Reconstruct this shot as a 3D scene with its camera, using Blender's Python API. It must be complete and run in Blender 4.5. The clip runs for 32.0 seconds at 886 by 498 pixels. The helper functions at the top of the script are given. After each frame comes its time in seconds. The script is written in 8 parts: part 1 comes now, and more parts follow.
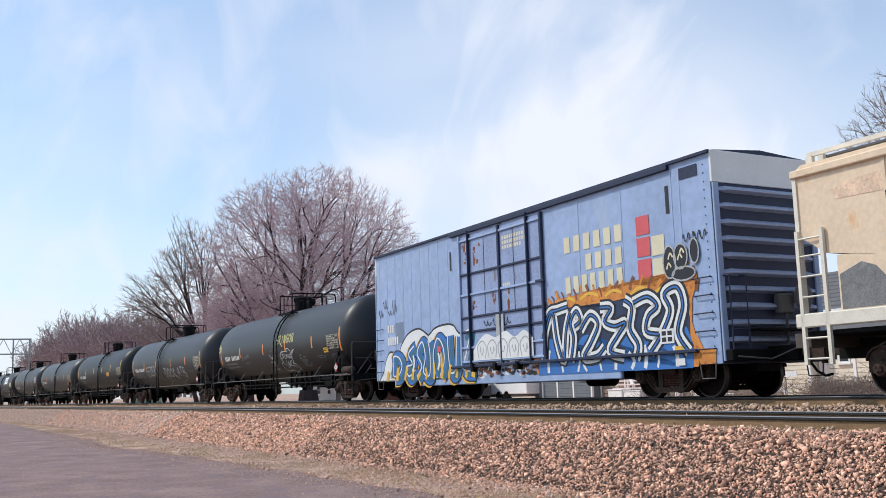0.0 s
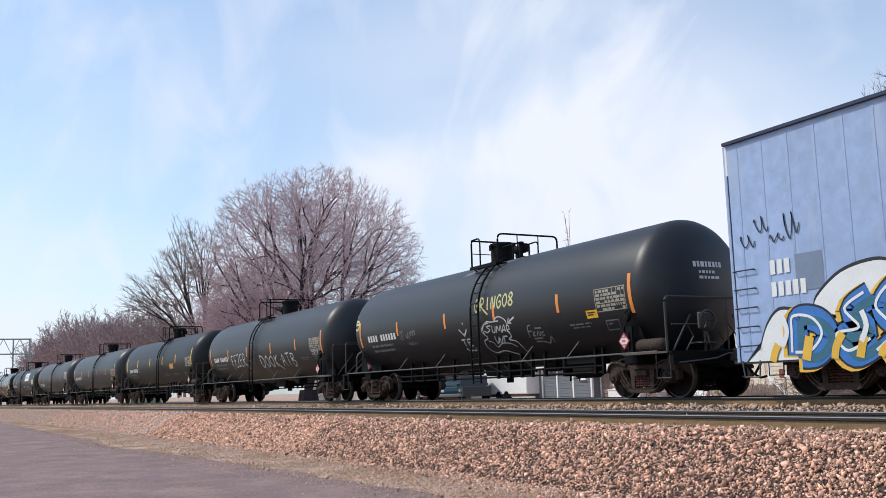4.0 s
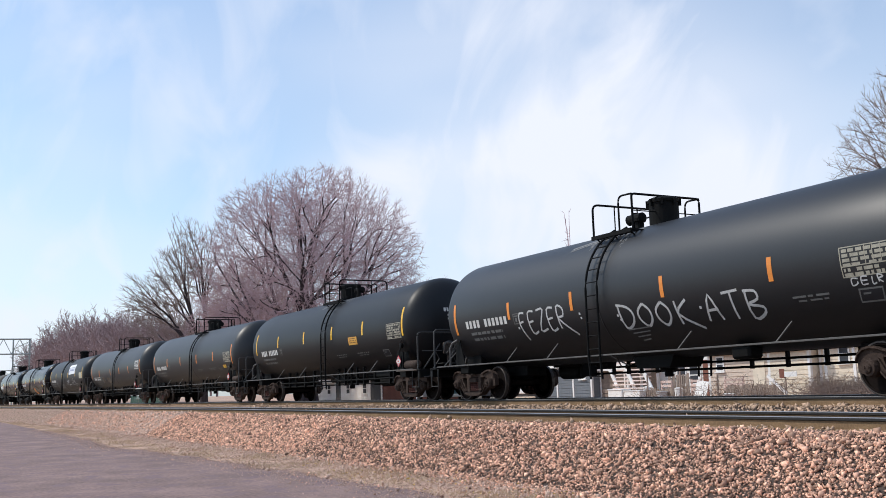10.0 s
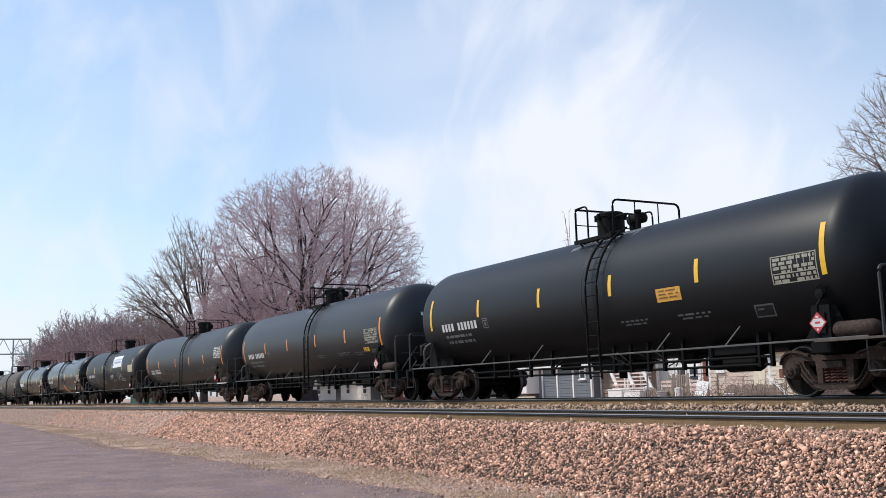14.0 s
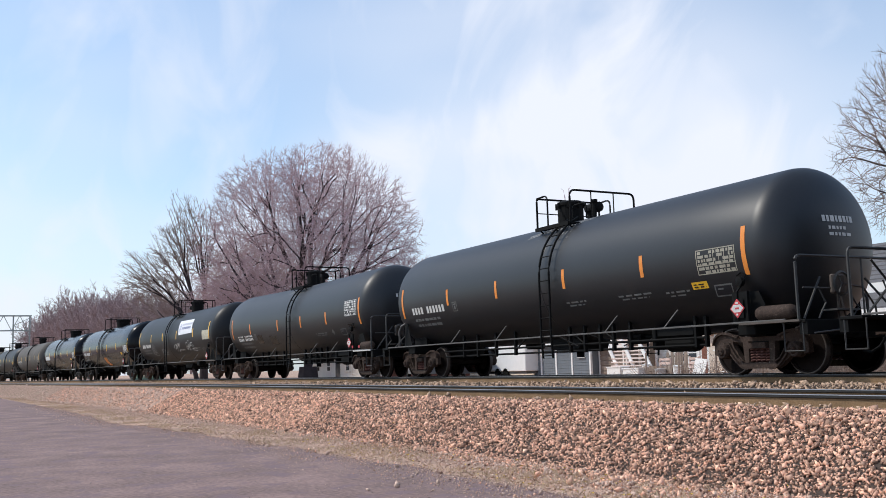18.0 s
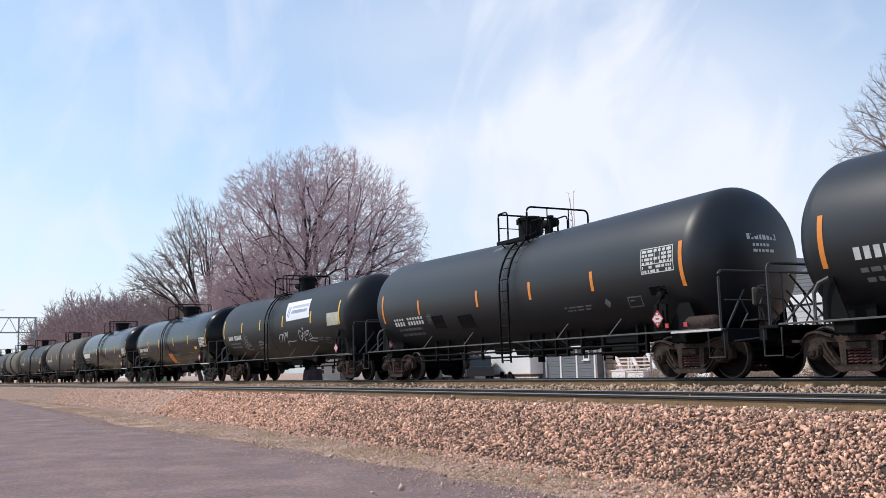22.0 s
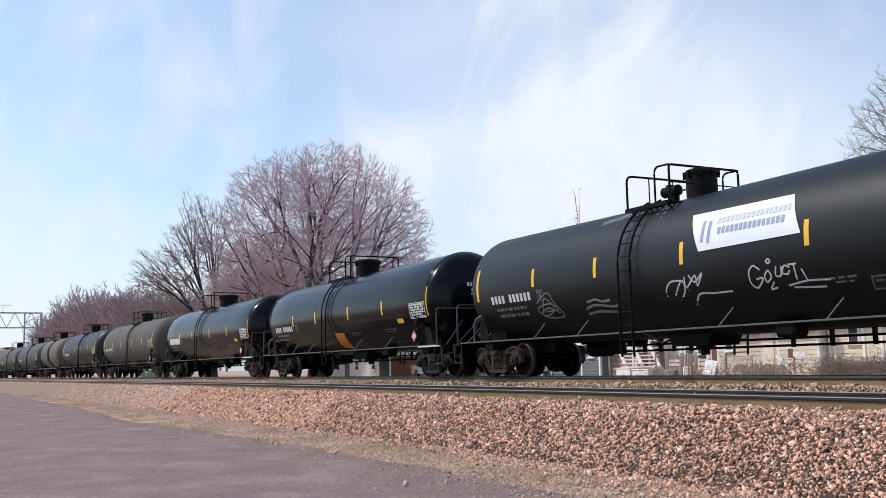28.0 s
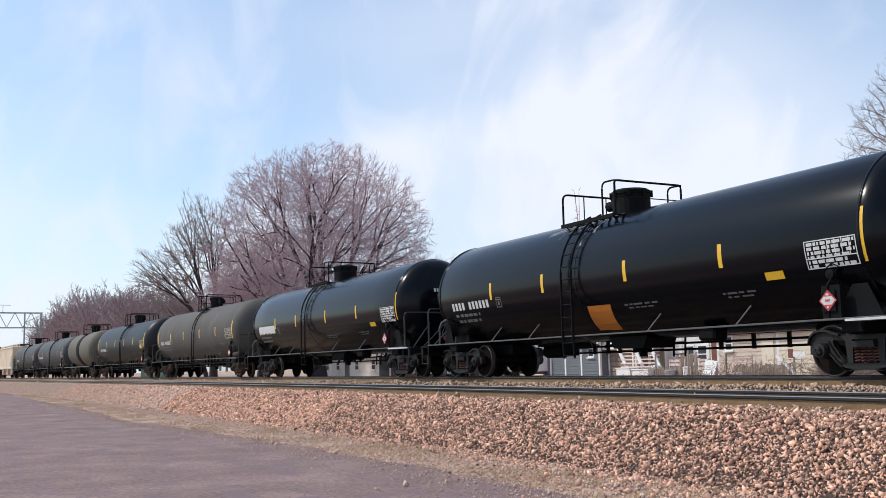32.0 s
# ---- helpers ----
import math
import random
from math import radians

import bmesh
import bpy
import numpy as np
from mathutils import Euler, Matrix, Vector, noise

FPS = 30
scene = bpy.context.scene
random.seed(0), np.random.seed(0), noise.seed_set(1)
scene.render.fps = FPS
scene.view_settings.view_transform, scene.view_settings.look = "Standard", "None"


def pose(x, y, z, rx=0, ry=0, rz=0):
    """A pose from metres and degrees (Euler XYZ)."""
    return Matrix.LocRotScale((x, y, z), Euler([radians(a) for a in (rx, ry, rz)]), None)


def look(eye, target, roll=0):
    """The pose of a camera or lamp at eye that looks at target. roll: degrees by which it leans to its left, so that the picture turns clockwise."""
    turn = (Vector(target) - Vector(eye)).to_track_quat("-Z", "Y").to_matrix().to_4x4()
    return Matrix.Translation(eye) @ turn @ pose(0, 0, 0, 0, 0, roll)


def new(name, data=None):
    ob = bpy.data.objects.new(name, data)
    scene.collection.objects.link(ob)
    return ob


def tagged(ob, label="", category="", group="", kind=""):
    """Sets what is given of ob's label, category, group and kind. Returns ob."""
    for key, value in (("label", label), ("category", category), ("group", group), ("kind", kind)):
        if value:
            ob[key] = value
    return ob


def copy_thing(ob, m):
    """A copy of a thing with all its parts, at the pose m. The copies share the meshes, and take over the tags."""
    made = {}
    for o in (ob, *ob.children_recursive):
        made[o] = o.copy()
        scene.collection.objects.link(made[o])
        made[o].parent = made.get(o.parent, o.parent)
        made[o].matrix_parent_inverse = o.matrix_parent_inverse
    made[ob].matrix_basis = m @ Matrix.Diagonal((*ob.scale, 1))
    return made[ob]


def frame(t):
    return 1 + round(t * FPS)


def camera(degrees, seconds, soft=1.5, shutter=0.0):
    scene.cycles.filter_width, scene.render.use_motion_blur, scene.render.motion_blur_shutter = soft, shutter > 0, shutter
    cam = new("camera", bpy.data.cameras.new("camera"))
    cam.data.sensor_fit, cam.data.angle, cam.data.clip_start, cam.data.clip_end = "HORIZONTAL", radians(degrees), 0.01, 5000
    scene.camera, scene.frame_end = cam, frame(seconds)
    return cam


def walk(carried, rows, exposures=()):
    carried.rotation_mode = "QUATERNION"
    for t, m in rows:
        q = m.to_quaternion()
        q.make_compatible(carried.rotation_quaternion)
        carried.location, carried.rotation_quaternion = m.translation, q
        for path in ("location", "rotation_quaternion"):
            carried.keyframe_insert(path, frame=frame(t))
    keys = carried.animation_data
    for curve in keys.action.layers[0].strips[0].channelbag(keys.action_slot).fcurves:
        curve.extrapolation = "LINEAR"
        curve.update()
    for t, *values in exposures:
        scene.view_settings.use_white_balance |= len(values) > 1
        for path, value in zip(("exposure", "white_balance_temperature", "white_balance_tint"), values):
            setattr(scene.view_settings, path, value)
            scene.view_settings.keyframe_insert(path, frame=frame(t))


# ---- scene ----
cam = camera(49.3, 32.0, soft=0.8)
EYE = Vector((0.0, -14.835, 0.331))


def aim(pan, pitch, roll):
    """The camera's pose: degrees it is turned from across the track towards the train, degrees it looks up, its lean."""
    a, b = radians(pan), radians(pitch)
    way = Vector((-math.sin(a) * math.cos(b), math.cos(a) * math.cos(b), math.sin(b)))
    return look(EYE, EYE + way, roll)


PATH = [
    (0.0, aim(61.853, 8.257, -1.728)),
    (16.9, aim(61.853, 8.257, -1.728)),
    (17.3, aim(61.843, 8.177, -1.728)),
    (17.5, aim(61.817, 8.046, -1.753)),
    (18.0, aim(61.858, 6.922, -1.629)),
    (18.5, aim(61.904, 7.078, -1.604)),
    (19.0, aim(61.904, 7.074, -1.633)),
    (19.5, aim(61.985, 7.142, -1.527)),
    (20.0, aim(62.029, 7.100, -1.582)),
    (20.5, aim(62.089, 7.115, -1.537)),
    (21.0, aim(62.081, 7.125, -1.565)),
    (21.5, aim(62.091, 7.093, -1.483)),
    (22.0, aim(62.140, 7.096, -1.487)),
    (22.5, aim(62.140, 7.079, -1.386)),
    (23.0, aim(62.249, 7.114, -1.486)),
    (23.5, aim(62.242, 7.129, -1.450)),
    (24.0, aim(62.294, 6.906, -1.137)),
    (24.5, aim(62.249, 6.813, -1.082)),
    (25.0, aim(62.187, 6.873, -1.228)),
    (25.5, aim(62.306, 6.930, -1.293)),
    (27.5, aim(62.447, 6.926, -1.233)),
    (32.0, aim(62.447, 6.926, -1.233)),
]
walk(cam, PATH)

# metres that the train has gone by each second mark
GONE = [
    (0.0, -37.421),
    (2.0, -29.189),
    (4.0, -20.902),
    (6.0, -12.567),
    (8.0, -4.192),
    (10.0, 4.162),
    (12.0, 12.456),
    (14.0, 20.708),
    (16.0, 28.934),
    (18.0, 37.136),
    (20.0, 45.281),
    (22.0, 53.391),
    (24.0, 61.508),
    (26.0, 69.640),
    (28.0, 77.805),
    (30.0, 85.885),
    (32.0, 93.860),
]

# ---- world and sun ----
SUN_WAY = Vector((-0.38, -0.52, 0.76)).normalized()   # towards the sun
world = bpy.data.worlds.new("sky")
scene.world = world
world.use_nodes = True
wn, wl = world.node_tree.nodes, world.node_tree.links
wn.clear()
w_out = wn.new("ShaderNodeOutputWorld")
w_bg = wn.new("ShaderNodeBackground")
w_sky = wn.new("ShaderNodeTexSky")
w_sky.sky_type = "NISHITA"
w_sky.sun_disc = False
w_sky.sun_elevation = math.asin(SUN_WAY.z)
w_sky.sun_rotation = math.atan2(SUN_WAY.x, SUN_WAY.y)
w_sky.air_density, w_sky.dust_density, w_sky.ozone_density = 1.0, 1.2, 1.5
w_co = wn.new("ShaderNodeTexCoord")
w_map = wn.new("ShaderNodeMapping")
w_map.inputs["Scale"].default_value = (1.0, 1.0, 2.2)
w_map.inputs["Rotation"].default_value = (0.35, 0.25, 0.9)
w_noise = wn.new("ShaderNodeTexNoise")
w_noise.inputs["Scale"].default_value = 1.7
w_noise.inputs["Detail"].default_value = 3.0
w_noise.inputs["Roughness"].default_value = 0.52
w_noise.inputs["Distortion"].default_value = 0.3
w_ramp = wn.new("ShaderNodeValToRGB")
w_ramp.color_ramp.elements[0].position, w_ramp.color_ramp.elements[0].color = 0.34, (0.30, 0.30, 0.30, 1)
w_ramp.color_ramp.elements[1].position, w_ramp.color_ramp.elements[1].color = 0.60, (1, 1, 1, 1)
w_mix = wn.new("ShaderNodeMix")
w_mix.data_type = "RGBA"
w_cloud = wn.new("ShaderNodeRGB")
w_cloud.outputs[0].default_value = (8.35, 8.80, 9.9, 1)    # thin bright cloud, on the sky's own scale
wl.new(w_co.outputs["Generated"], w_map.inputs["Vector"])
wl.new(w_map.outputs[0], w_noise.inputs["Vector"])
wl.new(w_noise.outputs["Fac"], w_ramp.inputs[0])
w_sep = wn.new("ShaderNodeSeparateXYZ")
w_low = wn.new("ShaderNodeMapRange")                      # cloud thickens towards the horizon
w_low.inputs["From Min"].default_value, w_low.inputs["From Max"].default_value = 0.16, 0.46
w_low.inputs["To Min"].default_value, w_low.inputs["To Max"].default_value = 0.72, 0.14
w_mul = wn.new("ShaderNodeMath")
w_mul.operation = "MULTIPLY"
wl.new(w_co.outputs["Generated"], w_sep.inputs[0])
wl.new(w_sep.outputs["Z"], w_low.inputs["Value"])
wl.new(w_ramp.outputs[0], w_mul.inputs[0])
wl.new(w_low.outputs[0], w_mul.inputs[1])
w_bank = wn.new("ShaderNodeVectorMath")                   # a broad bank of thin bright cloud over the houses
w_bank.operation = "DOT_PRODUCT"
w_bank.inputs[1].default_value = Vector((-0.80, 0.56, 0.20)).normalized()
w_soft = wn.new("ShaderNodeMapRange")
w_soft.interpolation_type = "SMOOTHSTEP"
w_soft.inputs["From Min"].default_value, w_soft.inputs["From Max"].default_value = 0.945, 1.0
w_soft.inputs["To Min"].default_value, w_soft.inputs["To Max"].default_value = 0.0, 0.28
w_map2 = wn.new("ShaderNodeMapping")
w_map2.inputs["Scale"].default_value = (1.0, 5.5, 3.0)
w_map2.inputs["Rotation"].default_value = (0.5, 0.45, 0.55)
w_wisp = wn.new("ShaderNodeTexNoise")
w_wisp.inputs["Scale"].default_value, w_wisp.inputs["Detail"].default_value, w_wisp.inputs["Distortion"].default_value = 2.1, 5.0, 0.6
w_thin = wn.new("ShaderNodeMapRange")
w_thin.inputs["From Min"].default_value, w_thin.inputs["From Max"].default_value = 0.46, 0.80
w_thin.inputs["To Min"].default_value, w_thin.inputs["To Max"].default_value = 0.0, 0.5
w_add, w_sum = wn.new("ShaderNodeMath"), wn.new("ShaderNodeMath")
w_add.operation = w_sum.operation = "ADD"
w_sum.use_clamp = True
wl.new(w_co.outputs["Generated"], w_bank.inputs[0])
wl.new(w_bank.outputs["Value"], w_soft.inputs["Value"])
wl.new(w_co.outputs["Generated"], w_map2.inputs["Vector"])
wl.new(w_map2.outputs[0], w_wisp.inputs["Vector"])
wl.new(w_wisp.outputs["Fac"], w_thin.inputs["Value"])
wl.new(w_mul.outputs[0], w_add.inputs[0])
wl.new(w_soft.outputs[0], w_add.inputs[1])
wl.new(w_add.outputs[0], w_sum.inputs[0])
wl.new(w_thin.outputs[0], w_sum.inputs[1])
wl.new(w_sum.outputs[0], w_mix.inputs["Factor"])
w_tint = wn.new("ShaderNodeVectorMath")
w_tint.operation = "MULTIPLY"
w_tint.inputs[1].default_value = (1.33, 1.66, 1.80)       # a bright, slightly milky spring sky
wl.new(w_sky.outputs[0], w_tint.inputs[0])
wl.new(w_tint.outputs[0], w_mix.inputs[6])
wl.new(w_cloud.outputs[0], w_mix.inputs[7])
wl.new(w_mix.outputs[2], w_bg.inputs["Color"])
w_bg.inputs["Strength"].default_value = 0.105
wl.new(w_bg.outputs[0], w_out.inputs["Surface"])

sun = new("sun", bpy.data.lights.new("sun", "SUN"))
sun.data.energy, sun.data.angle, sun.data.color = 2.6, radians(0.9), (1.0, 0.94, 0.86)
sun.matrix_world = look(SUN_WAY * 200, (0, 0, 0))
scene.view_settings.exposure = 0.0


# ---- materials ----
def mat(name, color, rough=0.6, metal=0.0, vary=0.15, scale=3.0, bump=0.0, fine=40.0, spots=None, per_object=0.0, streak=0.0, spec=0.5):
    """A painted, rusted or earthy surface: two scales of mottling, grain relief, and stains of a second colour (colour, share)."""
    m = bpy.data.materials.new(name)
    m.use_nodes = True
    n, l = m.node_tree.nodes, m.node_tree.links
    b = n["Principled BSDF"]
    b.inputs["Roughness"].default_value, b.inputs["Metallic"].default_value = rough, metal
    b.inputs["Specular IOR Level"].default_value = spec
    co = n.new("ShaderNodeTexCoord")
    mp = n.new("ShaderNodeMapping")
    mp.inputs["Scale"].default_value = (1, 1, 1.0 - 0.85 * streak)
    l.new(co.outputs["Object"], mp.inputs[0])
    n1, n2 = n.new("ShaderNodeTexNoise"), n.new("ShaderNodeTexNoise")
    n1.inputs["Scale"].default_value, n1.inputs["Detail"].default_value = scale, 4
    n2.inputs["Scale"].default_value, n2.inputs["Detail"].default_value = fine, 3
    l.new(mp.outputs[0], n1.inputs["Vector"])
    l.new(co.outputs["Object"], n2.inputs["Vector"])
    add = n.new("ShaderNodeMath")
    add.operation = "ADD"
    l.new(n1.outputs["Fac"], add.inputs[0])
    l.new(n2.outputs["Fac"], add.inputs[1])
    rng = n.new("ShaderNodeMapRange")
    rng.inputs["From Min"].default_value, rng.inputs["From Max"].default_value = 0.6, 1.4
    rng.inputs["To Min"].default_value, rng.inputs["To Max"].default_value = 1 - vary, 1 + vary
    l.new(add.outputs[0], rng.inputs["Value"])
    hsv = n.new("ShaderNodeHueSaturation")
    hsv.inputs["Color"].default_value = (*color, 1)
    value = rng.outputs[0]
    if per_object:
        info, mul, r2 = n.new("ShaderNodeObjectInfo"), n.new("ShaderNodeMath"), n.new("ShaderNodeMapRange")
        r2.inputs["To Min"].default_value, r2.inputs["To Max"].default_value = 1 - per_object, 1 + per_object
        mul.operation = "MULTIPLY"
        l.new(info.outputs["Random"], r2.inputs["Value"])
        l.new(r2.outputs[0], mul.inputs[0])
        l.new(value, mul.inputs[1])
        value = mul.outputs[0]
    l.new(value, hsv.inputs["Value"])
    out = hsv.outputs[0]
    if spots:
        n3, rp, mx = n.new("ShaderNodeTexNoise"), n.new("ShaderNodeValToRGB"), n.new("ShaderNodeMix")
        n3.inputs["Scale"].default_value, n3.inputs["Detail"].default_value, n3.inputs["Roughness"].default_value = scale * 2.3, 6, 0.65
        l.new(mp.outputs[0], n3.inputs["Vector"])
        rp.color_ramp.elements[0].position, rp.color_ramp.elements[1].position = 0.66 - 0.3 * spots[1], 0.76 - 0.3 * spots[1]
        mx.data_type = "RGBA"
        mx.inputs[7].default_value = (*spots[0], 1)
        l.new(n3.outputs["Fac"], rp.inputs[0])
        l.new(rp.outputs[0], mx.inputs["Factor"])
        l.new(out, mx.inputs[6])
        out = mx.outputs[2]
    l.new(out, b.inputs["Base Color"])
    if bump:
        bp = n.new("ShaderNodeBump")
        bp.inputs["Strength"].default_value, bp.inputs["Distance"].default_value = bump, 0.02
        l.new(add.outputs[0], bp.inputs["Height"])
        l.new(bp.outputs[0], b.inputs["Normal"])
    return m


M_TANK = mat("tank paint, matt black", (0.0092, 0.0098, 0.0120), 0.45, vary=0.2, scale=0.7, fine=18, spots=((0.016, 0.015, 0.015), 0.16), streak=0.8, spec=0.56)
M_TANK_C = mat("tank paint, dull black", (0.0050, 0.0054, 0.0070), 0.46, vary=0.15, scale=0.7, fine=18, streak=0.8, spec=0.35)
M_GLOSS = mat("tank paint, gloss black", (0.0022, 0.0027, 0.0045), 0.20, vary=0.2, scale=0.8, fine=12, streak=0.7, spec=0.2)
M_BROWN = mat("tank paint, dusty brown grey", (0.082, 0.072, 0.062), 0.75, vary=0.3, scale=0.8, fine=14, spots=((0.12, 0.10, 0.08), 0.3), streak=0.8)
M_GREY = mat("tank paint, faded grey black", (0.05, 0.052, 0.055), 0.65, vary=0.2, scale=0.8, fine=14, spots=((0.035, 0.035, 0.035), 0.3), streak=0.8)
M_TAN = mat("tank paint, dirty tan", (0.13, 0.11, 0.08), 0.75, vary=0.25, scale=0.8, fine=14, spots=((0.07, 0.06, 0.05), 0.3), streak=0.8)
M_FRAME = mat("underframe black", (0.005, 0.005, 0.005), 0.75, spec=0.15, vary=0.3, scale=3, fine=30)
M_PIPE = mat("grimy grey steel", (0.095, 0.088, 0.082), 0.65, vary=0.3, scale=4, fine=40)
M_SPILL = mat("dried spill", (0.19, 0.19, 0.19), 0.8, vary=0.5, scale=8, fine=40)
M_DULL = mat("dull dark steelwork", (0.042, 0.040, 0.038), 0.6, vary=0.3, scale=4, fine=40)
M_RES = mat("dusty brown steel", (0.085, 0.066, 0.054), 0.7, vary=0.3, scale=4, fine=30)
M_PANELTXT = mat("yellowed stencil paint", (0.34, 0.315, 0.25), 0.7, vary=0.3, scale=9, fine=60)
M_TRUCK = mat("rusty cast steel", (0.052, 0.035, 0.028), 0.85, spec=0.2, vary=0.5, scale=5, fine=30, bump=0.5, spots=((0.115, 0.080, 0.062), 0.3))
M_OILY = mat("oily black cast steel", (0.012, 0.010, 0.009), 0.6, spec=0.4, vary=0.4, scale=5, fine=30, bump=0.5, spots=((0.035, 0.026, 0.022), 0.2))
M_SPRING = mat("rust red springs", (0.11, 0.05, 0.042), 0.85, spec=0.2, vary=0.4, scale=6, fine=30)
M_WHEEL = mat("wheel steel brown", (0.013, 0.009, 0.008), 0.9, spec=0.1, vary=0.3, scale=6, fine=30)
M_TREAD = mat("worn wheel tread", (0.085, 0.07, 0.062), 0.5, metal=0.5, vary=0.3, scale=9, fine=60)
M_YELLOW = mat("yellow reflective tape", (0.85, 0.48, 0.03), 0.45, vary=0.1, scale=5, fine=50)
M_ORANGE = mat("orange reflective tape", (0.80, 0.26, 0.04), 0.45, vary=0.12, scale=5, fine=50)
M_WHITE = mat("white stencil paint", (0.62, 0.61, 0.58), 0.7, vary=0.2, scale=9, fine=60)
M_DIM = mat("worn grey stencil paint", (0.15, 0.15, 0.143), 0.7, vary=0.3, scale=9, fine=60)
M_GBLACK = mat("graffiti black", (0.012, 0.012, 0.016), 0.5)
M_RED = mat("placard red", (0.55, 0.05, 0.06), 0.5, vary=0.12)
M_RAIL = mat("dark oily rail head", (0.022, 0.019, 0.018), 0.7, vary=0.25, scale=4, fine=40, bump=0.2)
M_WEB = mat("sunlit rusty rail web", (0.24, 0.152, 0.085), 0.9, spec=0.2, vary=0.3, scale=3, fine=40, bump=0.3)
M_RAILTOP = mat("worn rail head", (0.30, 0.30, 0.31), 0.4, metal=0.7, vary=0.12, scale=2, fine=30)
M_TIE = mat("weathered timber tie", (0.13, 0.095, 0.07), 0.9, vary=0.35, scale=6, fine=30, bump=0.5, per_object=0.3)
# shade in the gaps between the stones is put into this dark colour
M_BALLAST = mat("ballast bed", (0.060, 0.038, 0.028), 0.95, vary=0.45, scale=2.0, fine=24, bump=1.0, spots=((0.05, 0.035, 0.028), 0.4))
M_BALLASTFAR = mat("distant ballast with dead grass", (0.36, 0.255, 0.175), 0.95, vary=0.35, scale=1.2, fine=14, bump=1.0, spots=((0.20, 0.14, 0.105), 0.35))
M_DIRT = mat("dry dirt and dead grass", (0.50, 0.325, 0.235), 0.95, vary=0.5, scale=1.1, fine=22, bump=1.0, spots=((0.30, 0.195, 0.135), 0.45))
M_ASPHALT = mat("old faded asphalt", (0.243, 0.158, 0.138), 0.95, vary=0.55, scale=0.9, fine=16, bump=1.0, spots=((0.205, 0.136, 0.140), 0.5))
M_BLUE = mat("boxcar blue", (0.295, 0.385, 0.575), 0.5, vary=0.2, scale=0.6, fine=5, spots=((0.36, 0.44, 0.58), 0.3), streak=0.85)
M_DOORBLUE = mat("boxcar door blue", (0.26, 0.325, 0.50), 0.55, vary=0.28, scale=1.2, fine=14, spots=((0.16, 0.14, 0.16), 0.12), streak=0.7)
# serves the navy trim too; the end wall's shade is in its darkness
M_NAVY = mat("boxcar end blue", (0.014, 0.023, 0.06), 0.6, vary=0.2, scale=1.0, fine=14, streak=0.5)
M_BARK = mat("grey brown bark", (0.045, 0.034, 0.036), 0.9, vary=0.25, scale=2, fine=20)
M_TWIG = mat("reddish budding twigs", (0.47, 0.345, 0.365), 0.9, vary=0.2, scale=0.5, fine=6)
M_TWIGTAN = mat("tan bare twigs", (0.25, 0.19, 0.17), 0.9, vary=0.2, scale=0.5, fine=6)
M_TWIGBROWN = mat("brown bare twigs", (0.42, 0.30, 0.265), 0.9, vary=0.2, scale=0.5, fine=6)
M_WOODS = mat("hazy bare woods", (0.32, 0.235, 0.235), 0.95, vary=0.25, scale=0.1, fine=2)


# ---- mesh helpers ----
def link(name, bm, material, parent=None, label="", at=None, smooth=False):
    me = bpy.data.meshes.new(name)
    bm.to_mesh(me)
    bm.free()
    for m in material if isinstance(material, (list, tuple)) else [material]:
        me.materials.append(m)
    if smooth:
        for q in me.polygons:
            q.use_smooth = True
    ob = new(name, me)
    if at is not None:
        ob.matrix_basis = at
    if parent:
        ob.parent = parent
    return tagged(ob, label) if label else ob


def part(name, bm, material, parent, label="", at=None, smooth=False):
    return link(name, bm, material, parent, label, at, smooth)


def share(ob, m, parent=None):
    """Another object on the same mesh, as a part of the same thing."""
    o = ob.copy()
    scene.collection.objects.link(o)
    o.matrix_basis = m
    if parent:
        o.parent = parent
    return o


def thing(name, label, category, group="", at=None, kind=""):
    ob = new(name)
    ob.empty_display_size = 0.3
    if at is not None:
        ob.matrix_basis = at
    return tagged(ob, label, category, group, kind)


def box(bm, x0, x1, y0, y1, z0, z1, bevel=0.0, mi=0):
    r = bmesh.ops.create_cube(bm, size=1.0)
    vs = r["verts"]
    for v in vs:
        v.co = Vector(((x0 + x1) / 2 + v.co.x * (x1 - x0), (y0 + y1) / 2 + v.co.y * (y1 - y0), (z0 + z1) / 2 + v.co.z * (z1 - z0)))
    fs = {f for v in vs for f in v.link_faces}
    for f in fs:
        f.material_index = mi
    if bevel:
        es = {e for v in vs for e in v.link_edges}
        r = bmesh.ops.bevel(bm, geom=list(es), offset=bevel, segments=1, affect="EDGES")
        for f in r["faces"]:
            f.material_index = mi
    return bm


def tube(bm, pts, r, sides=6, caps=True, mi=0, r1=None):
    """A round bar along a polyline, with mitred joints."""
    pts = [Vector(p) for p in pts]
    rings = []
    up = Vector((0, 0, 1))
    for i, p in enumerate(pts):
        a = (p - pts[i - 1]).normalized() if i else None
        b = (pts[i + 1] - p).normalized() if i < len(pts) - 1 else None
        d = ((a or b) + (b or a)).normalized()
        u = d.cross(up)
        if u.length < 0.1:
            u = d.cross(Vector((0, 1, 0)))
        u.normalize()
        w = d.cross(u)
        rr = r if r1 is None else r + (r1 - r) * i / (len(pts) - 1)
        rings.append([bm.verts.new(p + rr * (math.cos(k * math.tau / sides) * u + math.sin(k * math.tau / sides) * w)) for k in range(sides)])
    for a, b in zip(rings, rings[1:]):
        for k in range(sides):
            f = bm.faces.new((a[k], a[(k + 1) % sides], b[(k + 1) % sides], b[k]))
            f.material_index = mi
    if caps:
        for ring in (rings[0][::-1], rings[-1]):
            f = bm.faces.new(ring)
            f.material_index = mi
    return bm


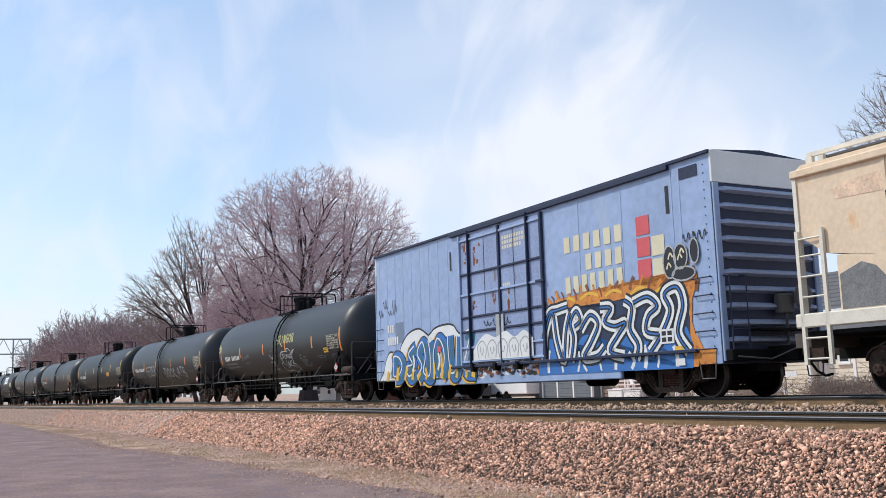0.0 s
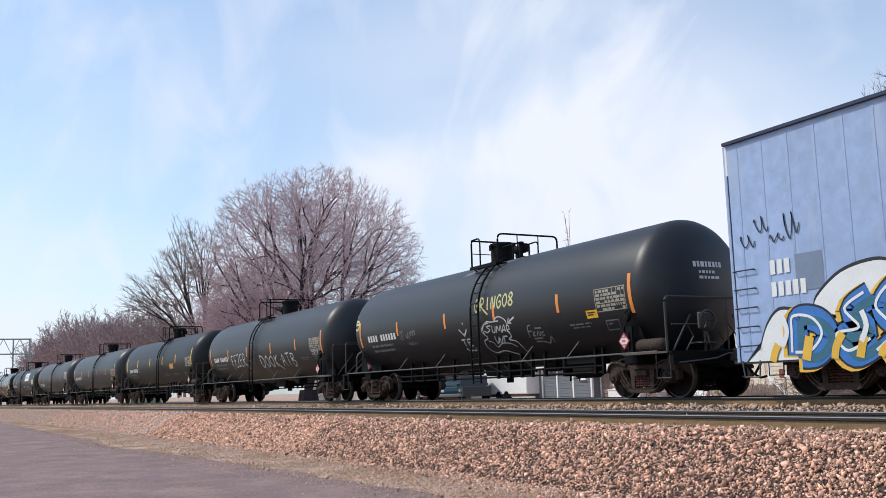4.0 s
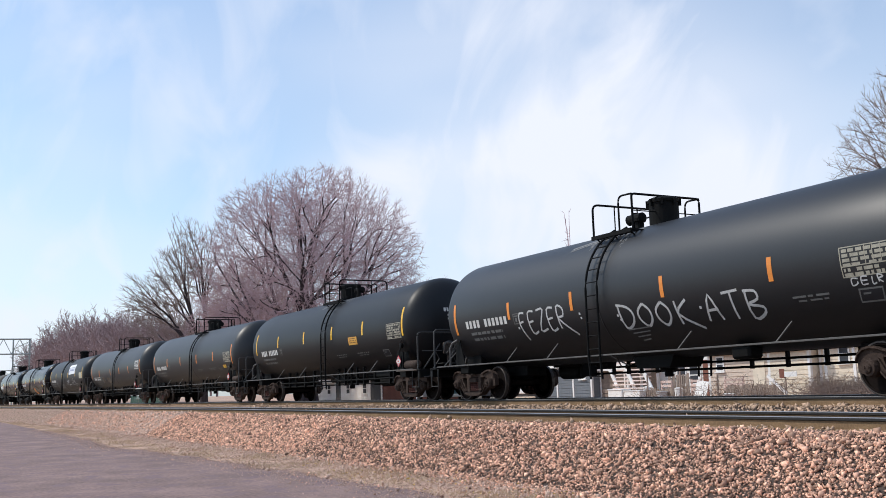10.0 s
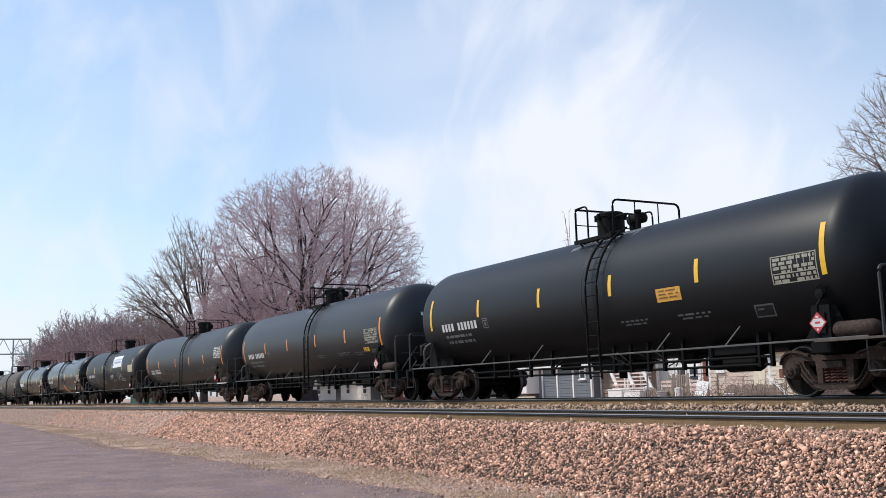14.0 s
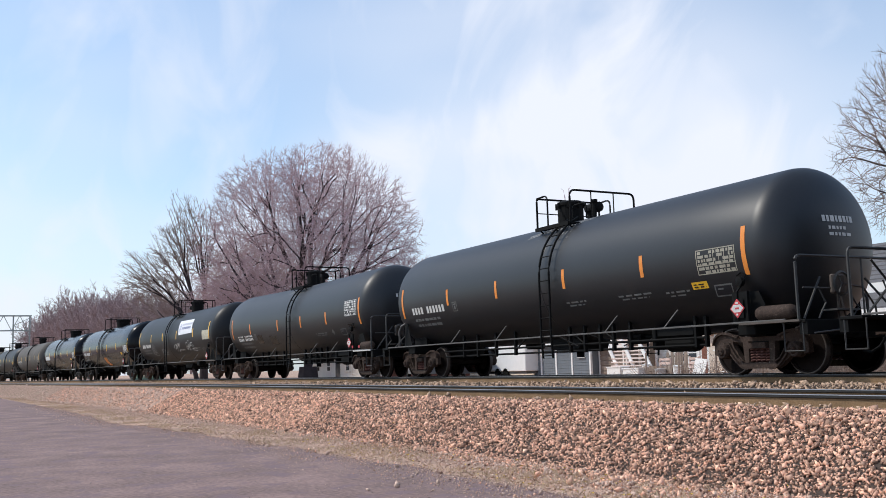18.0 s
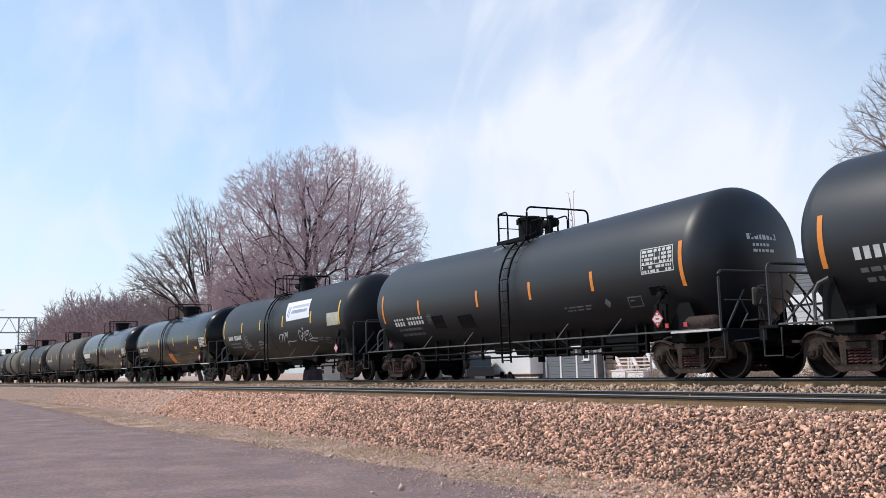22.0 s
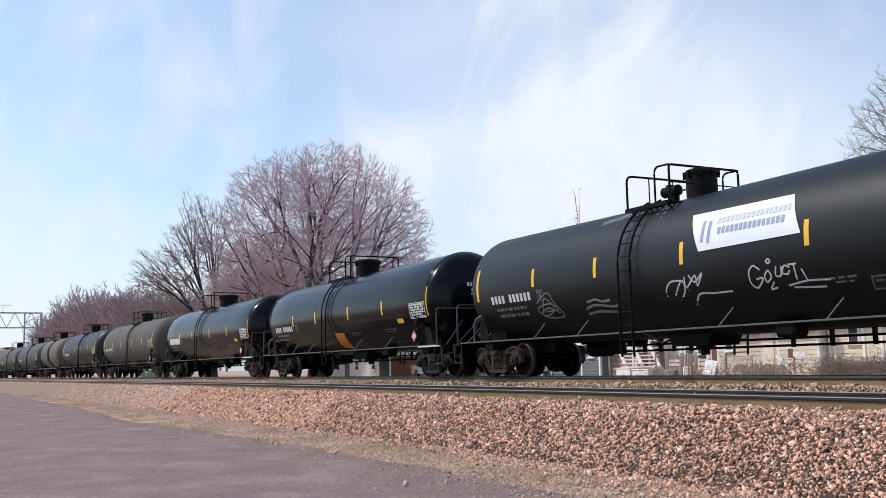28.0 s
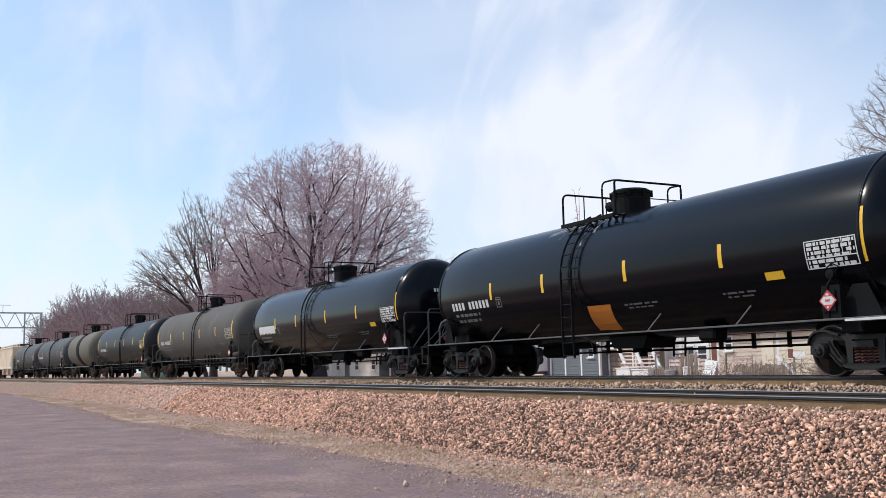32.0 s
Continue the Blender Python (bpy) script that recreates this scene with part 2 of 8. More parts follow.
def rounded(pts, r=0.12, n=4):
    """A polyline with its corners bent round."""
    pts = [Vector(p) for p in pts]
    out = [pts[0]]
    for a, b, c in zip(pts, pts[1:], pts[2:]):
        q = min(r, (a - b).length * 0.48, (c - b).length * 0.48)
        p0, p1 = b + (a - b).normalized() * q, b + (c - b).normalized() * q
        out += [p0 * (1 - t) ** 2 + b * 2 * t * (1 - t) + p1 * t * t for t in (i / n for i in range(n + 1))]
    return out + [pts[-1]]


def lathe(bm, prof, axis="X", sides=24, mi=0, centre=(0, 0, 0), caps=True):
    """Turns a profile of (along, radius, ...) round an axis."""
    c = Vector(centre)
    rings = []
    for a, r in prof:
        ring = []
        for k in range(sides):
            s, t = r * math.cos(k * math.tau / sides), r * math.sin(k * math.tau / sides)
            v = {"X": (a, s, t), "Y": (t, a, s), "Z": (s, t, a)}[axis]
            ring.append(bm.verts.new(c + Vector(v)))
        rings.append(ring)
    for a, b in zip(rings, rings[1:]):
        for k in range(sides):
            f = bm.faces.new((a[k], a[(k + 1) % sides], b[(k + 1) % sides], b[k]))
            f.material_index = mi
    if caps:
        bm.faces.new(rings[0][::-1]).material_index = mi
        bm.faces.new(rings[-1]).material_index = mi
    bmesh.ops.recalc_face_normals(bm, faces=bm.faces)
    return bm


def extrude(bm, outline, y0, y1, mi=0):
    """A plate: an outline of (x, z) carried from y0 to y1."""
    a = [bm.verts.new((x, y0, z)) for x, z in outline]
    b = [bm.verts.new((x, y1, z)) for x, z in outline]
    n = len(outline)
    fs = [bm.faces.new(a), bm.faces.new(b[::-1])] + [bm.faces.new((a[i], b[i], b[(i + 1) % n], a[(i + 1) % n])) for i in range(n)]
    for f in fs:
        f.material_index = mi
    bmesh.ops.recalc_face_normals(bm, faces=fs)
    return bm


def mesh_object(name, verts, faces, material, parent=None, smooth=False):
    me = bpy.data.meshes.new(name)
    me.from_pydata(verts, [], faces)
    me.materials.append(material)
    if smooth:
        for q in me.polygons:
            q.use_smooth = True
    ob = new(name, me)
    if parent:
        ob.parent = parent
    return ob


# ---- ground, road and ballast ----
def bend(x):
    """How far the tracks swing towards the camera's side in the distance: a gentle curve, then straight on."""
    if x > -20:
        return 0.0
    if x > -60:
        return -(x + 20) ** 2 * 0.055 / 80
    return -1.1 + (x + 60) * 0.055


NEAR_Y, NEAR_Z = -4.317, -0.146      # the empty track beside the camera: centre line and rail top


def sheet(name, xs, ys, height, material, label, category, shift=lambda x: 0.0):
    verts = [(x, y + shift(x), height(x, y + shift(x))) for x in xs for y in ys]
    n = len(ys)
    faces = [(i * n + j, (i + 1) * n + j, (i + 1) * n + j + 1, i * n + j + 1) for i in range(len(xs) - 1) for j in range(n - 1)]
    ob = mesh_object(name, verts, faces, material, smooth=True)
    return tagged(ob, label, category, kind="structure")


def bed(x, y):
    """Height of the ballast across the two tracks."""
    y -= bend(x)
    rough = 0.03 * noise.noise(Vector((x * 1.3, y * 1.3, 0))) + 0.02 * noise.noise(Vector((x * 5, y * 5, 3)))
    prof = ((-8.3, -1.34), (-7.25, -1.05), (-6.1, -0.41), (-5.75, -0.31), (-2.9, -0.31), (-2.4, -0.27), (-1.6, -0.17), (1.7, -0.17), (2.2, -0.2), (4.6, -0.62), (5.2, -0.66))
    return float(np.interp(y, [a for a, b in prof], [b for a, b in prof])) + rough


def flat(x, y):
    z = -1.06 if y < 3 else -0.58
    return z + 0.03 * noise.noise(Vector((x * 0.4, y * 0.4, 7)))


gx = [-3500, -1500, -700, -400] + list(np.linspace(-300, -70, 24)) + list(np.linspace(-66, 12, 60)) + [40, 120, 400, 3500]
gy = [-3500, -800, -200, -60, -30, -20, -14] + list(np.linspace(-12, -7, 12)) + [2.9, 3.1, 5, 8, 12, 20, 30, 45, 80, 200, 800, 3500]
ground = sheet("ground", gx, gy, flat, M_DIRT, "dry dirt and dead grass beside the railway", "ground")
bx = list(np.linspace(-420, -70, 60)) + list(np.linspace(-69, 6, 400)) + list(np.linspace(8, 90, 30))
by = [-8.3, -8.0, -7.75] + list(np.linspace(-7.5, -5.75, 15)) + list(np.linspace(-5.5, -2.6, 10)) + list(np.linspace(-2.4, 2.2, 14)) + [2.8, 3.6, 4.6, 5.2]
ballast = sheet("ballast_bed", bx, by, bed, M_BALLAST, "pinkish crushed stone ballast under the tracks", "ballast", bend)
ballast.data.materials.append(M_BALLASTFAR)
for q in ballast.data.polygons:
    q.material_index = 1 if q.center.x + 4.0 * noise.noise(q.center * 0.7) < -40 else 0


def road_edge(x):
    e = float(np.interp(x, [-140, -71, -38, -28.7, -25, -20, -16, -11, -8, 40], [-10.9, -10.2, -9.85, -10.1, -9.6, -9.3, -9.1, -8.95, -9.0, -9.0]))
    return e + 0.24 * noise.noise(Vector((x * 0.7, 0, 0))) + 0.09 * noise.noise(Vector((x * 3.5, 5, 0)))


ax = [-600, -300, -140] + list(np.linspace(-120, -62, 40)) + list(np.linspace(-60, 10, 280)) + [20, 60]
verts, faces = [], []
for i, x in enumerate(ax):
    e = road_edge(x)
    for y, z in ((e, -1.05), (e - 0.05, -1.012), (e - 0.6, -1.0), (-16, -1.0), (-40, -1.0)):
        verts.append((x, y, z))
    if i:
        a, b = (i - 1) * 5, i * 5
        faces += [(a + k, a + k + 1, b + k + 1, b + k) for k in range(4)]
road = tagged(mesh_object("road", verts, faces, M_ASPHALT), "old faded purplish grey asphalt with a crumbling edge", "road", kind="structure")

# ---- rails and ties ----
RAIL = [(-0.07, -0.172), (0.07, -0.172), (0.07, -0.158), (0.012, -0.14), (0.010, -0.05), (0.036, -0.038), (0.037, -0.008), (0.028, 0.0),
        (-0.028, 0.0), (-0.037, -0.008), (-0.036, -0.038), (-0.010, -0.05), (-0.012, -0.14), (-0.07, -0.158)]


def railway(name, y, z, label):
    track = thing(name, label, "railway track", at=pose(0, y, z), kind="structure")
    xs = [-450, -250] + list(range(-150, -16, 6)) + [0, 90]
    for side in (-0.755, 0.755):
        bm = bmesh.new()
        rings = [[bm.verts.new((x, bend(x) + side + p, q)) for p, q in RAIL] for x in xs]
        n = len(RAIL)
        for a, b in zip(rings, rings[1:]):
            for i in range(n):
                f = bm.faces.new((a[i], a[(i + 1) % n], b[(i + 1) % n], b[i]))
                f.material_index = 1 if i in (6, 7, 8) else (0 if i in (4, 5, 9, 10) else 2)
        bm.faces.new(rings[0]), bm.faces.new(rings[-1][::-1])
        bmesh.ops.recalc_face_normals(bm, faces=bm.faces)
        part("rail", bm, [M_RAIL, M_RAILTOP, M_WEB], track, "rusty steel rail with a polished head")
    return track


near_track = railway("near_track", NEAR_Y, NEAR_Z, "empty rusty railway track on timber ties")
main_track = railway("main_track", 0, 0, "railway track that carries the freight train")


# ---- the train: shared pieces ----
TRAIN = []          # (car, place of its centre along the train)
WHEELSETS = []      # (wheelset, +1 or -1 as its car faces)
R, ZC, HALF = 1.535, 2.40, 7.49  # the tanks' radius, the height of their axis, half their straight length
CARS = "cars of the freight train"
TURN = pose(0, 0, 0, 0, 0, 180)


def wheelset_mesh():
    bm = bmesh.new()
    lathe(bm, [(-1.02, 0.075), (1.02, 0.075)], "Y", 12, 0)
    for s in (-1, 1):
        prof = [(0.662, 0.10), (0.662, 0.20), (0.70, 0.27), (0.70, 0.40), (0.675, 0.425), (0.672, 0.482), (0.695, 0.482), (0.712, 0.462)]
        lathe(bm, [(s * a, r) for a, r in prof] + [(s * 0.715, 0.2)], "Y", 36, 0)
        rim = [(0.712, 0.43), (0.712, 0.461), (0.80, 0.4565), (0.81, 0.447), (0.81, 0.428)]
        lathe(bm, [(s * a, r) for a, r in rim + rim[:1]], "Y", 36, 1, caps=False)
        lathe(bm, [(s * 0.70, 0.427), (s * 0.804, 0.428), (s * 0.804, 0.395), (s * 0.765, 0.385), (s * 0.757, 0.30), (s * 0.75, 0.17), (s * 0.83, 0.15), (s * 0.83, 0.06)], "Y", 30, 0)
    return bm


def side_frame_mesh():
    """A cast truck side: arched jaws over the bearings, a top chord, slanting tension members, columns and a spring seat, with proud flanges."""
    bm = bmesh.new()
    y0, y1 = -0.06, 0.06
    chord = [(0, 0.715), (0.24, 0.72), (0.42, 0.715), (0.56, 0.735), (0.68, 0.775), (0.80, 0.79)]
    under = [(0.74, 0.66), (0.62, 0.635), (0.46, 0.625), (0.24, 0.635), (0, 0.635)]
    extrude(bm, chord + under + [(-x, z) for x, z in under[-2::-1]] + [(-x, z) for x, z in chord[:0:-1]], y0, y1)
    for s in (-1, 1):
        jaw = [(0.64, 0.735), (0.74, 0.785), (0.88, 0.80), (1.00, 0.775), (1.10, 0.705), (1.155, 0.60), (1.165, 0.40), (1.05, 0.37), (1.045, 0.54), (0.99, 0.61), (0.89, 0.635), (0.79, 0.61), (0.735, 0.54), (0.73, 0.38), (0.64, 0.35), (0.60, 0.44), (0.66, 0.60)]
        extrude(bm, [(s * x, z) for x, z in jaw], y0 - 0.005, y1)
        leg = [(0.74, 0.50), (0.74, 0.36), (0.62, 0.25), (0.50, 0.165), (0.40, 0.125), (0.28, 0.15), (0.30, 0.22), (0.42, 0.27), (0.52, 0.37), (0.62, 0.52)]
        extrude(bm, [(s * x, z) for x, z in leg], y0, y1)
        extrude(bm, [(s * x, z) for x, z in ((0.26, 0.22), (0.37, 0.24), (0.40, 0.64), (0.25, 0.64))], y0 - 0.012, y1 - 0.01)
        for line, w in (([(0.50, 0.725), (0.62, 0.755), (0.75, 0.80), (0.89, 0.812), (1.02, 0.785), (1.12, 0.71), (1.17, 0.60)], 0.02),
                        ([(0.70, 0.40), (0.58, 0.27), (0.46, 0.175), (0.38, 0.135), (0.26, 0.12)], 0.018),
                        ([(0.72, 0.60), (0.62, 0.44), (0.52, 0.31), (0.40, 0.25)], 0.014)):
            for (ax_, az), (bx_, bz) in zip(line, line[1:]):
                extrude(bm, [(s * ax_, az - w), (s * bx_, bz - w), (s * bx_, bz + w), (s * ax_, az + w)], y0 - 0.06, y0 + 0.01)
        lathe(bm, [(-0.19, 0.02), (-0.185, 0.07), (-0.15, 0.085), (-0.145, 0.125), (-0.09, 0.145), (0.06, 0.15)], "Y", 16, 0, (s * 0.889, -0.02, 0.457))
        for k in range(3):
            a = k * math.tau / 3 + 0.5
            lathe(bm, [(-0.205, 0.018), (-0.18, 0.02)], "Y", 6, 0, (s * 0.889 + 0.045 * math.cos(a), -0.02, 0.457 + 0.045 * math.sin(a)))
        box(bm, s * 0.889 - 0.15, s * 0.889 + 0.15, -0.07, 0.08, 0.585, 0.63)
    extrude(bm, [(-0.48, 0.165), (-0.40, 0.12), (0.40, 0.12), (0.48, 0.165), (0.42, 0.235), (-0.42, 0.235)], y0 - 0.06, y1)
    extrude(bm, [(-0.23, 0.50), (0.23, 0.50), (0.20, 0.61), (-0.20, 0.61)], y0 - 0.07, y1)
    return bm


def spring_mesh():
    bm = bmesh.new()
    pts = [(0.058 * math.cos(a), 0.058 * math.sin(a), 0.235 + 0.265 * a / (math.tau * 5)) for a in np.linspace(0, math.tau * 5, 41)]
    return tube(bm, pts, 0.017, 5)


ME = {}


def shared(name, maker, material, parent, m, label="", smooth=False):
    """A part whose mesh is made once and used by all alike."""
    if name not in ME:
        bm = maker()
        me = bpy.data.meshes.new(name)
        bm.to_mesh(me)
        bm.free()
        for q in material if isinstance(material, list) else [material]:
            me.materials.append(q)
        if smooth:
            for q in me.polygons:
                q.use_smooth = True
        ME[name] = me
    ob = new(name.split("/")[0], ME[name])
    ob.parent, ob.matrix_basis = parent, m
    return tagged(ob, label) if label else ob


def bolster_mesh():
    bm = bmesh.new()
    box(bm, -0.22, 0.22, -1.02, 1.02, 0.50, 0.66, 0.03)
    lathe(bm, [(0.64, 0.36), (0.74, 0.36)], "Z", 20)
    for s in (-1, 1):
        box(bm, -0.12, 0.12, s * 0.62 - 0.1, s * 0.62 + 0.1, 0.65, 0.74)
        box(bm, s * 0.33 - 0.05, s * 0.33 + 0.05, -0.8, 0.8, 0.34, 0.44)
        tube(bm, [(s * 0.36, -0.5, 0.46), (s * 0.42, 0.5, 0.42)], 0.03)
    return bm


def truck(car, x, steel=None):
    t = shared("truck", bolster_mesh, M_FRAME, car, pose(x, 0, 0), "four-wheel truck with rusty cast side frames")
    for s in (-1, 1):
        shared("side_frame/oily" if steel else "side_frame", side_frame_mesh, steel or M_TRUCK, t, pose(0, s * 0.985, 0, 0, 0, 0 if s < 0 else 180), "rusty cast steel side frame")
        for a in (-0.2, -0.065, 0.065, 0.2):
            shared("spring", spring_mesh, M_SPRING, t, pose(a * 0.95, s * 0.985, 0))
        w = shared("wheelset", wheelset_mesh, [M_WHEEL, M_TREAD], t, pose(s * 0.889, 0, 0.457), "steel wheels on an axle with bright treads", smooth=False)
        WHEELSETS.append(w)
    return t


def coupler_mesh():
    bm = bmesh.new()
    box(bm, -0.75, 0.02, -0.09, 0.09, 0.74, 0.92, 0.02)
    extrude(bm, [(-0.05, 0.66), (0.30, 0.66), (0.30, 0.99), (-0.05, 0.99)], -0.16, -0.02)
    extrude(bm, [(-0.05, 0.68), (0.16, 0.68), (0.16, 0.97), (-0.05, 0.97)], -0.02, 0.17)
    lathe(bm, [(0.60, 0.035), (1.02, 0.035)], "Z", 8, 0, (0.14, -0.09, 0))
    return bm


def hose_mesh():
    pts = [(0, 0, 0.82), (0.10, 0, 0.66), (0.25, 0.02, 0.46), (0.42, 0.04, 0.37), (0.58, 0.05, 0.40)]
    return tube(bmesh.new(), pts, 0.026, 6)


DROOP = [0.0]       # how much lower the middle of the car now built lies than its ends


def axis_z(x):
    return ZC + DROOP[0] * (abs(x) / HALF - 0.45)


def on_tank(x, z, lift=0.004, side=-1):
    zc = axis_z(x)
    over = max(0.0, abs(x) - HALF) / 0.76
    r = R * math.sqrt(max(0.05, 1 - over * over))
    d = max(0.0, r * r - (z - zc) ** 2)
    n = Vector((0, side * math.sqrt(d), z - zc)).normalized()
    return Vector((x, 0, zc)) + n * (r + lift)


def decal(bm, quad, lift=0.004, nx=2, nz=4, mi=0):
    """A painted or stuck-on patch on the tank: corners (x, z) from upper left round to lower left."""
    (ax, az), (bx_, bz), (cx, cz), (dx, dz) = quad
    g = []
    for i in range(nz + 1):
        f = i / nz
        row = []
        for j in range(nx + 1):
            h = j / nx
            x = (ax * (1 - h) + bx_ * h) * (1 - f) + (dx * (1 - h) + cx * h) * f
            z = (az * (1 - h) + bz * h) * (1 - f) + (dz * (1 - h) + cz * h) * f
            row.append(bm.verts.new(on_tank(x, z, lift)))
        g.append(row)
    for i in range(nz):
        for j in range(nx):
            bm.faces.new((g[i][j], g[i + 1][j], g[i + 1][j + 1], g[i][j + 1])).material_index = mi
    return bm


def rect(bm, x0, x1, z0, z1, lift=0.004, mi=0):
    n = max(1, int((z1 - z0) / 0.12))
    return decal(bm, ((x0, z1), (x1, z1), (x1, z0), (x0, z0)), lift, 1, n, mi)


def marks_text(bm, x0, x1, z, h, letters="1111 111111", lift=0.004):
    """A line of lettering, kept as plain bars of the letters' size."""
    step = (x1 - x0) / len(letters)
    for i, ch in enumerate(letters):
        if ch != " ":
            rect(bm, x0 + i * step, x0 + (i + 0.64) * step, z - h, z, lift)
    return bm


def small_text(bm, x0, x1, z, h, rnd, lift=0.004):
    x = x0
    while x < x1:
        w = rnd.uniform(0.08, 0.3)
        rect(bm, x, min(x + w, x1), z - h, z, lift)
        x += w + rnd.uniform(0.04, 0.09)
    return bm


def data_panel(bm, x0, x1, z0, z1, rnd):
    """The block of fine stencilled figures near a car's end: rules and rows of small bars."""
    for a in (x0, x1 - 0.02):
        rect(bm, a, a + 0.02, z0, z1)
    for b in (z0, z0 + (z1 - z0) * 0.34, z1 - 0.02):
        rect(bm, x0, x1, b, b + 0.018)
    rows = 6
    for i in range(rows):
        z = z0 + (z1 - z0) * (i + 0.9) / (rows + 0.4)
        x = x0 + 0.05
        while x < x1 - 0.06:
            w = rnd.uniform(0.03, 0.17)
            if rnd.random() < 0.86:
                rect(bm, x, min(x + w, x1 - 0.04), z - 0.056, z)
            x += w + rnd.uniform(0.02, 0.05)
    for a in np.linspace(x0 + 0.45 * (x1 - x0), x1, 5)[:-1]:
        rect(bm, a, a + 0.016, z0 + (z1 - z0) * 0.34, z1)
    return bm


def ladder(car, x, m):
    def rise(q):
        """A point on the ladder, q metres up from its foot: upright, then round the tank."""
        if q < ZC - 0.93:
            return -(R + 0.12), 0.93 + q
        a = (q - (ZC - 0.93)) / (R + 0.12)
        return -math.cos(a) * (R + 0.12), ZC + math.sin(a) * (R + 0.12)

    def stile(dx):
        return tube(bmesh.new(), [(x + dx, -1.62, 0.45)] + [(x + dx, *rise(q)) for q in np.linspace(0, 3.35, 18)], 0.027, 6)

    lad = part("ladder", stile(-0.21), M_FRAME, car, "curved black steel ladder", at=m)
    part("ladder_rail", stile(0.21), M_FRAME, lad)
    for q in np.linspace(-0.42, 3.2, 13):
        p = Vector((x, *rise(q)))
        shared("rung", lambda: tube(bmesh.new(), [(-0.21, 0, 0), (0.21, 0, 0)], 0.014, 5), M_FRAME, lad, Matrix.Translation(p))
    return lad


SIDE = dict(ladder=0.9, marks=(-7.2, -4.3, -1.5, 1.7, 4.6, 7.35), short=(2.51, 2.07), long=(2.70, 1.84), number=(-6.62, -4.40, 2.18, 0.205), square=-4.13,
            small=(-6.45, -4.80, 1.86), panel=(6.13, 7.22, 1.95, 2.47), sticker=(6.30, 1.64), plac=(7.18, 1.24), fine=((4.95, 5.80, 1.76),), struts=(-4.0, -1.5, 3.15, 5.1), rear_cut=0.0, tank=True)


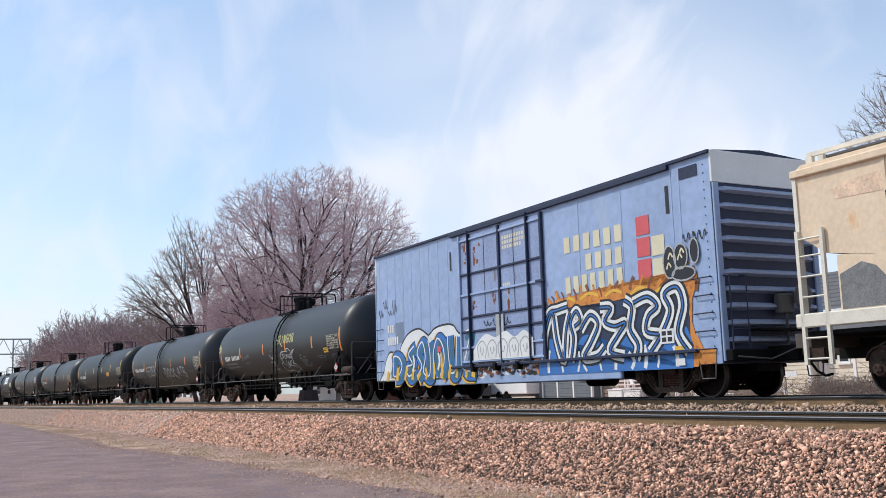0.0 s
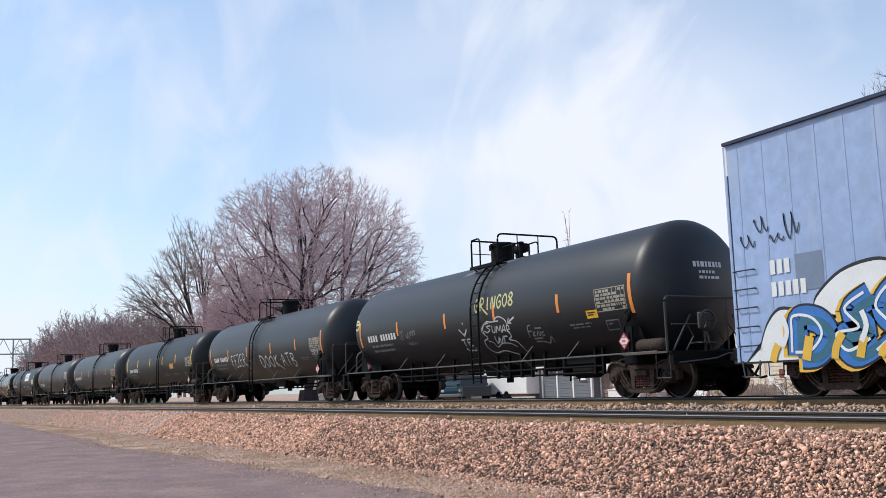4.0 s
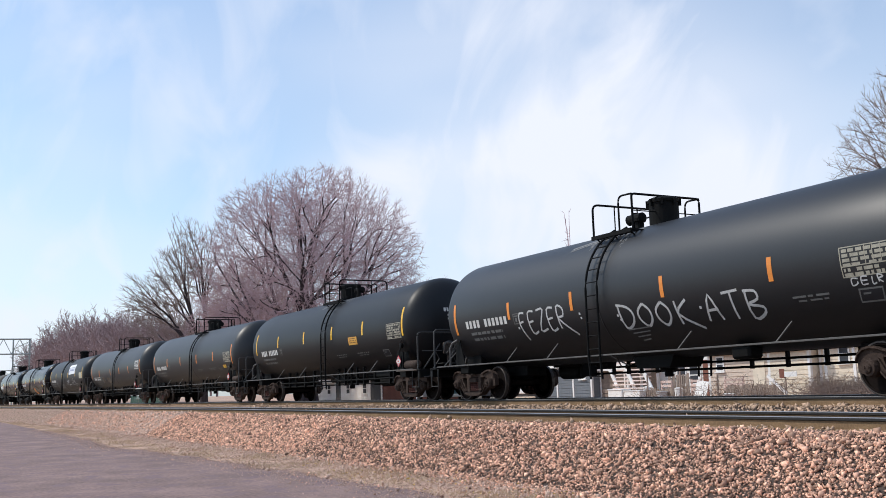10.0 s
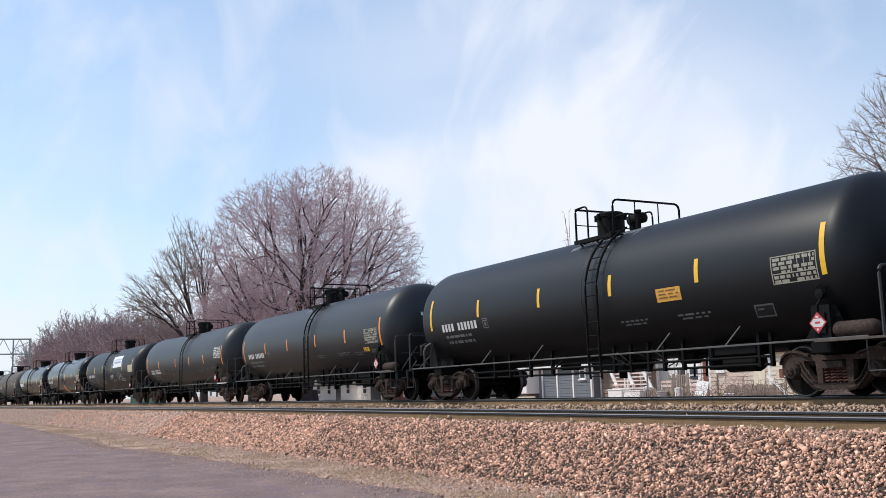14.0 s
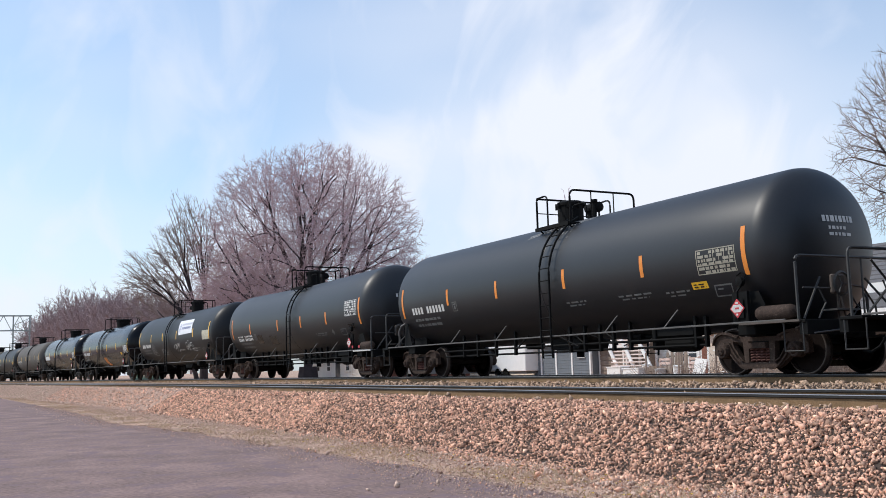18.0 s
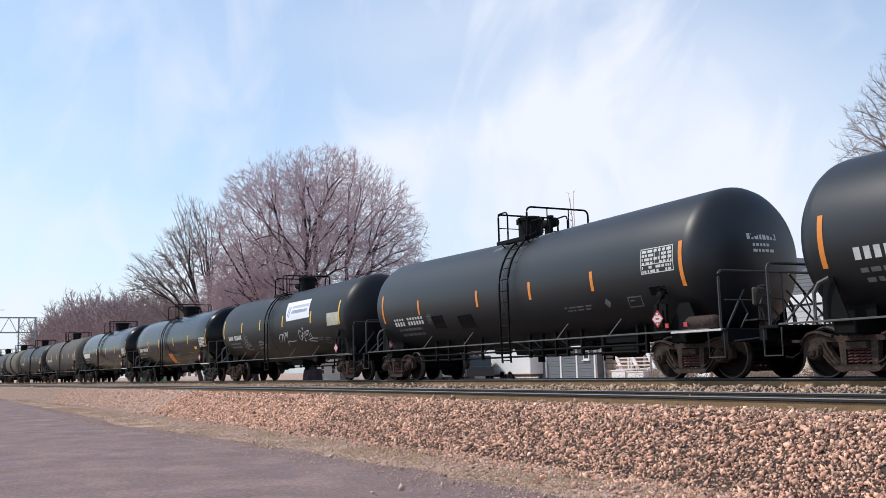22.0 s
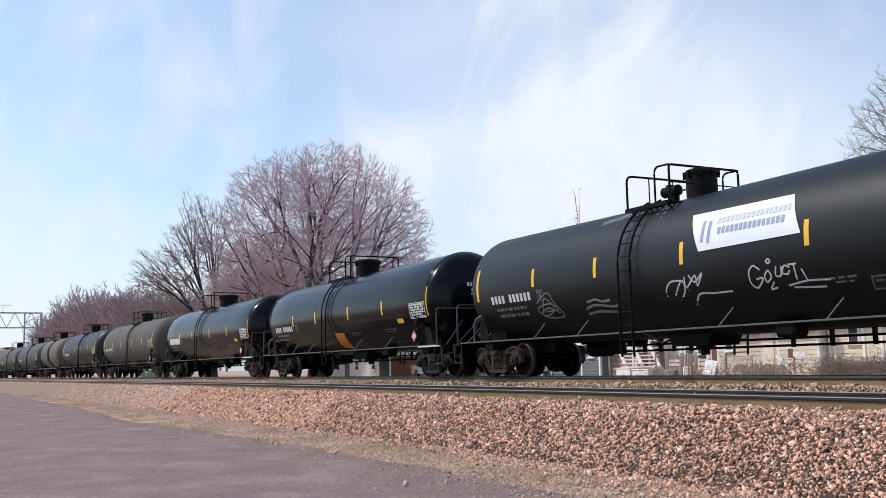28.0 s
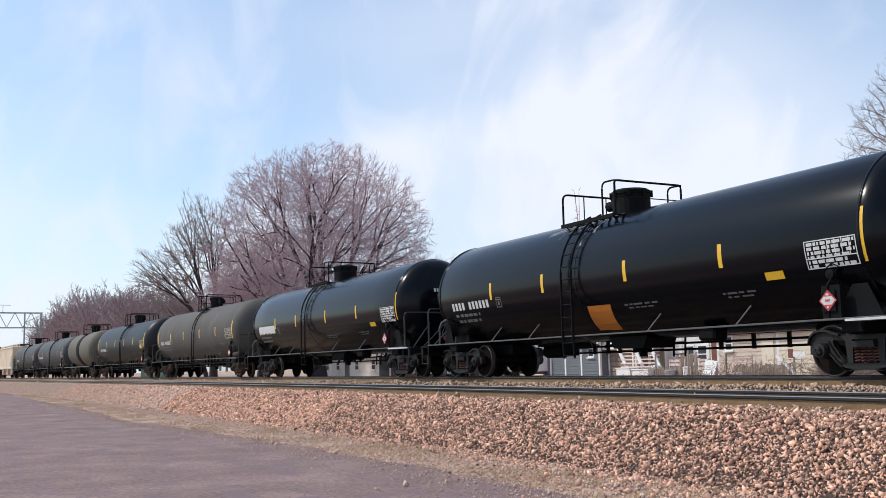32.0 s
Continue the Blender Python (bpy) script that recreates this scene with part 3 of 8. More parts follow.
def side_fittings(car, m, rnd, tape, style, spec):
    """What one side of a tank car carries: side rail, struts, ladder, reflectors, stencils, placard."""
    o = dict(SIDE, **spec)
    x = o["ladder"]
    part("side_rail", box(bmesh.new(), -8.25, 8.25, -1.62, -1.59, 0.952, 0.988, 0.006), M_PIPE, car, "thin steel rail along the car", at=m)
    for a in o["struts"]:
        shared("strut", lambda: tube(bmesh.new(), [(0, -1.61, 0.98), (0.22, -1.42, 1.33)], 0.016, 5), M_PIPE, car, m @ pose(a, 0, 0))
    for a, b in ((0.42, 0.70), (0.68, 0.42)):
        shared("ladder_stay%s" % ("" if b > a else "/back"), lambda: tube(bmesh.new(), [(a, -1.60, 0.97), (b, -1.25, 0.72)], 0.016, 5), M_DULL, car, m @ pose(x, 0, 0))
    ladder(car, x, m)
    bm = bmesh.new()
    for _ in range(9):
        a, z1 = x + rnd.uniform(-1.1, 0.7), rnd.uniform(3.68, 3.84)
        z0 = z1 - rnd.uniform(0.08, 0.45)
        ribbon(bm, [(a, z1), (a + rnd.uniform(-0.03, 0.03), (z0 + z1) / 2), (a + rnd.uniform(-0.05, 0.05), z0)], rnd.uniform(0.015, 0.05), lambda u, w: on_tank(u, w, 0.003))
    for z, w in ((0.0, 0.05), (-0.06, 0.03)):
        ribbon(bm, [(x - 1.6, 3.62 + z), (x - 1.0, 3.70 + z), (x - 0.3, 3.74 + z), (x + 0.3, 3.79 + z), (x + 0.8, 3.86 + z)], w, lambda u, v: on_tank(u, v, 0.003))
    tagged(part("spill_streak", bm, M_SPILL, car, at=m), kind="stuff")
    for i, a in enumerate(o["marks"]):
        z1, z0 = o["long"] if i in (0, 5) else o["short"]
        part("reflector", rect(bmesh.new(), a - 0.055, a + 0.055, z0, z1, 0.006), tape, car, "strip of reflective tape", at=m)
    x0, x1, z, h = o["number"]
    tagged(part("car_number", marks_text(bmesh.new(), x0, x1, z, h), M_WHITE, car, "white stencilled lettering", at=m), kind="stuff")
    x0, x1, z = o["small"]
    bm = small_text(bmesh.new(), x0, x1, z, 0.075, rnd)
    small_text(bm, x0 + 0.05, x1, z - 0.16, 0.075, rnd)
    tagged(part("capacity_stencil", bm, M_DIM, car, at=m), kind="stuff")
    bm = bmesh.new()
    x0, z = o["square"], o["number"][2] + 0.02
    for a, b, c, d in ((0, 0.26, -0.02, 0), (0, 0.26, -0.27, -0.25), (0, 0.02, -0.27, 0), (0.24, 0.26, -0.27, 0), (0.04, 0.22, -0.08, -0.05), (0.09, 0.17, -0.21, -0.11)):
        rect(bm, x0 + a, x0 + b, z + c, z + d)
    tagged(part("notice_square", bm, M_DIM, car, at=m), kind="stuff")
    x0, x1, z0, z1 = o["panel"]
    if style != "notice":
        tagged(part("data_panel", data_panel(bmesh.new(), x0, x1, z0, z1, rnd), M_PANELTXT if style != "bright" else M_WHITE, car, "block of white stencilled figures", at=m), kind="stuff")
    if o["sticker"]:
        x0, z0 = o["sticker"]
        for nm, mt, g, lift in (("frame_sticker", M_DIM, 0.0, 0.004), ("sticker_field", M_GBLACK, 0.028, 0.007)):
            part(nm, decal(bmesh.new(), ((x0 + 0.03 + g, z0 + 0.12 - g), (x0 + 0.50 - g, z0 + 0.12 - g), (x0 + 0.45 - g, z0 - 0.11 + g), (x0 - 0.02 + g, z0 - 0.11 + g)), lift), mt, car, at=m)
        part("sticker_field", decal(bmesh.new(), ((x0 + 0.10, z0 + 0.05), (x0 + 0.25, z0 + 0.05), (x0 + 0.23, z0 + 0.02), (x0 + 0.09, z0 + 0.02)), 0.009), M_DIM, car, at=m)
    bm = bmesh.new()
    for a, b, z in o["fine"]:
        small_text(bm, a, b, z, 0.036, rnd)
        small_text(bm, a + 0.1, b - 0.1, z - 0.075, 0.03, rnd)
    tagged(part("fine_stencil", bm, M_DIM, car, at=m), kind="stuff")
    # placard on its bracket
    px_, pz = o["plac"]
    bm = extrude(bmesh.new(), [(px_, pz + 0.18), (px_ + 0.18, pz), (px_, pz - 0.18), (px_ - 0.18, pz)], -1.605, -1.595)
    plac = part("placard", bm, M_RED, car, "red and white diamond placard", at=m)
    part("placard_face", extrude(bmesh.new(), [(px_ - 0.08, pz + 0.07), (px_ + 0.08, pz + 0.07), (px_ + 0.15, pz), (px_ + 0.08, pz - 0.07), (px_ - 0.08, pz - 0.07), (px_ - 0.15, pz)], -1.609, -1.605), M_WHITE, plac)
    for a, b, c, d in ((-0.03, 0.03, 0.085, 0.12), (-0.05, 0.05, -0.015, 0.02), (-0.02, 0.02, -0.13, -0.095)):
        part("placard_mark", box(bmesh.new(), px_ + a, px_ + b, -1.613, -1.609, pz + c, pz + d), M_WHITE if abs(c) > 0.05 else M_RED, plac)
    bm = tube(bmesh.new(), [(px_ - 0.03, -1.57, 0.97), (px_ - 0.02, -1.57, 1.55), (px_ + 0.05, -1.50, 1.70)], 0.022, 5)
    box(bm, px_ - 0.14, px_ + 0.14, -1.594, -1.58, pz - 0.18, pz + 0.18)
    box(bm, px_ - 0.16, px_ + 0.22, -1.56, -1.50, 0.97, 1.55)
    lathe(bm, [(-1.56, 0.02), (-1.55, 0.085), (-1.46, 0.085), (-1.44, 0.02)], "Y", 14, 0, (px_ + 0.02, 0, 1.74))
    tube(bm, [(px_ + 0.1, -1.52, 1.74), (px_ + 0.17, -1.50, 1.86), (px_ + 0.02, -1.47, 1.92), (px_ - 0.10, -1.47, 1.86)], 0.014, 5)
    part("placard_bracket", bm, M_FRAME, car, at=m)
    # brake reservoir and pale board by the front truck
    if o["tank"]:
        part("air_reservoir", lathe(bmesh.new(), [(7.45, 0.03), (7.48, 0.11), (7.55, 0.135), (8.22, 0.135), (8.30, 0.11), (8.33, 0.03)], "X", 16, 0, (0, -1.42, 1.12)), M_TRUCK, car, "dusty brown cylindrical air reservoir", at=m, smooth=True)
    part("footboard", box(bmesh.new(), 7.2, 8.6, -1.66, -1.40, 0.925, 0.965), M_RES if style != "bright" else M_WHITE, car, "worn steel footboard", at=m)
    # cradle plate at the rear bolster
    part("saddle_edge", tube(bmesh.new(), [(-7.45, -1.59, 0.97), (-7.45, -1.58, 1.46), (-7.38, -1.54, 1.62), (-7.22, -1.46, 1.70)], 0.036, 6), M_PIPE, car, at=m)
    part("saddle_plate", extrude(bmesh.new(), [(-7.46, 0.95), (-6.9, 0.95), (-7.2, 1.70), (-7.40, 1.70)], -1.40, -1.38), M_FRAME, car, at=m)
    part("saddle_plate", extrude(bmesh.new(), [(6.75, 0.95), (7.75, 0.95), (7.45, 1.55), (7.15, 1.55)], -1.36, -1.34), M_FRAME, car, at=m)


def end_fittings(car, m, gear_here=True, rail=8.5):
    """The +x end of a tank car: stub sill, platform, railings, steps, coupler."""
    bm = bmesh.new()
    box(bm, 5.4, 8.75, -0.32, 0.32, 0.62, 0.98, 0.02)
    box(bm, 6.85, 7.30, -1.35, 1.35, 0.74, 0.98, 0.02)
    part("stub_sill", bm, M_FRAME, car, at=m)
    bm = bmesh.new()
    extrude(bm, [(6.7, 0.98), (7.5, 0.98), (7.5, 1.35), (6.7, 1.25)], -1.0, 1.0)
    part("tank_saddle", bm, M_FRAME, car, at=m)
    bm = box(bmesh.new(), 8.25, 8.70, -1.62, 1.62, 0.90, 0.96, 0.01)
    box(bm, 8.55, 8.72, -1.6, 1.6, 0.70, 0.92)
    part("end_platform", bm, M_FRAME, car, at=m)
    part("end_railing", tube(bmesh.new(), rounded([(rail, -1.55, 0.95), (rail, -1.55, 2.09), (rail, 1.55, 2.09), (rail, 1.55, 0.95)], 0.13), 0.027, 6), M_DULL, car, "bent pipe railing", at=m)
    for y in (0.15,):
        part("railing_post", tube(bmesh.new(), [(rail, y, 0.95), (rail, y, 2.09)], 0.02, 5), M_DULL, car, at=m)
    part("brace", tube(bmesh.new(), [(8.4, -1.3, 0.98), (8.2, -0.6, 1.75)], 0.022, 5), M_DULL, car, at=m)
    part("brace", tube(bmesh.new(), [(8.4, 1.3, 0.98), (8.2, 0.6, 1.75)], 0.022, 5), M_DULL, car, at=m)
    for s in (-1, 1):
        part("sill_step", tube(bmesh.new(), [(8.2, s * 1.6, 0.92), (8.2, s * 1.6, 0.42), (8.62, s * 1.6, 0.42), (8.62, s * 1.6, 0.92)], 0.018, 5), M_DULL, car, at=m)
    part("uncoupling_lever", tube(bmesh.new(), [(8.78, -1.5, 0.72), (8.78, -0.5, 0.80), (8.85, -0.2, 0.90), (8.85, 0.1, 0.84)], 0.016, 5), M_PIPE, car, at=m)
    shared("coupler", coupler_mesh, M_TRUCK, car, m @ pose(8.98, 0, 0), "rusty cast knuckle coupler")
    shared("air_hose", hose_mesh, M_FRAME, car, m @ pose(8.72, 0.3, 0))
    if gear_here:
        bm = bmesh.new()
        box(bm, 8.40, 8.50, -0.62, -0.30, 1.42, 1.78, 0.03)
        tube(bm, [(8.45, -0.46, 0.9), (8.45, -0.46, 1.45)], 0.025, 6)
        tube(bm, [(8.45, -0.30, 1.6), (8.47, 0.2, 1.55), (8.47, 0.5, 1.2), (8.5, 0.5, 0.9)], 0.02, 5)
        gear = part("brake_gear", bm, M_RES, car, "dusty hand brake housing", at=m)
        bm = lathe(bmesh.new(), [(8.53, 0.20), (8.555, 0.235), (8.58, 0.20)], "X", 18, 0, (0, -0.46, 1.6), caps=False)
        for k in range(3):
            tube(bm, [(8.555, -0.46, 1.6), (8.555, -0.46 + 0.21 * math.cos(k * 2.1), 1.6 + 0.21 * math.sin(k * 2.1))], 0.012, 5)
        part("brake_wheel", bm, M_DULL, gear)
        part("brake_step", box(bmesh.new(), 8.3, 8.66, -0.75, -0.15, 1.12, 1.15), M_DULL, car, at=m)
        for a, b, c in ((-1.0, 0.98, 1.55), (-0.15, 0.98, 1.40), (0.75, 0.98, 1.70)):
            part("brake_rod", tube(bmesh.new(), [(8.46, a, b), (8.42, a + 0.25, (b + c) / 2), (8.40, a + 0.1, c)], 0.018, 5), M_DULL, car, at=m)
        part("brake_chain", tube(bmesh.new(), [(8.50, -0.46, 1.42), (8.52, -0.40, 1.1), (8.50, -0.30, 0.80)], 0.02, 5), M_RES, car, at=m)
        part("grab_bar", tube(bmesh.new(), [(8.5, -1.40, 1.52), (8.5, -0.70, 1.52)], 0.016, 5), M_DULL, car, at=m)
    else:
        for y in (-0.5, 0.5):
            part("cross_brace", tube(bmesh.new(), [(8.5, y - 0.5, 0.98), (8.5, y + 0.5, 1.9)], 0.02, 5), M_DULL, car, at=m)
        for nm, h, x0, x1, paint in (("placard", 0.18, 8.518, 8.535, M_RED), ("placard_face", 0.10, 8.535, 8.539, M_WHITE)):
            bm = bmesh.new()
            near, far = ([bm.verts.new((x, -0.13 + h * a, 1.25 + h * b)) for a, b in ((0, 1), (1, 0), (0, -1), (-1, 0))] for x in (x0, x1))
            bm.faces.new(near)
            bm.faces.new(far[::-1])
            for k in range(4):
                bm.faces.new((near[k - 1], near[k], far[k], far[k - 1]))
            bmesh.ops.recalc_face_normals(bm, faces=bm.faces)
            if nm == "placard":
                plate = part(nm, bm, paint, car, "red and white diamond placard", at=m)
            else:
                part(nm, bm, paint, plate)
    bm = bmesh.new()
    rnd = random.Random(7)
    for z, h, a, b in ((2.90, 0.12, -0.42, 0.30), (2.70, 0.06, -0.30, 0.16), (2.58, 0.06, -0.30, 0.22)):
        y = a
        while y < b:
            w = rnd.uniform(0.05, 0.12)
            vs = []
            for yy, zz in ((y, z), (y + w, z), (y + w, z - h), (y, z - h)):
                r2 = min(1.0, (yy * yy + (zz - ZC) ** 2) / (R * R))
                vs.append(bm.verts.new((HALF + 0.765 * math.sqrt(1 - r2) + 0.003, yy, zz)))
            bm.faces.new(vs)
            y += w + 0.03
    tagged(part("end_stencil", bm, M_WHITE, car, at=m), kind="stuff")


def top_fittings(car, big, m=Matrix()):
    top = ZC + R
    if big:
        r, dx, h = 0.46, 0.2, 0.56
    else:
        r, dx, h = 0.34, -0.16, 0.60
    prof = [(top - 0.12, r), (top + h - 0.12, r), (top + h - 0.12, r + 0.025), (top + h - 0.05, r + 0.025), (top + h, r - 0.05), (top + h + 0.02, 0.05)]
    dome = part("manway", lathe(bmesh.new(), prof, "Z", 24, 0, (dx, 0, 0)), M_FRAME, car, "black cylindrical manway housing", at=m)
    for k in range(8):
        a = k * math.tau / 8
        shared("manway_bolt", lambda: box(bmesh.new(), -0.03, 0.03, -0.025, 0.025, 0, 0.16), M_FRAME, dome, pose(dx + math.cos(a) * (r + 0.03), math.sin(a) * (r + 0.03), top + h - 0.2, 0, 0, math.degrees(a)))
    bm = bmesh.new()
    lathe(bm, [(-0.28, 0.06), (-0.26, 0.13), (0.22, 0.13), (0.26, 0.06)], "X", 12, 0, (0.86, 0.0, top + 0.28))
    lathe(bm, [(top - 0.1, 0.1), (top + 0.2, 0.1), (top + 0.2, 0.16), (top + 0.26, 0.16)], "Z", 12, 0, (0.72, 0.0, 0))
    lathe(bm, [(top - 0.1, 0.06), (top + 0.36, 0.06), (top + 0.4, 0.09), (top + 0.46, 0.09)], "Z", 10, 0, (1.02, -0.12, 0))
    part("valve", bm, M_FRAME, car, at=m)
    x0, x1 = (-0.45, 1.66) if big else (-0.25, 1.2)
    for s in (-1, 1):
        bm = bmesh.new()
        for a in np.linspace(x0, x1, 9):
            box(bm, a - 0.03, a + 0.03, s * 0.62, s * 1.06, top - 0.2, top - 0.17)
        box(bm, x0, x1, s * 1.03, s * 1.08, top - 0.24, top - 0.15)
        box(bm, x0, x1, s * 0.60, s * 0.65, top - 0.24, top - 0.15)
        part("walkway", bm, M_FRAME, car, "grated steel walkway", at=m)
        for a in np.linspace(x0 + 0.1, x1 - 0.1, 3):
            part("walkway_bracket", tube(bmesh.new(), [(a, s * 1.0, top - 0.2), (a, s * 0.85, top - 0.32)], 0.02, 5), M_FRAME, car, at=m)
    zr = top + 0.63
    part("guard_rail", tube(bmesh.new(), rounded([(x1, -1.0, top - 0.2), (x1, -1.0, zr), (x1, 1.0, zr), (x1, 1.0, top - 0.2)], 0.16), 0.027, 6), M_FRAME, car, "bent pipe guard rail", at=m)
    part("guard_rail", tube(bmesh.new(), rounded([(x0, -1.0, top - 0.2), (x0, -1.0, zr), (x0, 1.0, zr), (x0, 1.0, top - 0.2)], 0.08), 0.027, 6), M_FRAME, car, "bent pipe guard rail", at=m)
    for s in (-1, 1):
        part("guard_loop", tube(bmesh.new(), rounded([(x0, s * 1.0, zr), (x0 + 0.48, s * 1.0, zr + 0.02), (x0 + 0.48, s * 1.0, top - 0.2)], 0.16), 0.023, 6), M_FRAME, car, at=m)
        part("guard_post", tube(bmesh.new(), [(x1, s * 0.35, top), (x1, s * 0.35, zr)], 0.016, 5), M_FRAME, car, at=m)
    part("valve_loop", tube(bmesh.new(), rounded([(0.55, -0.45, top + 0.05), (0.55, -0.45, top + 0.36), (1.12, -0.45, top + 0.36), (1.12, -0.45, top - 0.05)], 0.12), 0.020, 6), M_FRAME, car, at=m)
    part("mid_rail", tube(bmesh.new(), [(x0, -1.0, top + 0.25), (x0, 1.0, top + 0.25)], 0.014, 5), M_FRAME, car, at=m)


def under_fittings(car, m=Matrix()):
    bm = bmesh.new()
    pts = [(-0.75, 1.02), (0.75, 1.02), (0.55, 0.66), (-0.55, 0.66)]
    extrude(bm, pts, -0.45, 0.45)
    lathe(bm, [(0.46, 0.10), (0.60, 0.10), (0.60, 0.2), (0.68, 0.2)], "Z", 12, 0, (0, 0, 0))
    part("outlet_skid", bm, M_FRAME, car, "black bottom outlet with its skid", at=m)
    for y, z in ((-0.95, 0.76), (-0.90, 0.61)):
        part("brake_pipe", tube(bmesh.new(), [(-5.6, y, z), (5.6, y, z)], 0.03, 6), M_FRAME, car, at=m)
    for a in (-4.4, -3.6, -2.6, -1.6, 0.9, 1.5, 2.1, 2.6, 3.2, 5.3, 5.6):
        shared("pipe_hanger", lambda: box(bmesh.new(), -0.032, 0.032, -0.98, -0.90, 0.57, 1.2), M_FRAME, car, m @ pose(a, 0, 0))
    part("brake_cylinder", lathe(bmesh.new(), [(2.5, 0.04), (2.52, 0.15), (3.0, 0.15), (3.02, 0.05), (3.5, 0.03)], "X", 12, 0, (0, -0.35, 0.86)), M_FRAME, car, at=m)
    bm = lathe(bmesh.new(), [(4.1, 0.04), (4.13, 0.16), (4.2, 0.19), (4.95, 0.19), (5.02, 0.16), (5.05, 0.04)], "X", 14, 0, (0, -0.62, 0.68))
    box(bm, 3.9, 5.12, -0.85, -0.35, 0.82, 1.05, 0.02)
    box(bm, 3.86, 3.98, -0.9, -0.4, 0.55, 1.0, 0.02)
    part("brake_reservoir", bm, M_FRAME, car, "black brake reservoir under the tank", at=m)
    for u, v in ((-0.95, -1.5), (1.0, 1.5), (2.2, 2.75)):
        part("diagonal_brace", tube(bmesh.new(), [(u, -0.95, 1.05), (v, -0.95, 0.76)], 0.02, 5), M_FRAME, car, at=m)
    part("brake_lever", tube(bmesh.new(), [(1.6, -0.95, 1.0), (2.3, -0.6, 0.72)], 0.025, 5), M_FRAME, car, at=m)
    part("brake_beam", box(bmesh.new(), -5.4, 5.4, -0.06, 0.06, 0.86, 0.95), M_FRAME, car, at=m)
    bm = bmesh.new()
    box(bm, -3.3, -2.8, 0.45, 0.85, 0.74, 0.98, 0.05)
    part("control_valve", bm, M_FRAME, car, at=m)


def tank_shell(half):
    prof = []
    for k in range(11):
        a = math.pi / 2 * k / 10
        prof.append((-half - 0.76 * math.cos(a), max(0.02, R * math.sin(a))))
    n = 8
    prof += [(-half + 2 * half * k / n, R) for k in range(1, n)]
    for k in range(11):
        a = math.pi / 2 * (1 - k / 10)
        prof.append((half + 0.76 * math.cos(a), max(0.02, R * math.sin(a))))
    bm = lathe(bmesh.new(), prof, "X", 72, centre=(0, 0, ZC))
    for v in bm.verts:
        v.co.z += axis_z(v.co.x) - ZC
    return bm


def tank_car(paint, label, tape, spec, style="", seed=1, big=False, flip=False, droop=0.0, top=0.0):
    """One tank car, seen from the road with its +x end leading; flip turns its top and under gear the other way round."""
    rnd = random.Random(seed)
    DROOP[0] = droop
    car = thing("tank_car", label, "tank car", CARS)
    shell = part("tank_shell", tank_shell(HALF), paint, car, smooth=True)
    for a in (-HALF, HALF) if big else ():
        part("head_seam", lathe(bmesh.new(), [(a - 0.035, R - 0.02), (a - 0.02, R + 0.016), (a + 0.02, R + 0.016), (a + 0.035, R - 0.02)], "X", 72, 0, (0, 0, axis_z(a))), paint, shell, smooth=True)
    sx = -0.53 if flip else 0.53
    part("shell_seam", lathe(bmesh.new(), [(sx - 0.03, R - 0.01), (sx - 0.02, R + 0.006), (sx + 0.02, R + 0.006), (sx + 0.03, R - 0.01)], "X", 72, 0, (0, 0, axis_z(sx))), paint, shell, smooth=True)
    turn = TURN if flip else Matrix()
    side_fittings(car, Matrix(), rnd, tape, style, spec)
    side_fittings(car, TURN, rnd, tape, style, dict(ladder=-0.9 if not flip else 0.6))
    for m in (Matrix(), TURN):
        end_fittings(car, m, (m == Matrix()) != flip, 8.25 if big else 8.5)
    top_fittings(car, big, pose(top, 0, 0) @ turn)
    under_fittings(car, turn)
    for x in (-7.07, 7.07):
        truck(car, x, M_OILY if big else None)
    return car


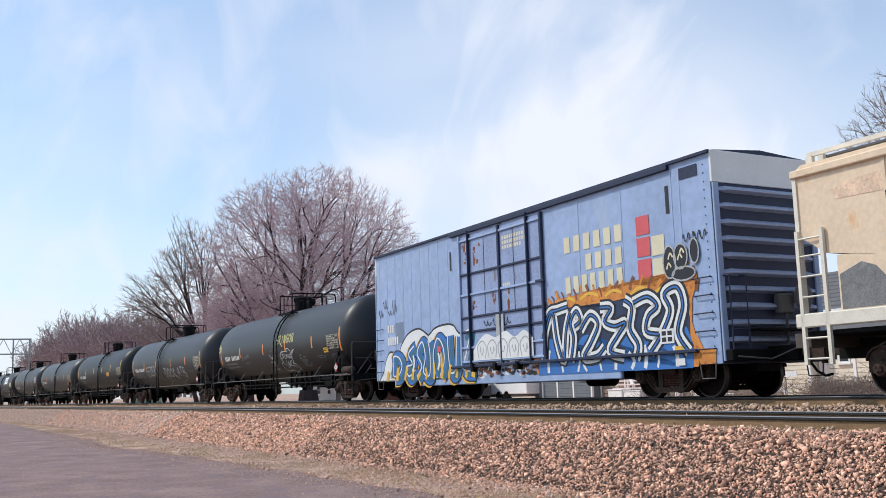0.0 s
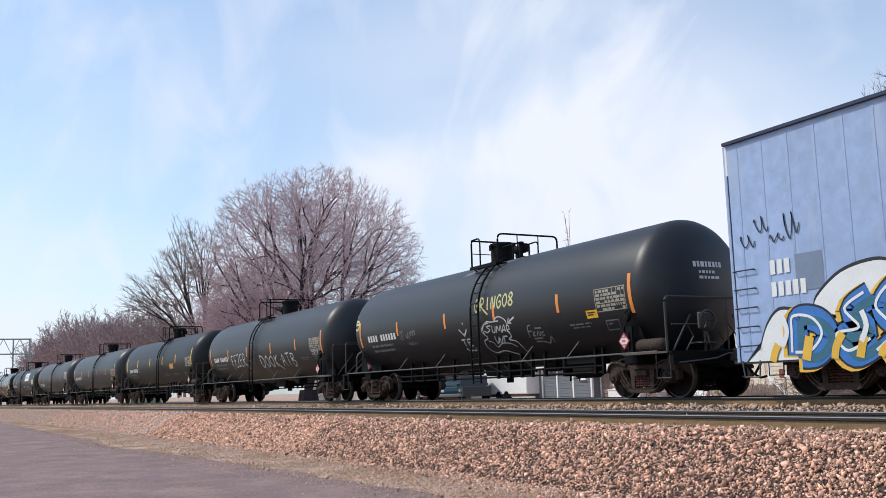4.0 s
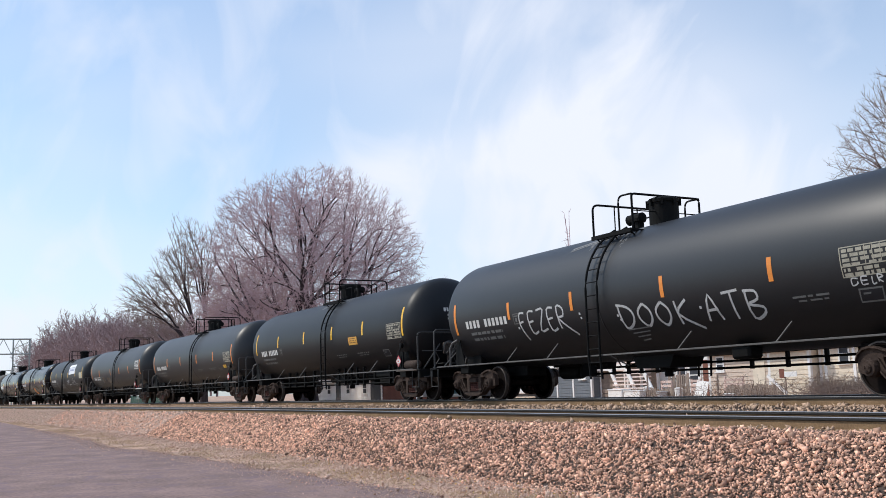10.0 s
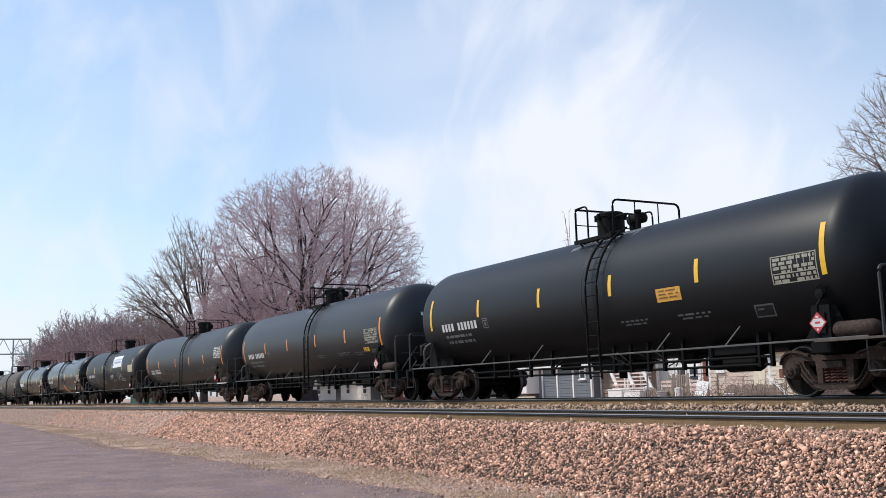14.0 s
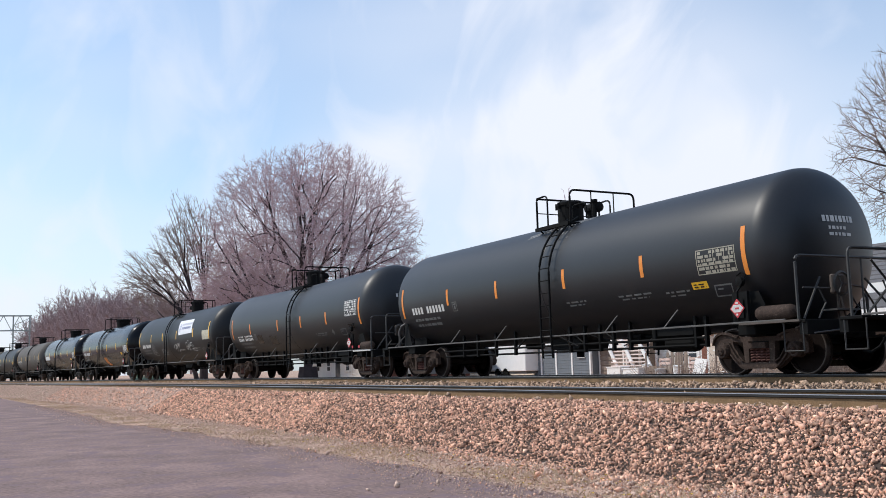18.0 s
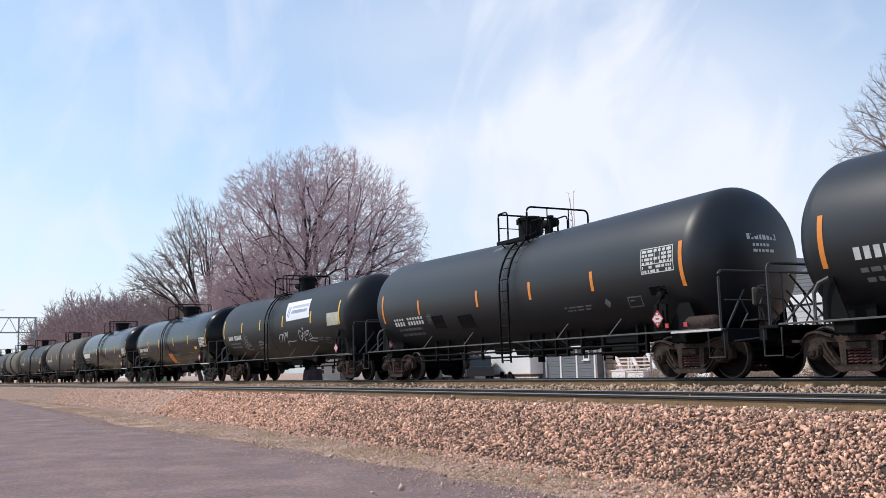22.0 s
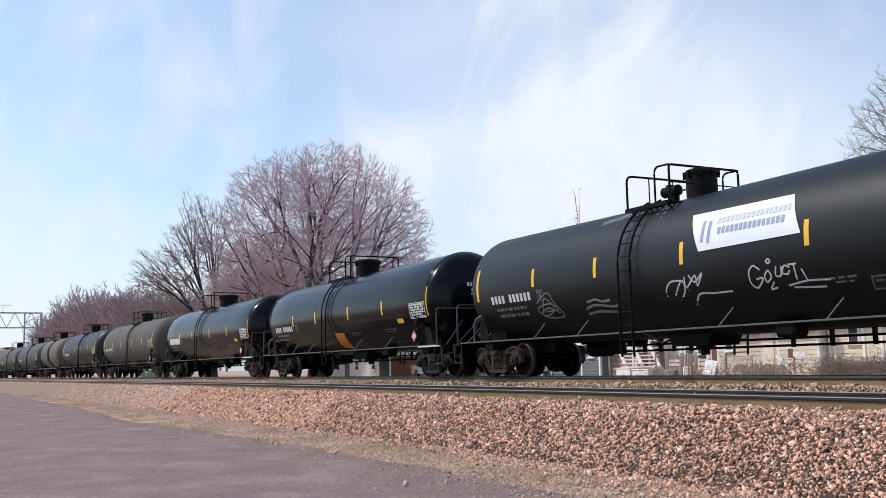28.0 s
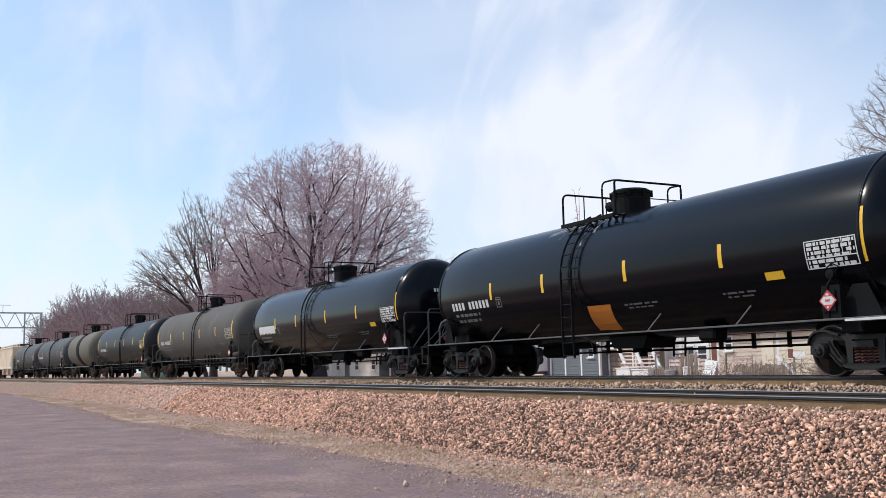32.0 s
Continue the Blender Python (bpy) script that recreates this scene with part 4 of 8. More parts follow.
# ---- lettering and tags by strokes ----
STROKES = {
    "D": [[(0, 1), (0.1, 0), (0.7, 0.15), (0.9, 0.55), (0.6, 0.9), (-0.1, 1.05)]],
    "O": [[(0.5, 1), (0.1, 0.7), (0.1, 0.3), (0.45, 0), (0.85, 0.3), (0.85, 0.7), (0.5, 1)]],
    "K": [[(0.15, 1), (0.2, 0)], [(0.85, 1), (0.2, 0.45), (1.3, -0.25)]],
    "A": [[(0, 0), (0.4, 1), (0.8, 0)], [(0.1, 0.4), (0.75, 0.42)]],
    "T": [[(0, 1), (0.9, 1.05)], [(0.45, 1), (0.45, 0)]],
    "B": [[(0.1, 1), (0.1, 0), (0.7, 0.1), (0.8, 0.35), (0.1, 0.5), (0.65, 0.65), (0.6, 0.95), (0, 1)]],
    "F": [[(0.8, 1), (0.25, 1), (0.1, 0.7), (0.15, 0.3), (0.5, -0.3)], [(0.1, 0.55), (0.6, 0.6)]],
    "E": [[(0.8, 1), (0.1, 0.95), (0.15, 0), (0.85, 0.05)], [(0.1, 0.5), (0.65, 0.55)]],
    "Z": [[(0, 1), (0.8, 1), (0.05, 0.05), (0.9, 0.1)]],
    "R": [[(0.1, 0), (0.05, 1), (0.7, 0.9), (0.65, 0.55), (0.1, 0.45), (1.6, -0.35)]],
    "G": [[(0.85, 0.85), (0.4, 1), (0.05, 0.5), (0.3, 0), (0.8, 0.15), (0.8, 0.45), (0.45, 0.45)]],
    "I": [[(0.4, 1), (0.45, 0)]],
    "N": [[(0.05, 0), (0.1, 1), (0.75, 0), (0.8, 1)]],
    "S": [[(0.85, 0.9), (0.4, 1), (0.1, 0.75), (0.7, 0.4), (0.6, 0.05), (0, 0.1)]],
    "8": [[(0.45, 0.5), (0.1, 0.75), (0.45, 1), (0.8, 0.75), (0.45, 0.5), (0.05, 0.22), (0.45, 0), (0.85, 0.22), (0.45, 0.5)]],
}


def smooth_line(pts, n=4):
    """A rounder line through the points."""
    out = []
    for i in range(len(pts) - 1):
        p0, p1, p2, p3 = (Vector((*pts[max(0, min(len(pts) - 1, j))], 0)) for j in (i - 1, i, i + 1, i + 2))
        for k in range(n):
            t = k / n
            v = 0.5 * (2 * p1 + (p2 - p0) * t + (2 * p0 - 5 * p1 + 4 * p2 - p3) * t * t + (3 * p1 - p0 - 3 * p2 + p3) * t ** 3)
            out.append((v.x, v.y))
    return out + [tuple(pts[-1])]


def ribbon(bm, pts, w, place, mi=0):
    """A painted line of width w along (x, z) points, laid by place(x, z) on a surface."""
    left, right = [], []
    for i, (x, z) in enumerate(pts):
        a, b = pts[max(0, i - 1)], pts[min(len(pts) - 1, i + 1)]
        d = Vector((b[0] - a[0], b[1] - a[1]))
        d = d.normalized() if d.length > 1e-6 else Vector((1, 0))
        left.append(bm.verts.new(place(x - d.y * w / 2, z + d.x * w / 2)))
        right.append(bm.verts.new(place(x + d.y * w / 2, z - d.x * w / 2)))
    for i in range(len(pts) - 1):
        bm.faces.new((left[i], right[i], right[i + 1], left[i + 1])).material_index = mi
    return bm


def tag_word(bm, word, x0, x1, z0, z1, w, place, slope=0.0):
    n = len(word)
    step = (x1 - x0) / n
    for i, ch in enumerate(word):
        for st in STROKES.get(ch, []):
            pts = [(x0 + (i + 0.85 * u) * step, z0 + v * (z1 - z0) + slope * i * step) for u, v in st]
            ribbon(bm, smooth_line(pts, 3), w, place)
    return bm


def scribble(bm, x0, x1, z0, z1, w, place, rnd, n=14, loops=2.5):
    pts = []
    for i in range(n):
        t = i / (n - 1)
        pts.append((x0 + (x1 - x0) * t + rnd.uniform(-0.06, 0.06) * (x1 - x0) + 0.07 * (x1 - x0) * math.cos(t * math.tau * loops), (z0 + z1) / 2 + (z1 - z0) / 2 * math.sin(t * math.tau * loops + rnd.uniform(-0.5, 0.5)) * rnd.uniform(0.6, 1)))
    return ribbon(bm, smooth_line(pts, 4), w, place)


def tag_part(bm, material, car, label=""):
    """A sprayed tag: its longest stroke, with the other strokes under it."""
    left, groups = set(bm.faces), []
    while left:
        todo, seen = [left.pop()], []
        while todo:
            f = todo.pop()
            seen.append(f)
            for e in f.edges:
                for g in e.link_faces:
                    if g in left:
                        left.remove(g)
                        todo.append(g)
        groups.append(seen)
    groups.sort(key=len, reverse=True)
    main = None
    for seen in groups:
        one, at = bmesh.new(), {}
        for f in seen:
            one.faces.new([at.setdefault(v, None) or at.update({v: one.verts.new(v.co)}) or at[v] for v in f.verts])
        main_or_part = part("graffiti_tag" if main is None else "stroke", one, material, main or car, label if main is None else "")
        main = main or main_or_part
    bm.free()
    return main


def hub_tag(x, z):
    return on_tank(x, z, 0.006)


def strokes(bm, w, *lines):
    """Sprayed strokes on the tank's side, each a smooth line of (along, up)."""
    for line in lines:
        ribbon(bm, smooth_line(list(line), 5) if len(line) > 2 else list(line), w, hub_tag)
    return bm


M_RUSTPRINT = mat("brown sticker print", (0.22, 0.10, 0.02), 0.6)
M_TAG = mat("white spray paint", (0.50, 0.50, 0.49), 0.8, vary=0.3, scale=6, fine=30)
M_TAGDIM = mat("thin pale spray paint", (0.20, 0.20, 0.195), 0.8, vary=0.4, scale=6, fine=30)
M_TAGY = mat("pale yellow spray paint", (0.55, 0.52, 0.24), 0.8, vary=0.3, scale=6, fine=30)

# ---- the tank cars, from the boxcar back ----
PITCH = 18.28
FIRST = -21.22


def place_of(k):
    return FIRST - PITCH * k + float(np.interp(k, [0, 1, 2, 3, 4, 5], [0, 0.09, 0.25, 0.26, 0.38, 0.50]))   # slack in the couplers


def another(car, label=""):
    c = copy_thing(car, Matrix())
    WHEELSETS.extend(o for o in c.children_recursive if o.name.startswith("wheelset"))
    return tagged(c, label)


BACK = dict(tank=False, ladder=-0.55, struts=(-4.35, -2.5, 2.15, 4.7))
car_a = tank_car(M_TANK, "matt black tank car with yellow and white graffiti", M_ORANGE, dict(marks=(-7.22, -4.27, -1.06, 1.70, 4.66, 7.38), plac=(7.20, 1.24)), seed=3)
car_b = tank_car(M_TANK, "matt black tank car with large white graffiti tags", M_ORANGE, dict(BACK, marks=(-7.2, -4.32, -1.53, 1.67, 4.60, 7.30), panel=(6.12, 7.20, 1.95, 2.46), plac=(7.16, 1.24)), seed=4, flip=True)
car_c = tank_car(M_TANK_C, "dull black tank car with yellow reflectors and warning panel", M_YELLOW,
                 dict(ladder=1.08, marks=(-7.05, -4.24, -1.25, 1.6, 4.36, 7.42), short=(2.73, 2.26), long=(2.96, 2.06), number=(-6.40, -4.33, 2.19, 0.215), square=-4.05, small=(-6.29, -4.75, 1.86),
                      panel=(6.27, 7.29, 2.0, 2.50), sticker=(5.61, 1.58), plac=(7.27, 1.25), fine=((1.73, 2.63, 1.69), (3.56, 4.50, 1.69))), seed=5)
car_d = tank_car(M_TANK, "matt black tank car with clean sides and reflectors", M_ORANGE,
                 dict(marks=(-7.28, -4.30, -1.58, 1.52, 4.38, 7.30), short=(2.54, 2.08), long=(2.77, 1.86), number=(-6.66, -4.52, 2.14, 0.205), square=-4.06, small=(-6.62, -4.99, 1.80), panel=(6.04, 7.08, 1.96, 2.45),
                      sticker=(6.32, 1.63), plac=(7.13, 1.24), fine=((1.43, 2.21, 1.76), (3.41, 4.5, 1.76), (4.94, 5.65, 1.72))), seed=6)
car_e = tank_car(M_TANK, "matt black tank car with stencilled panel and placard", M_ORANGE,
                 dict(ladder=0.80, marks=(-7.13, -4.48, -0.85, 1.83, 4.44, 7.45), short=(2.47, 2.02), long=(2.80, 1.88), number=(-6.42, -4.30, 1.98, 0.235), square=-4.06, small=(-6.28, -4.65, 1.66), panel=(6.21, 7.24, 2.22, 2.76),
                      sticker=(5.52, 1.68), plac=(6.75, 1.25), fine=((3.12, 4.22, 1.73),), struts=(-4.0, -1.5, 3.1, 5.12)), "bright", seed=7, droop=0.09, top=-0.16)
car_f = tank_car(M_TANK_C, "matt black tank car with a white banner", M_YELLOW,
                 dict(BACK, ladder=-0.62, marks=(-7.3, -4.46, -1.84, 1.1, 4.32, 7.14), short=(2.74, 2.28), long=(2.97, 2.09), number=(-6.60, -4.60, 2.17, 0.205), square=-4.34, small=(-6.46, -4.98, 1.84), panel=(5.98, 7.07, 2.08, 2.54),
                      sticker=(5.38, 1.54), plac=(7.02, 1.21), fine=((4.6, 5.2, 1.70),)), "notice", seed=8, flip=True, droop=0.04)
GLOSSY = dict(BACK, ladder=-0.72, marks=(-7.75, -4.49, -1.94, 1.34, 4.29, 7.52), short=(2.56, 2.10), long=(2.80, 1.89), number=(-6.78, -4.62, 2.13, 0.21), square=-4.27, small=(-6.71, -5.3, 1.81), panel=(6.34, 7.42, 1.86, 2.35),
              sticker=None, plac=(6.84, 1.29), fine=((1.03, 2.15, 1.62), (4.1, 5.0, 1.63)))
car_g = tank_car(M_GLOSS, "glossy black tank car with an orange stripe patch", M_YELLOW, GLOSSY, "bright", seed=9, big=True, flip=True)
brown = tank_car(M_BROWN, "dusty brown grey tank car with faded markings", M_YELLOW, dict(short=(2.6, 2.14), long=(2.8, 1.93)), seed=11)
grey = tank_car(M_GREY, "faded grey tank car with dark end bands", M_ORANGE, dict(short=(2.6, 2.14), long=(2.8, 1.93)), seed=13)
DROOP[0] = 0.0
car_h = another(car_g, "glossy black tank car with yellow reflectors")
car_j = another(car_c, "black tank car with pale stencils and reflectors")
car_l, car_m = grey, another(grey)
later = [another(car_c, "black tank car far back in the train"), another(car_d, "black tank car far back in the train")]
TRAIN += [(car_a, place_of(-1)), (car_b, place_of(0)), (car_c, place_of(1)), (car_d, place_of(2)), (car_e, place_of(3)), (car_f, place_of(4)),
          (car_g, place_of(5)), (car_h, place_of(6)), (brown, place_of(7)), (car_j, place_of(8)),
          (car_l, -198.14), (car_m, -216.42), (later[0], -253.0), (later[1], -271.3)]

# tags and patches that set single cars apart
rnd = random.Random(21)
bm = tag_word(bmesh.new(), "GRINGO8", 0.72, 2.75, 2.40, 2.74, 0.055, hub_tag, 0.02)
tag_part(bm, M_TAGY, car_a, "pale yellow spray-painted tag")
# a cloud outline round two rows of letters, with an arrow
bm = bmesh.new()
ribbon(bm, smooth_line([(1.9, 2.08), (1.5, 2.08), (1.3, 2.1), (1.05, 2.0), (0.92, 1.85), (1.1, 1.68), (0.85, 1.6), (0.82, 1.42), (1.05, 1.28), (1.55, 1.31), (2.05, 1.18)], 5), 0.035, hub_tag)
ribbon(bm, smooth_line([(1.7, 2.13), (1.95, 2.19), (2.25, 2.05), (2.2, 1.82), (2.28, 1.66), (2.1, 1.58), (2.4, 1.5), (2.5, 1.22)], 5), 0.035, hub_tag)
ribbon(bm, smooth_line([(1.05, 1.59), (1.25, 1.55), (1.35, 1.42), (1.65, 1.5), (2.05, 1.48), (2.25, 1.38)], 5), 0.028, hub_tag)
strokes(bm, 0.034, [(1.44, 1.98), (1.22, 1.97), (1.36, 1.88), (1.18, 1.82), (1.06, 1.86)], [(1.52, 1.97), (1.46, 1.82), (1.58, 1.81), (1.68, 1.96)], [(1.64, 1.78), (1.76, 1.95), (1.8, 1.83), (1.94, 1.95), (1.89, 1.78)],
        [(1.92, 1.77), (2.11, 1.96), (2.1, 1.78)], [(1.98, 1.83), (2.13, 1.83)], [(2.2, 1.9), (2.32, 1.94), (2.31, 1.84), (2.18, 1.81), (2.29, 1.74)], [(1.46, 1.71), (1.45, 1.5), (1.68, 1.67), (1.54, 1.52)],
        [(1.7, 1.64), (1.64, 1.5), (1.9, 1.68)], [(1.86, 1.67), (2.09, 1.67)], [(1.93, 1.67), (1.79, 1.5)], [(1.01, 1.78), (1.0, 1.91), (1.13, 2.03), (1.37, 2.06)])
ribbon(bm, [(2.68, 2.12), (2.34, 2.0)], 0.05, hub_tag)
ribbon(bm, [(2.42, 2.12), (2.32, 1.99), (2.5, 1.98)], 0.045, hub_tag)
tag_part(bm, M_TAG, car_a, "white spray-painted tag")
# an arrow over two short rows beside the ladder
bm = bmesh.new()
ribbon(bm, [(-0.02, 2.18), (-0.08, 1.82)], 0.05, hub_tag)
ribbon(bm, [(-0.3, 2.0), (-0.08, 1.80), (0.14, 1.98)], 0.05, hub_tag)
tag_word(bm, "TE", -0.36, 0.24, 1.52, 1.70, 0.035, hub_tag)
scribble(bm, -0.35, 0.2, 1.36, 1.46, 0.03, hub_tag, rnd, 9, 2.5)
tag_part(bm, M_TAG, car_a)
bm = bmesh.new()
for i in range(5):
    scribble(bm, -3.7 + 0.14 * i, -3.6 + 0.14 * i, 1.9 + 0.03 * i, 2.1 + 0.03 * i, 0.025, hub_tag, rnd, 7, 1.3)
for i in range(5):
    scribble(bm, -3.65 + 0.12 * i, -3.55 + 0.12 * i, 1.72, 1.82, 0.02, hub_tag, rnd, 7, 1.3)
tag_part(bm, M_TAGDIM, car_a)
bm = strokes(bmesh.new(), 0.035, [(3.32, 1.86), (3.19, 1.85), (3.14, 1.76), (3.09, 1.57)], [(3.12, 1.72), (3.28, 1.72)], [(3.31, 1.67), (3.41, 1.69), (3.27, 1.61), (3.39, 1.6)], [(3.44, 1.59), (3.54, 1.7), (3.56, 1.59), (3.65, 1.69)],
             [(3.79, 1.68), (3.67, 1.64), (3.67, 1.58), (3.77, 1.6)], [(3.46, 1.78), (3.75, 1.77)], [(3.25, 1.53), (3.61, 1.53)], [(3.26, 1.46), (3.6, 1.44), (3.8, 1.4), (3.99, 1.54), (3.99, 1.4)])
tag_part(bm, M_TAGDIM, car_a, "faint olive scribbled tag")
for c, q in ((car_a, (5.72, 6.13, 1.84, 2.02)), (car_d, (5.76, 6.20, 1.705, 1.845))):
    part("warning_sticker", rect(bmesh.new(), *q), M_YELLOW, c, "small yellow warning sticker")
    bm = small_text(bmesh.new(), q[0] + 0.05, q[1] - 0.05, q[3] - 0.04, 0.025, rnd, 0.007)
    tagged(part("sticker_print", small_text(bm, q[0] + 0.05, q[1] - 0.05, q[3] - 0.09, 0.025, rnd, 0.007), M_GBLACK, c), kind="stuff")

DROOP[0] = 0.09
for q in ((-3.77, -3.04, 1.56, 1.93), (-2.16, -1.31, 1.48, 1.85), (6.35, 6.84, 1.77, 1.94)):
    part("paint_patch", rect(bmesh.new(), *q, 0.004), M_GLOSS, car_e, "darker square of fresh paint")
bm = bmesh.new()
for q in (((4.82, 1.83), (4.93, 1.72), (4.82, 1.61), (4.71, 1.72)),):
    decal(bm, q, 0.005)
part("stencil_diamond", bm, M_DIM, car_e, "small grey stencilled diamond")
for x in (7.55, 7.0):
    part("red_light_mark", box(bmesh.new(), x - 0.05, x + 0.05, -1.585, -1.57, 1.05, 1.14), M_RED, car_e, "small red marker")
DROOP[0] = 0.0
bm = bmesh.new()
strokes(bm, 0.07, [(-7.68, 2.77), (-7.31, 2.71), (-7.37, 2.47), (-7.62, 2.49), (-7.57, 2.64), (-7.31, 2.64)], [(-7.66, 2.97), (-7.59, 2.89), (-7.72, 2.87)])
tag_part(bm, M_TAGY, car_a, "pale yellow scribble at the tank's end")

bm = tag_word(bmesh.new(), "FEZER", -3.9, -1.75, 1.66, 2.18, 0.05, hub_tag, 0.02)
tag_word(bm, "DOOK", 0.15, 2.45, 1.55, 2.02, 0.055, hub_tag, -0.03)
tag_word(bm, "ATB", 2.75, 4.4, 1.50, 2.0, 0.05, hub_tag, -0.02)
for x, z in ((-4.0, 1.8), (-1.3, 1.95), (-1.28, 1.85), (0.05, 1.8), (0.1, 1.7), (2.62, 1.75)):
    rect(bm, x, x + 0.06, z, z + 0.05, 0.006)
tag_part(bm, M_TAG, car_b, "white spray-painted tag in capital letters")
bm = bmesh.new()
for z in (1.5, 1.42, 1.34, 1.26):
    ribbon(bm, [(0.2 + (1.5 - z), z), (0.95 - (1.5 - z), z + 0.02)], 0.025, hub_tag)
tag_part(bm, M_TAGDIM, car_b)
bm = strokes(bmesh.new(), 0.024, [(6.39, 1.92), (6.27, 1.93), (6.26, 1.82), (6.36, 1.84), (6.37, 1.88)], [(6.57, 1.94), (6.46, 1.94), (6.45, 1.82), (6.56, 1.82)], [(6.45, 1.88), (6.56, 1.88)],
             [(6.66, 1.93), (6.65, 1.81), (6.72, 1.82)], [(6.77, 1.83), (6.77, 1.95), (6.86, 1.91), (6.77, 1.88), (6.84, 1.82)])
tag_part(bm, M_TAG, car_b, "small white spray-painted tag")

wp = part("warning_panel", rect(bmesh.new(), 3.12, 3.86, 1.975, 2.25, 0.006), mat("orange yellow sticker", (0.70, 0.36, 0.06), 0.5), car_c, "orange warning panel")
bm = bmesh.new()
for z in (2.21, 2.14, 2.07):
    small_text(bm, 3.2, 3.8, z, 0.03, rnd, 0.009)
tagged(part("panel_print", bm, M_RUSTPRINT, wp), kind="stuff")
part("warning_panel", rect(bmesh.new(), 6.2, 6.75, 1.95, 2.2, 0.006), M_YELLOW, car_j)

ban = part("banner", decal(bmesh.new(), ((1.24, 3.27), (3.90, 3.27), (4.20, 2.52), (1.62, 2.48)), 0.012, 8, 6), mat("white vinyl banner", (0.80, 0.80, 0.82), 0.5, vary=0.05), car_f, "white vinyl banner with rows of print")
M_BANBLUE = mat("banner print blue", (0.30, 0.33, 0.48), 0.6)
M_BANGREY = mat("banner print pale", (0.55, 0.56, 0.62), 0.6)
bm = bmesh.new()
for i in range(15):
    rect(bm, 2.12 + i * 0.115, 2.12 + i * 0.115 + 0.08, 2.77, 2.90, 0.018)
for a, b, c, d in ((1.66, 1.74, 2.66, 3.08), (1.84, 1.92, 2.62, 3.06)):
    rect(bm, a, b, c, d, 0.018)
part("banner_print", bm, M_BANBLUE, ban)
bm = bmesh.new()
for i in range(17):
    rect(bm, 2.08 + i * 0.11, 2.08 + i * 0.11 + 0.075, 2.98, 3.09, 0.018)
part("banner_print", bm, M_BANGREY, ban)
bm = strokes(bmesh.new(), 0.032, [(3.14, 1.97), (3.0, 2.06), (2.86, 1.95), (2.84, 1.75), (2.96, 1.66), (3.17, 1.82), (3.0, 1.81)], [(3.33, 1.95), (3.22, 1.86), (3.23, 1.74), (3.37, 1.83), (3.33, 1.95)],
             [(3.54, 2.0), (3.48, 1.84), (3.6, 1.83), (3.66, 1.99)], [(3.84, 1.95), (3.73, 1.99), (3.65, 1.87), (3.76, 1.84), (3.82, 1.9)], [(3.82, 2.0), (4.01, 2.0)], [(3.94, 1.99), (3.92, 1.73)],
             [(4.09, 1.9), (4.14, 1.69)], [(3.69, 1.64), (4.14, 1.69), (4.62, 1.67)], [(3.78, 1.6), (4.48, 1.56)], [(3.39, 1.73), (3.26, 1.61), (3.42, 1.63)], [(3.39, 2.15), (3.43, 2.1), (3.37, 2.07), (3.33, 2.11), (3.39, 2.15)])
tag_part(bm, M_TAG, car_f, "white spray-painted tag with an underline")
bm = strokes(bmesh.new(), 0.034, [(1.01, 1.96), (0.68, 1.96), (0.48, 1.81), (0.47, 1.61), (0.79, 1.59), (1.03, 1.77), (1.01, 1.96), (0.69, 1.68)], [(1.11, 2.03), (1.1, 1.81), (1.43, 2.03), (1.42, 1.82), (1.64, 2.06), (1.38, 1.9), (1.24, 2.05)],
             [(1.15, 1.76), (1.11, 1.49)], [(1.16, 1.46), (1.4, 1.66), (1.78, 1.65), (2.29, 1.65)])
tag_part(bm, M_TAG, car_f, "white spray-painted tag with a long tail")
bm = strokes(bmesh.new(), 0.03, [(-0.12, 1.63), (0.14, 1.62), (-0.12, 1.48), (-0.08, 1.39), (0.25, 1.54), (0.28, 1.4), (0.53, 1.53)],
             [(-4.44, 1.86), (-3.89, 2.09), (-3.68, 1.81), (-3.49, 1.5), (-4.2, 1.5), (-4.48, 1.72), (-3.91, 1.82), (-3.61, 1.67), (-4.18, 1.64)],
             [(-4.3, 1.62), (-4.05, 1.95), (-3.75, 1.72), (-4.1, 1.55), (-4.4, 1.6), (-4.0, 1.72), (-3.6, 1.58)])
strokes(bm, 0.055, [(-2.37, 1.75), (-2.03, 1.79), (-1.76, 1.73), (-1.49, 1.75)], [(-2.49, 1.6), (-2.11, 1.67), (-1.46, 1.6), (-1.24, 1.63)], [(-2.51, 1.48), (-2.04, 1.52), (-1.39, 1.47)])
tag_part(bm, M_TAGDIM, car_f, "faint scribbled tags")
part("paper_notice", rect(bmesh.new(), 5.98, 7.07, 2.08, 2.55, 0.006), mat("stained pale notice", (0.46, 0.43, 0.33), 0.7, vary=0.3, scale=3), car_f, "stained pale notice")
for c in (car_g, car_h):
    if c is car_g:
        part("stripe_patch", decal(bmesh.new(), ((-0.32, 1.66), (0.55, 1.65), (0.30, 1.09), (-0.54, 1.11)), 0.006), M_ORANGE, c, "slanted orange patch")
    part("warning_sticker", rect(bmesh.new(), 5.33, 5.77, 1.765, 1.91, 0.006), M_YELLOW, c, "small yellow warning sticker")
    part("number_board", rect(bmesh.new(), -6.75, -4.6, 1.96, 2.27, 0.003), mat("white number board", (0.66, 0.66, 0.64), 0.6), c) if c is car_h else None

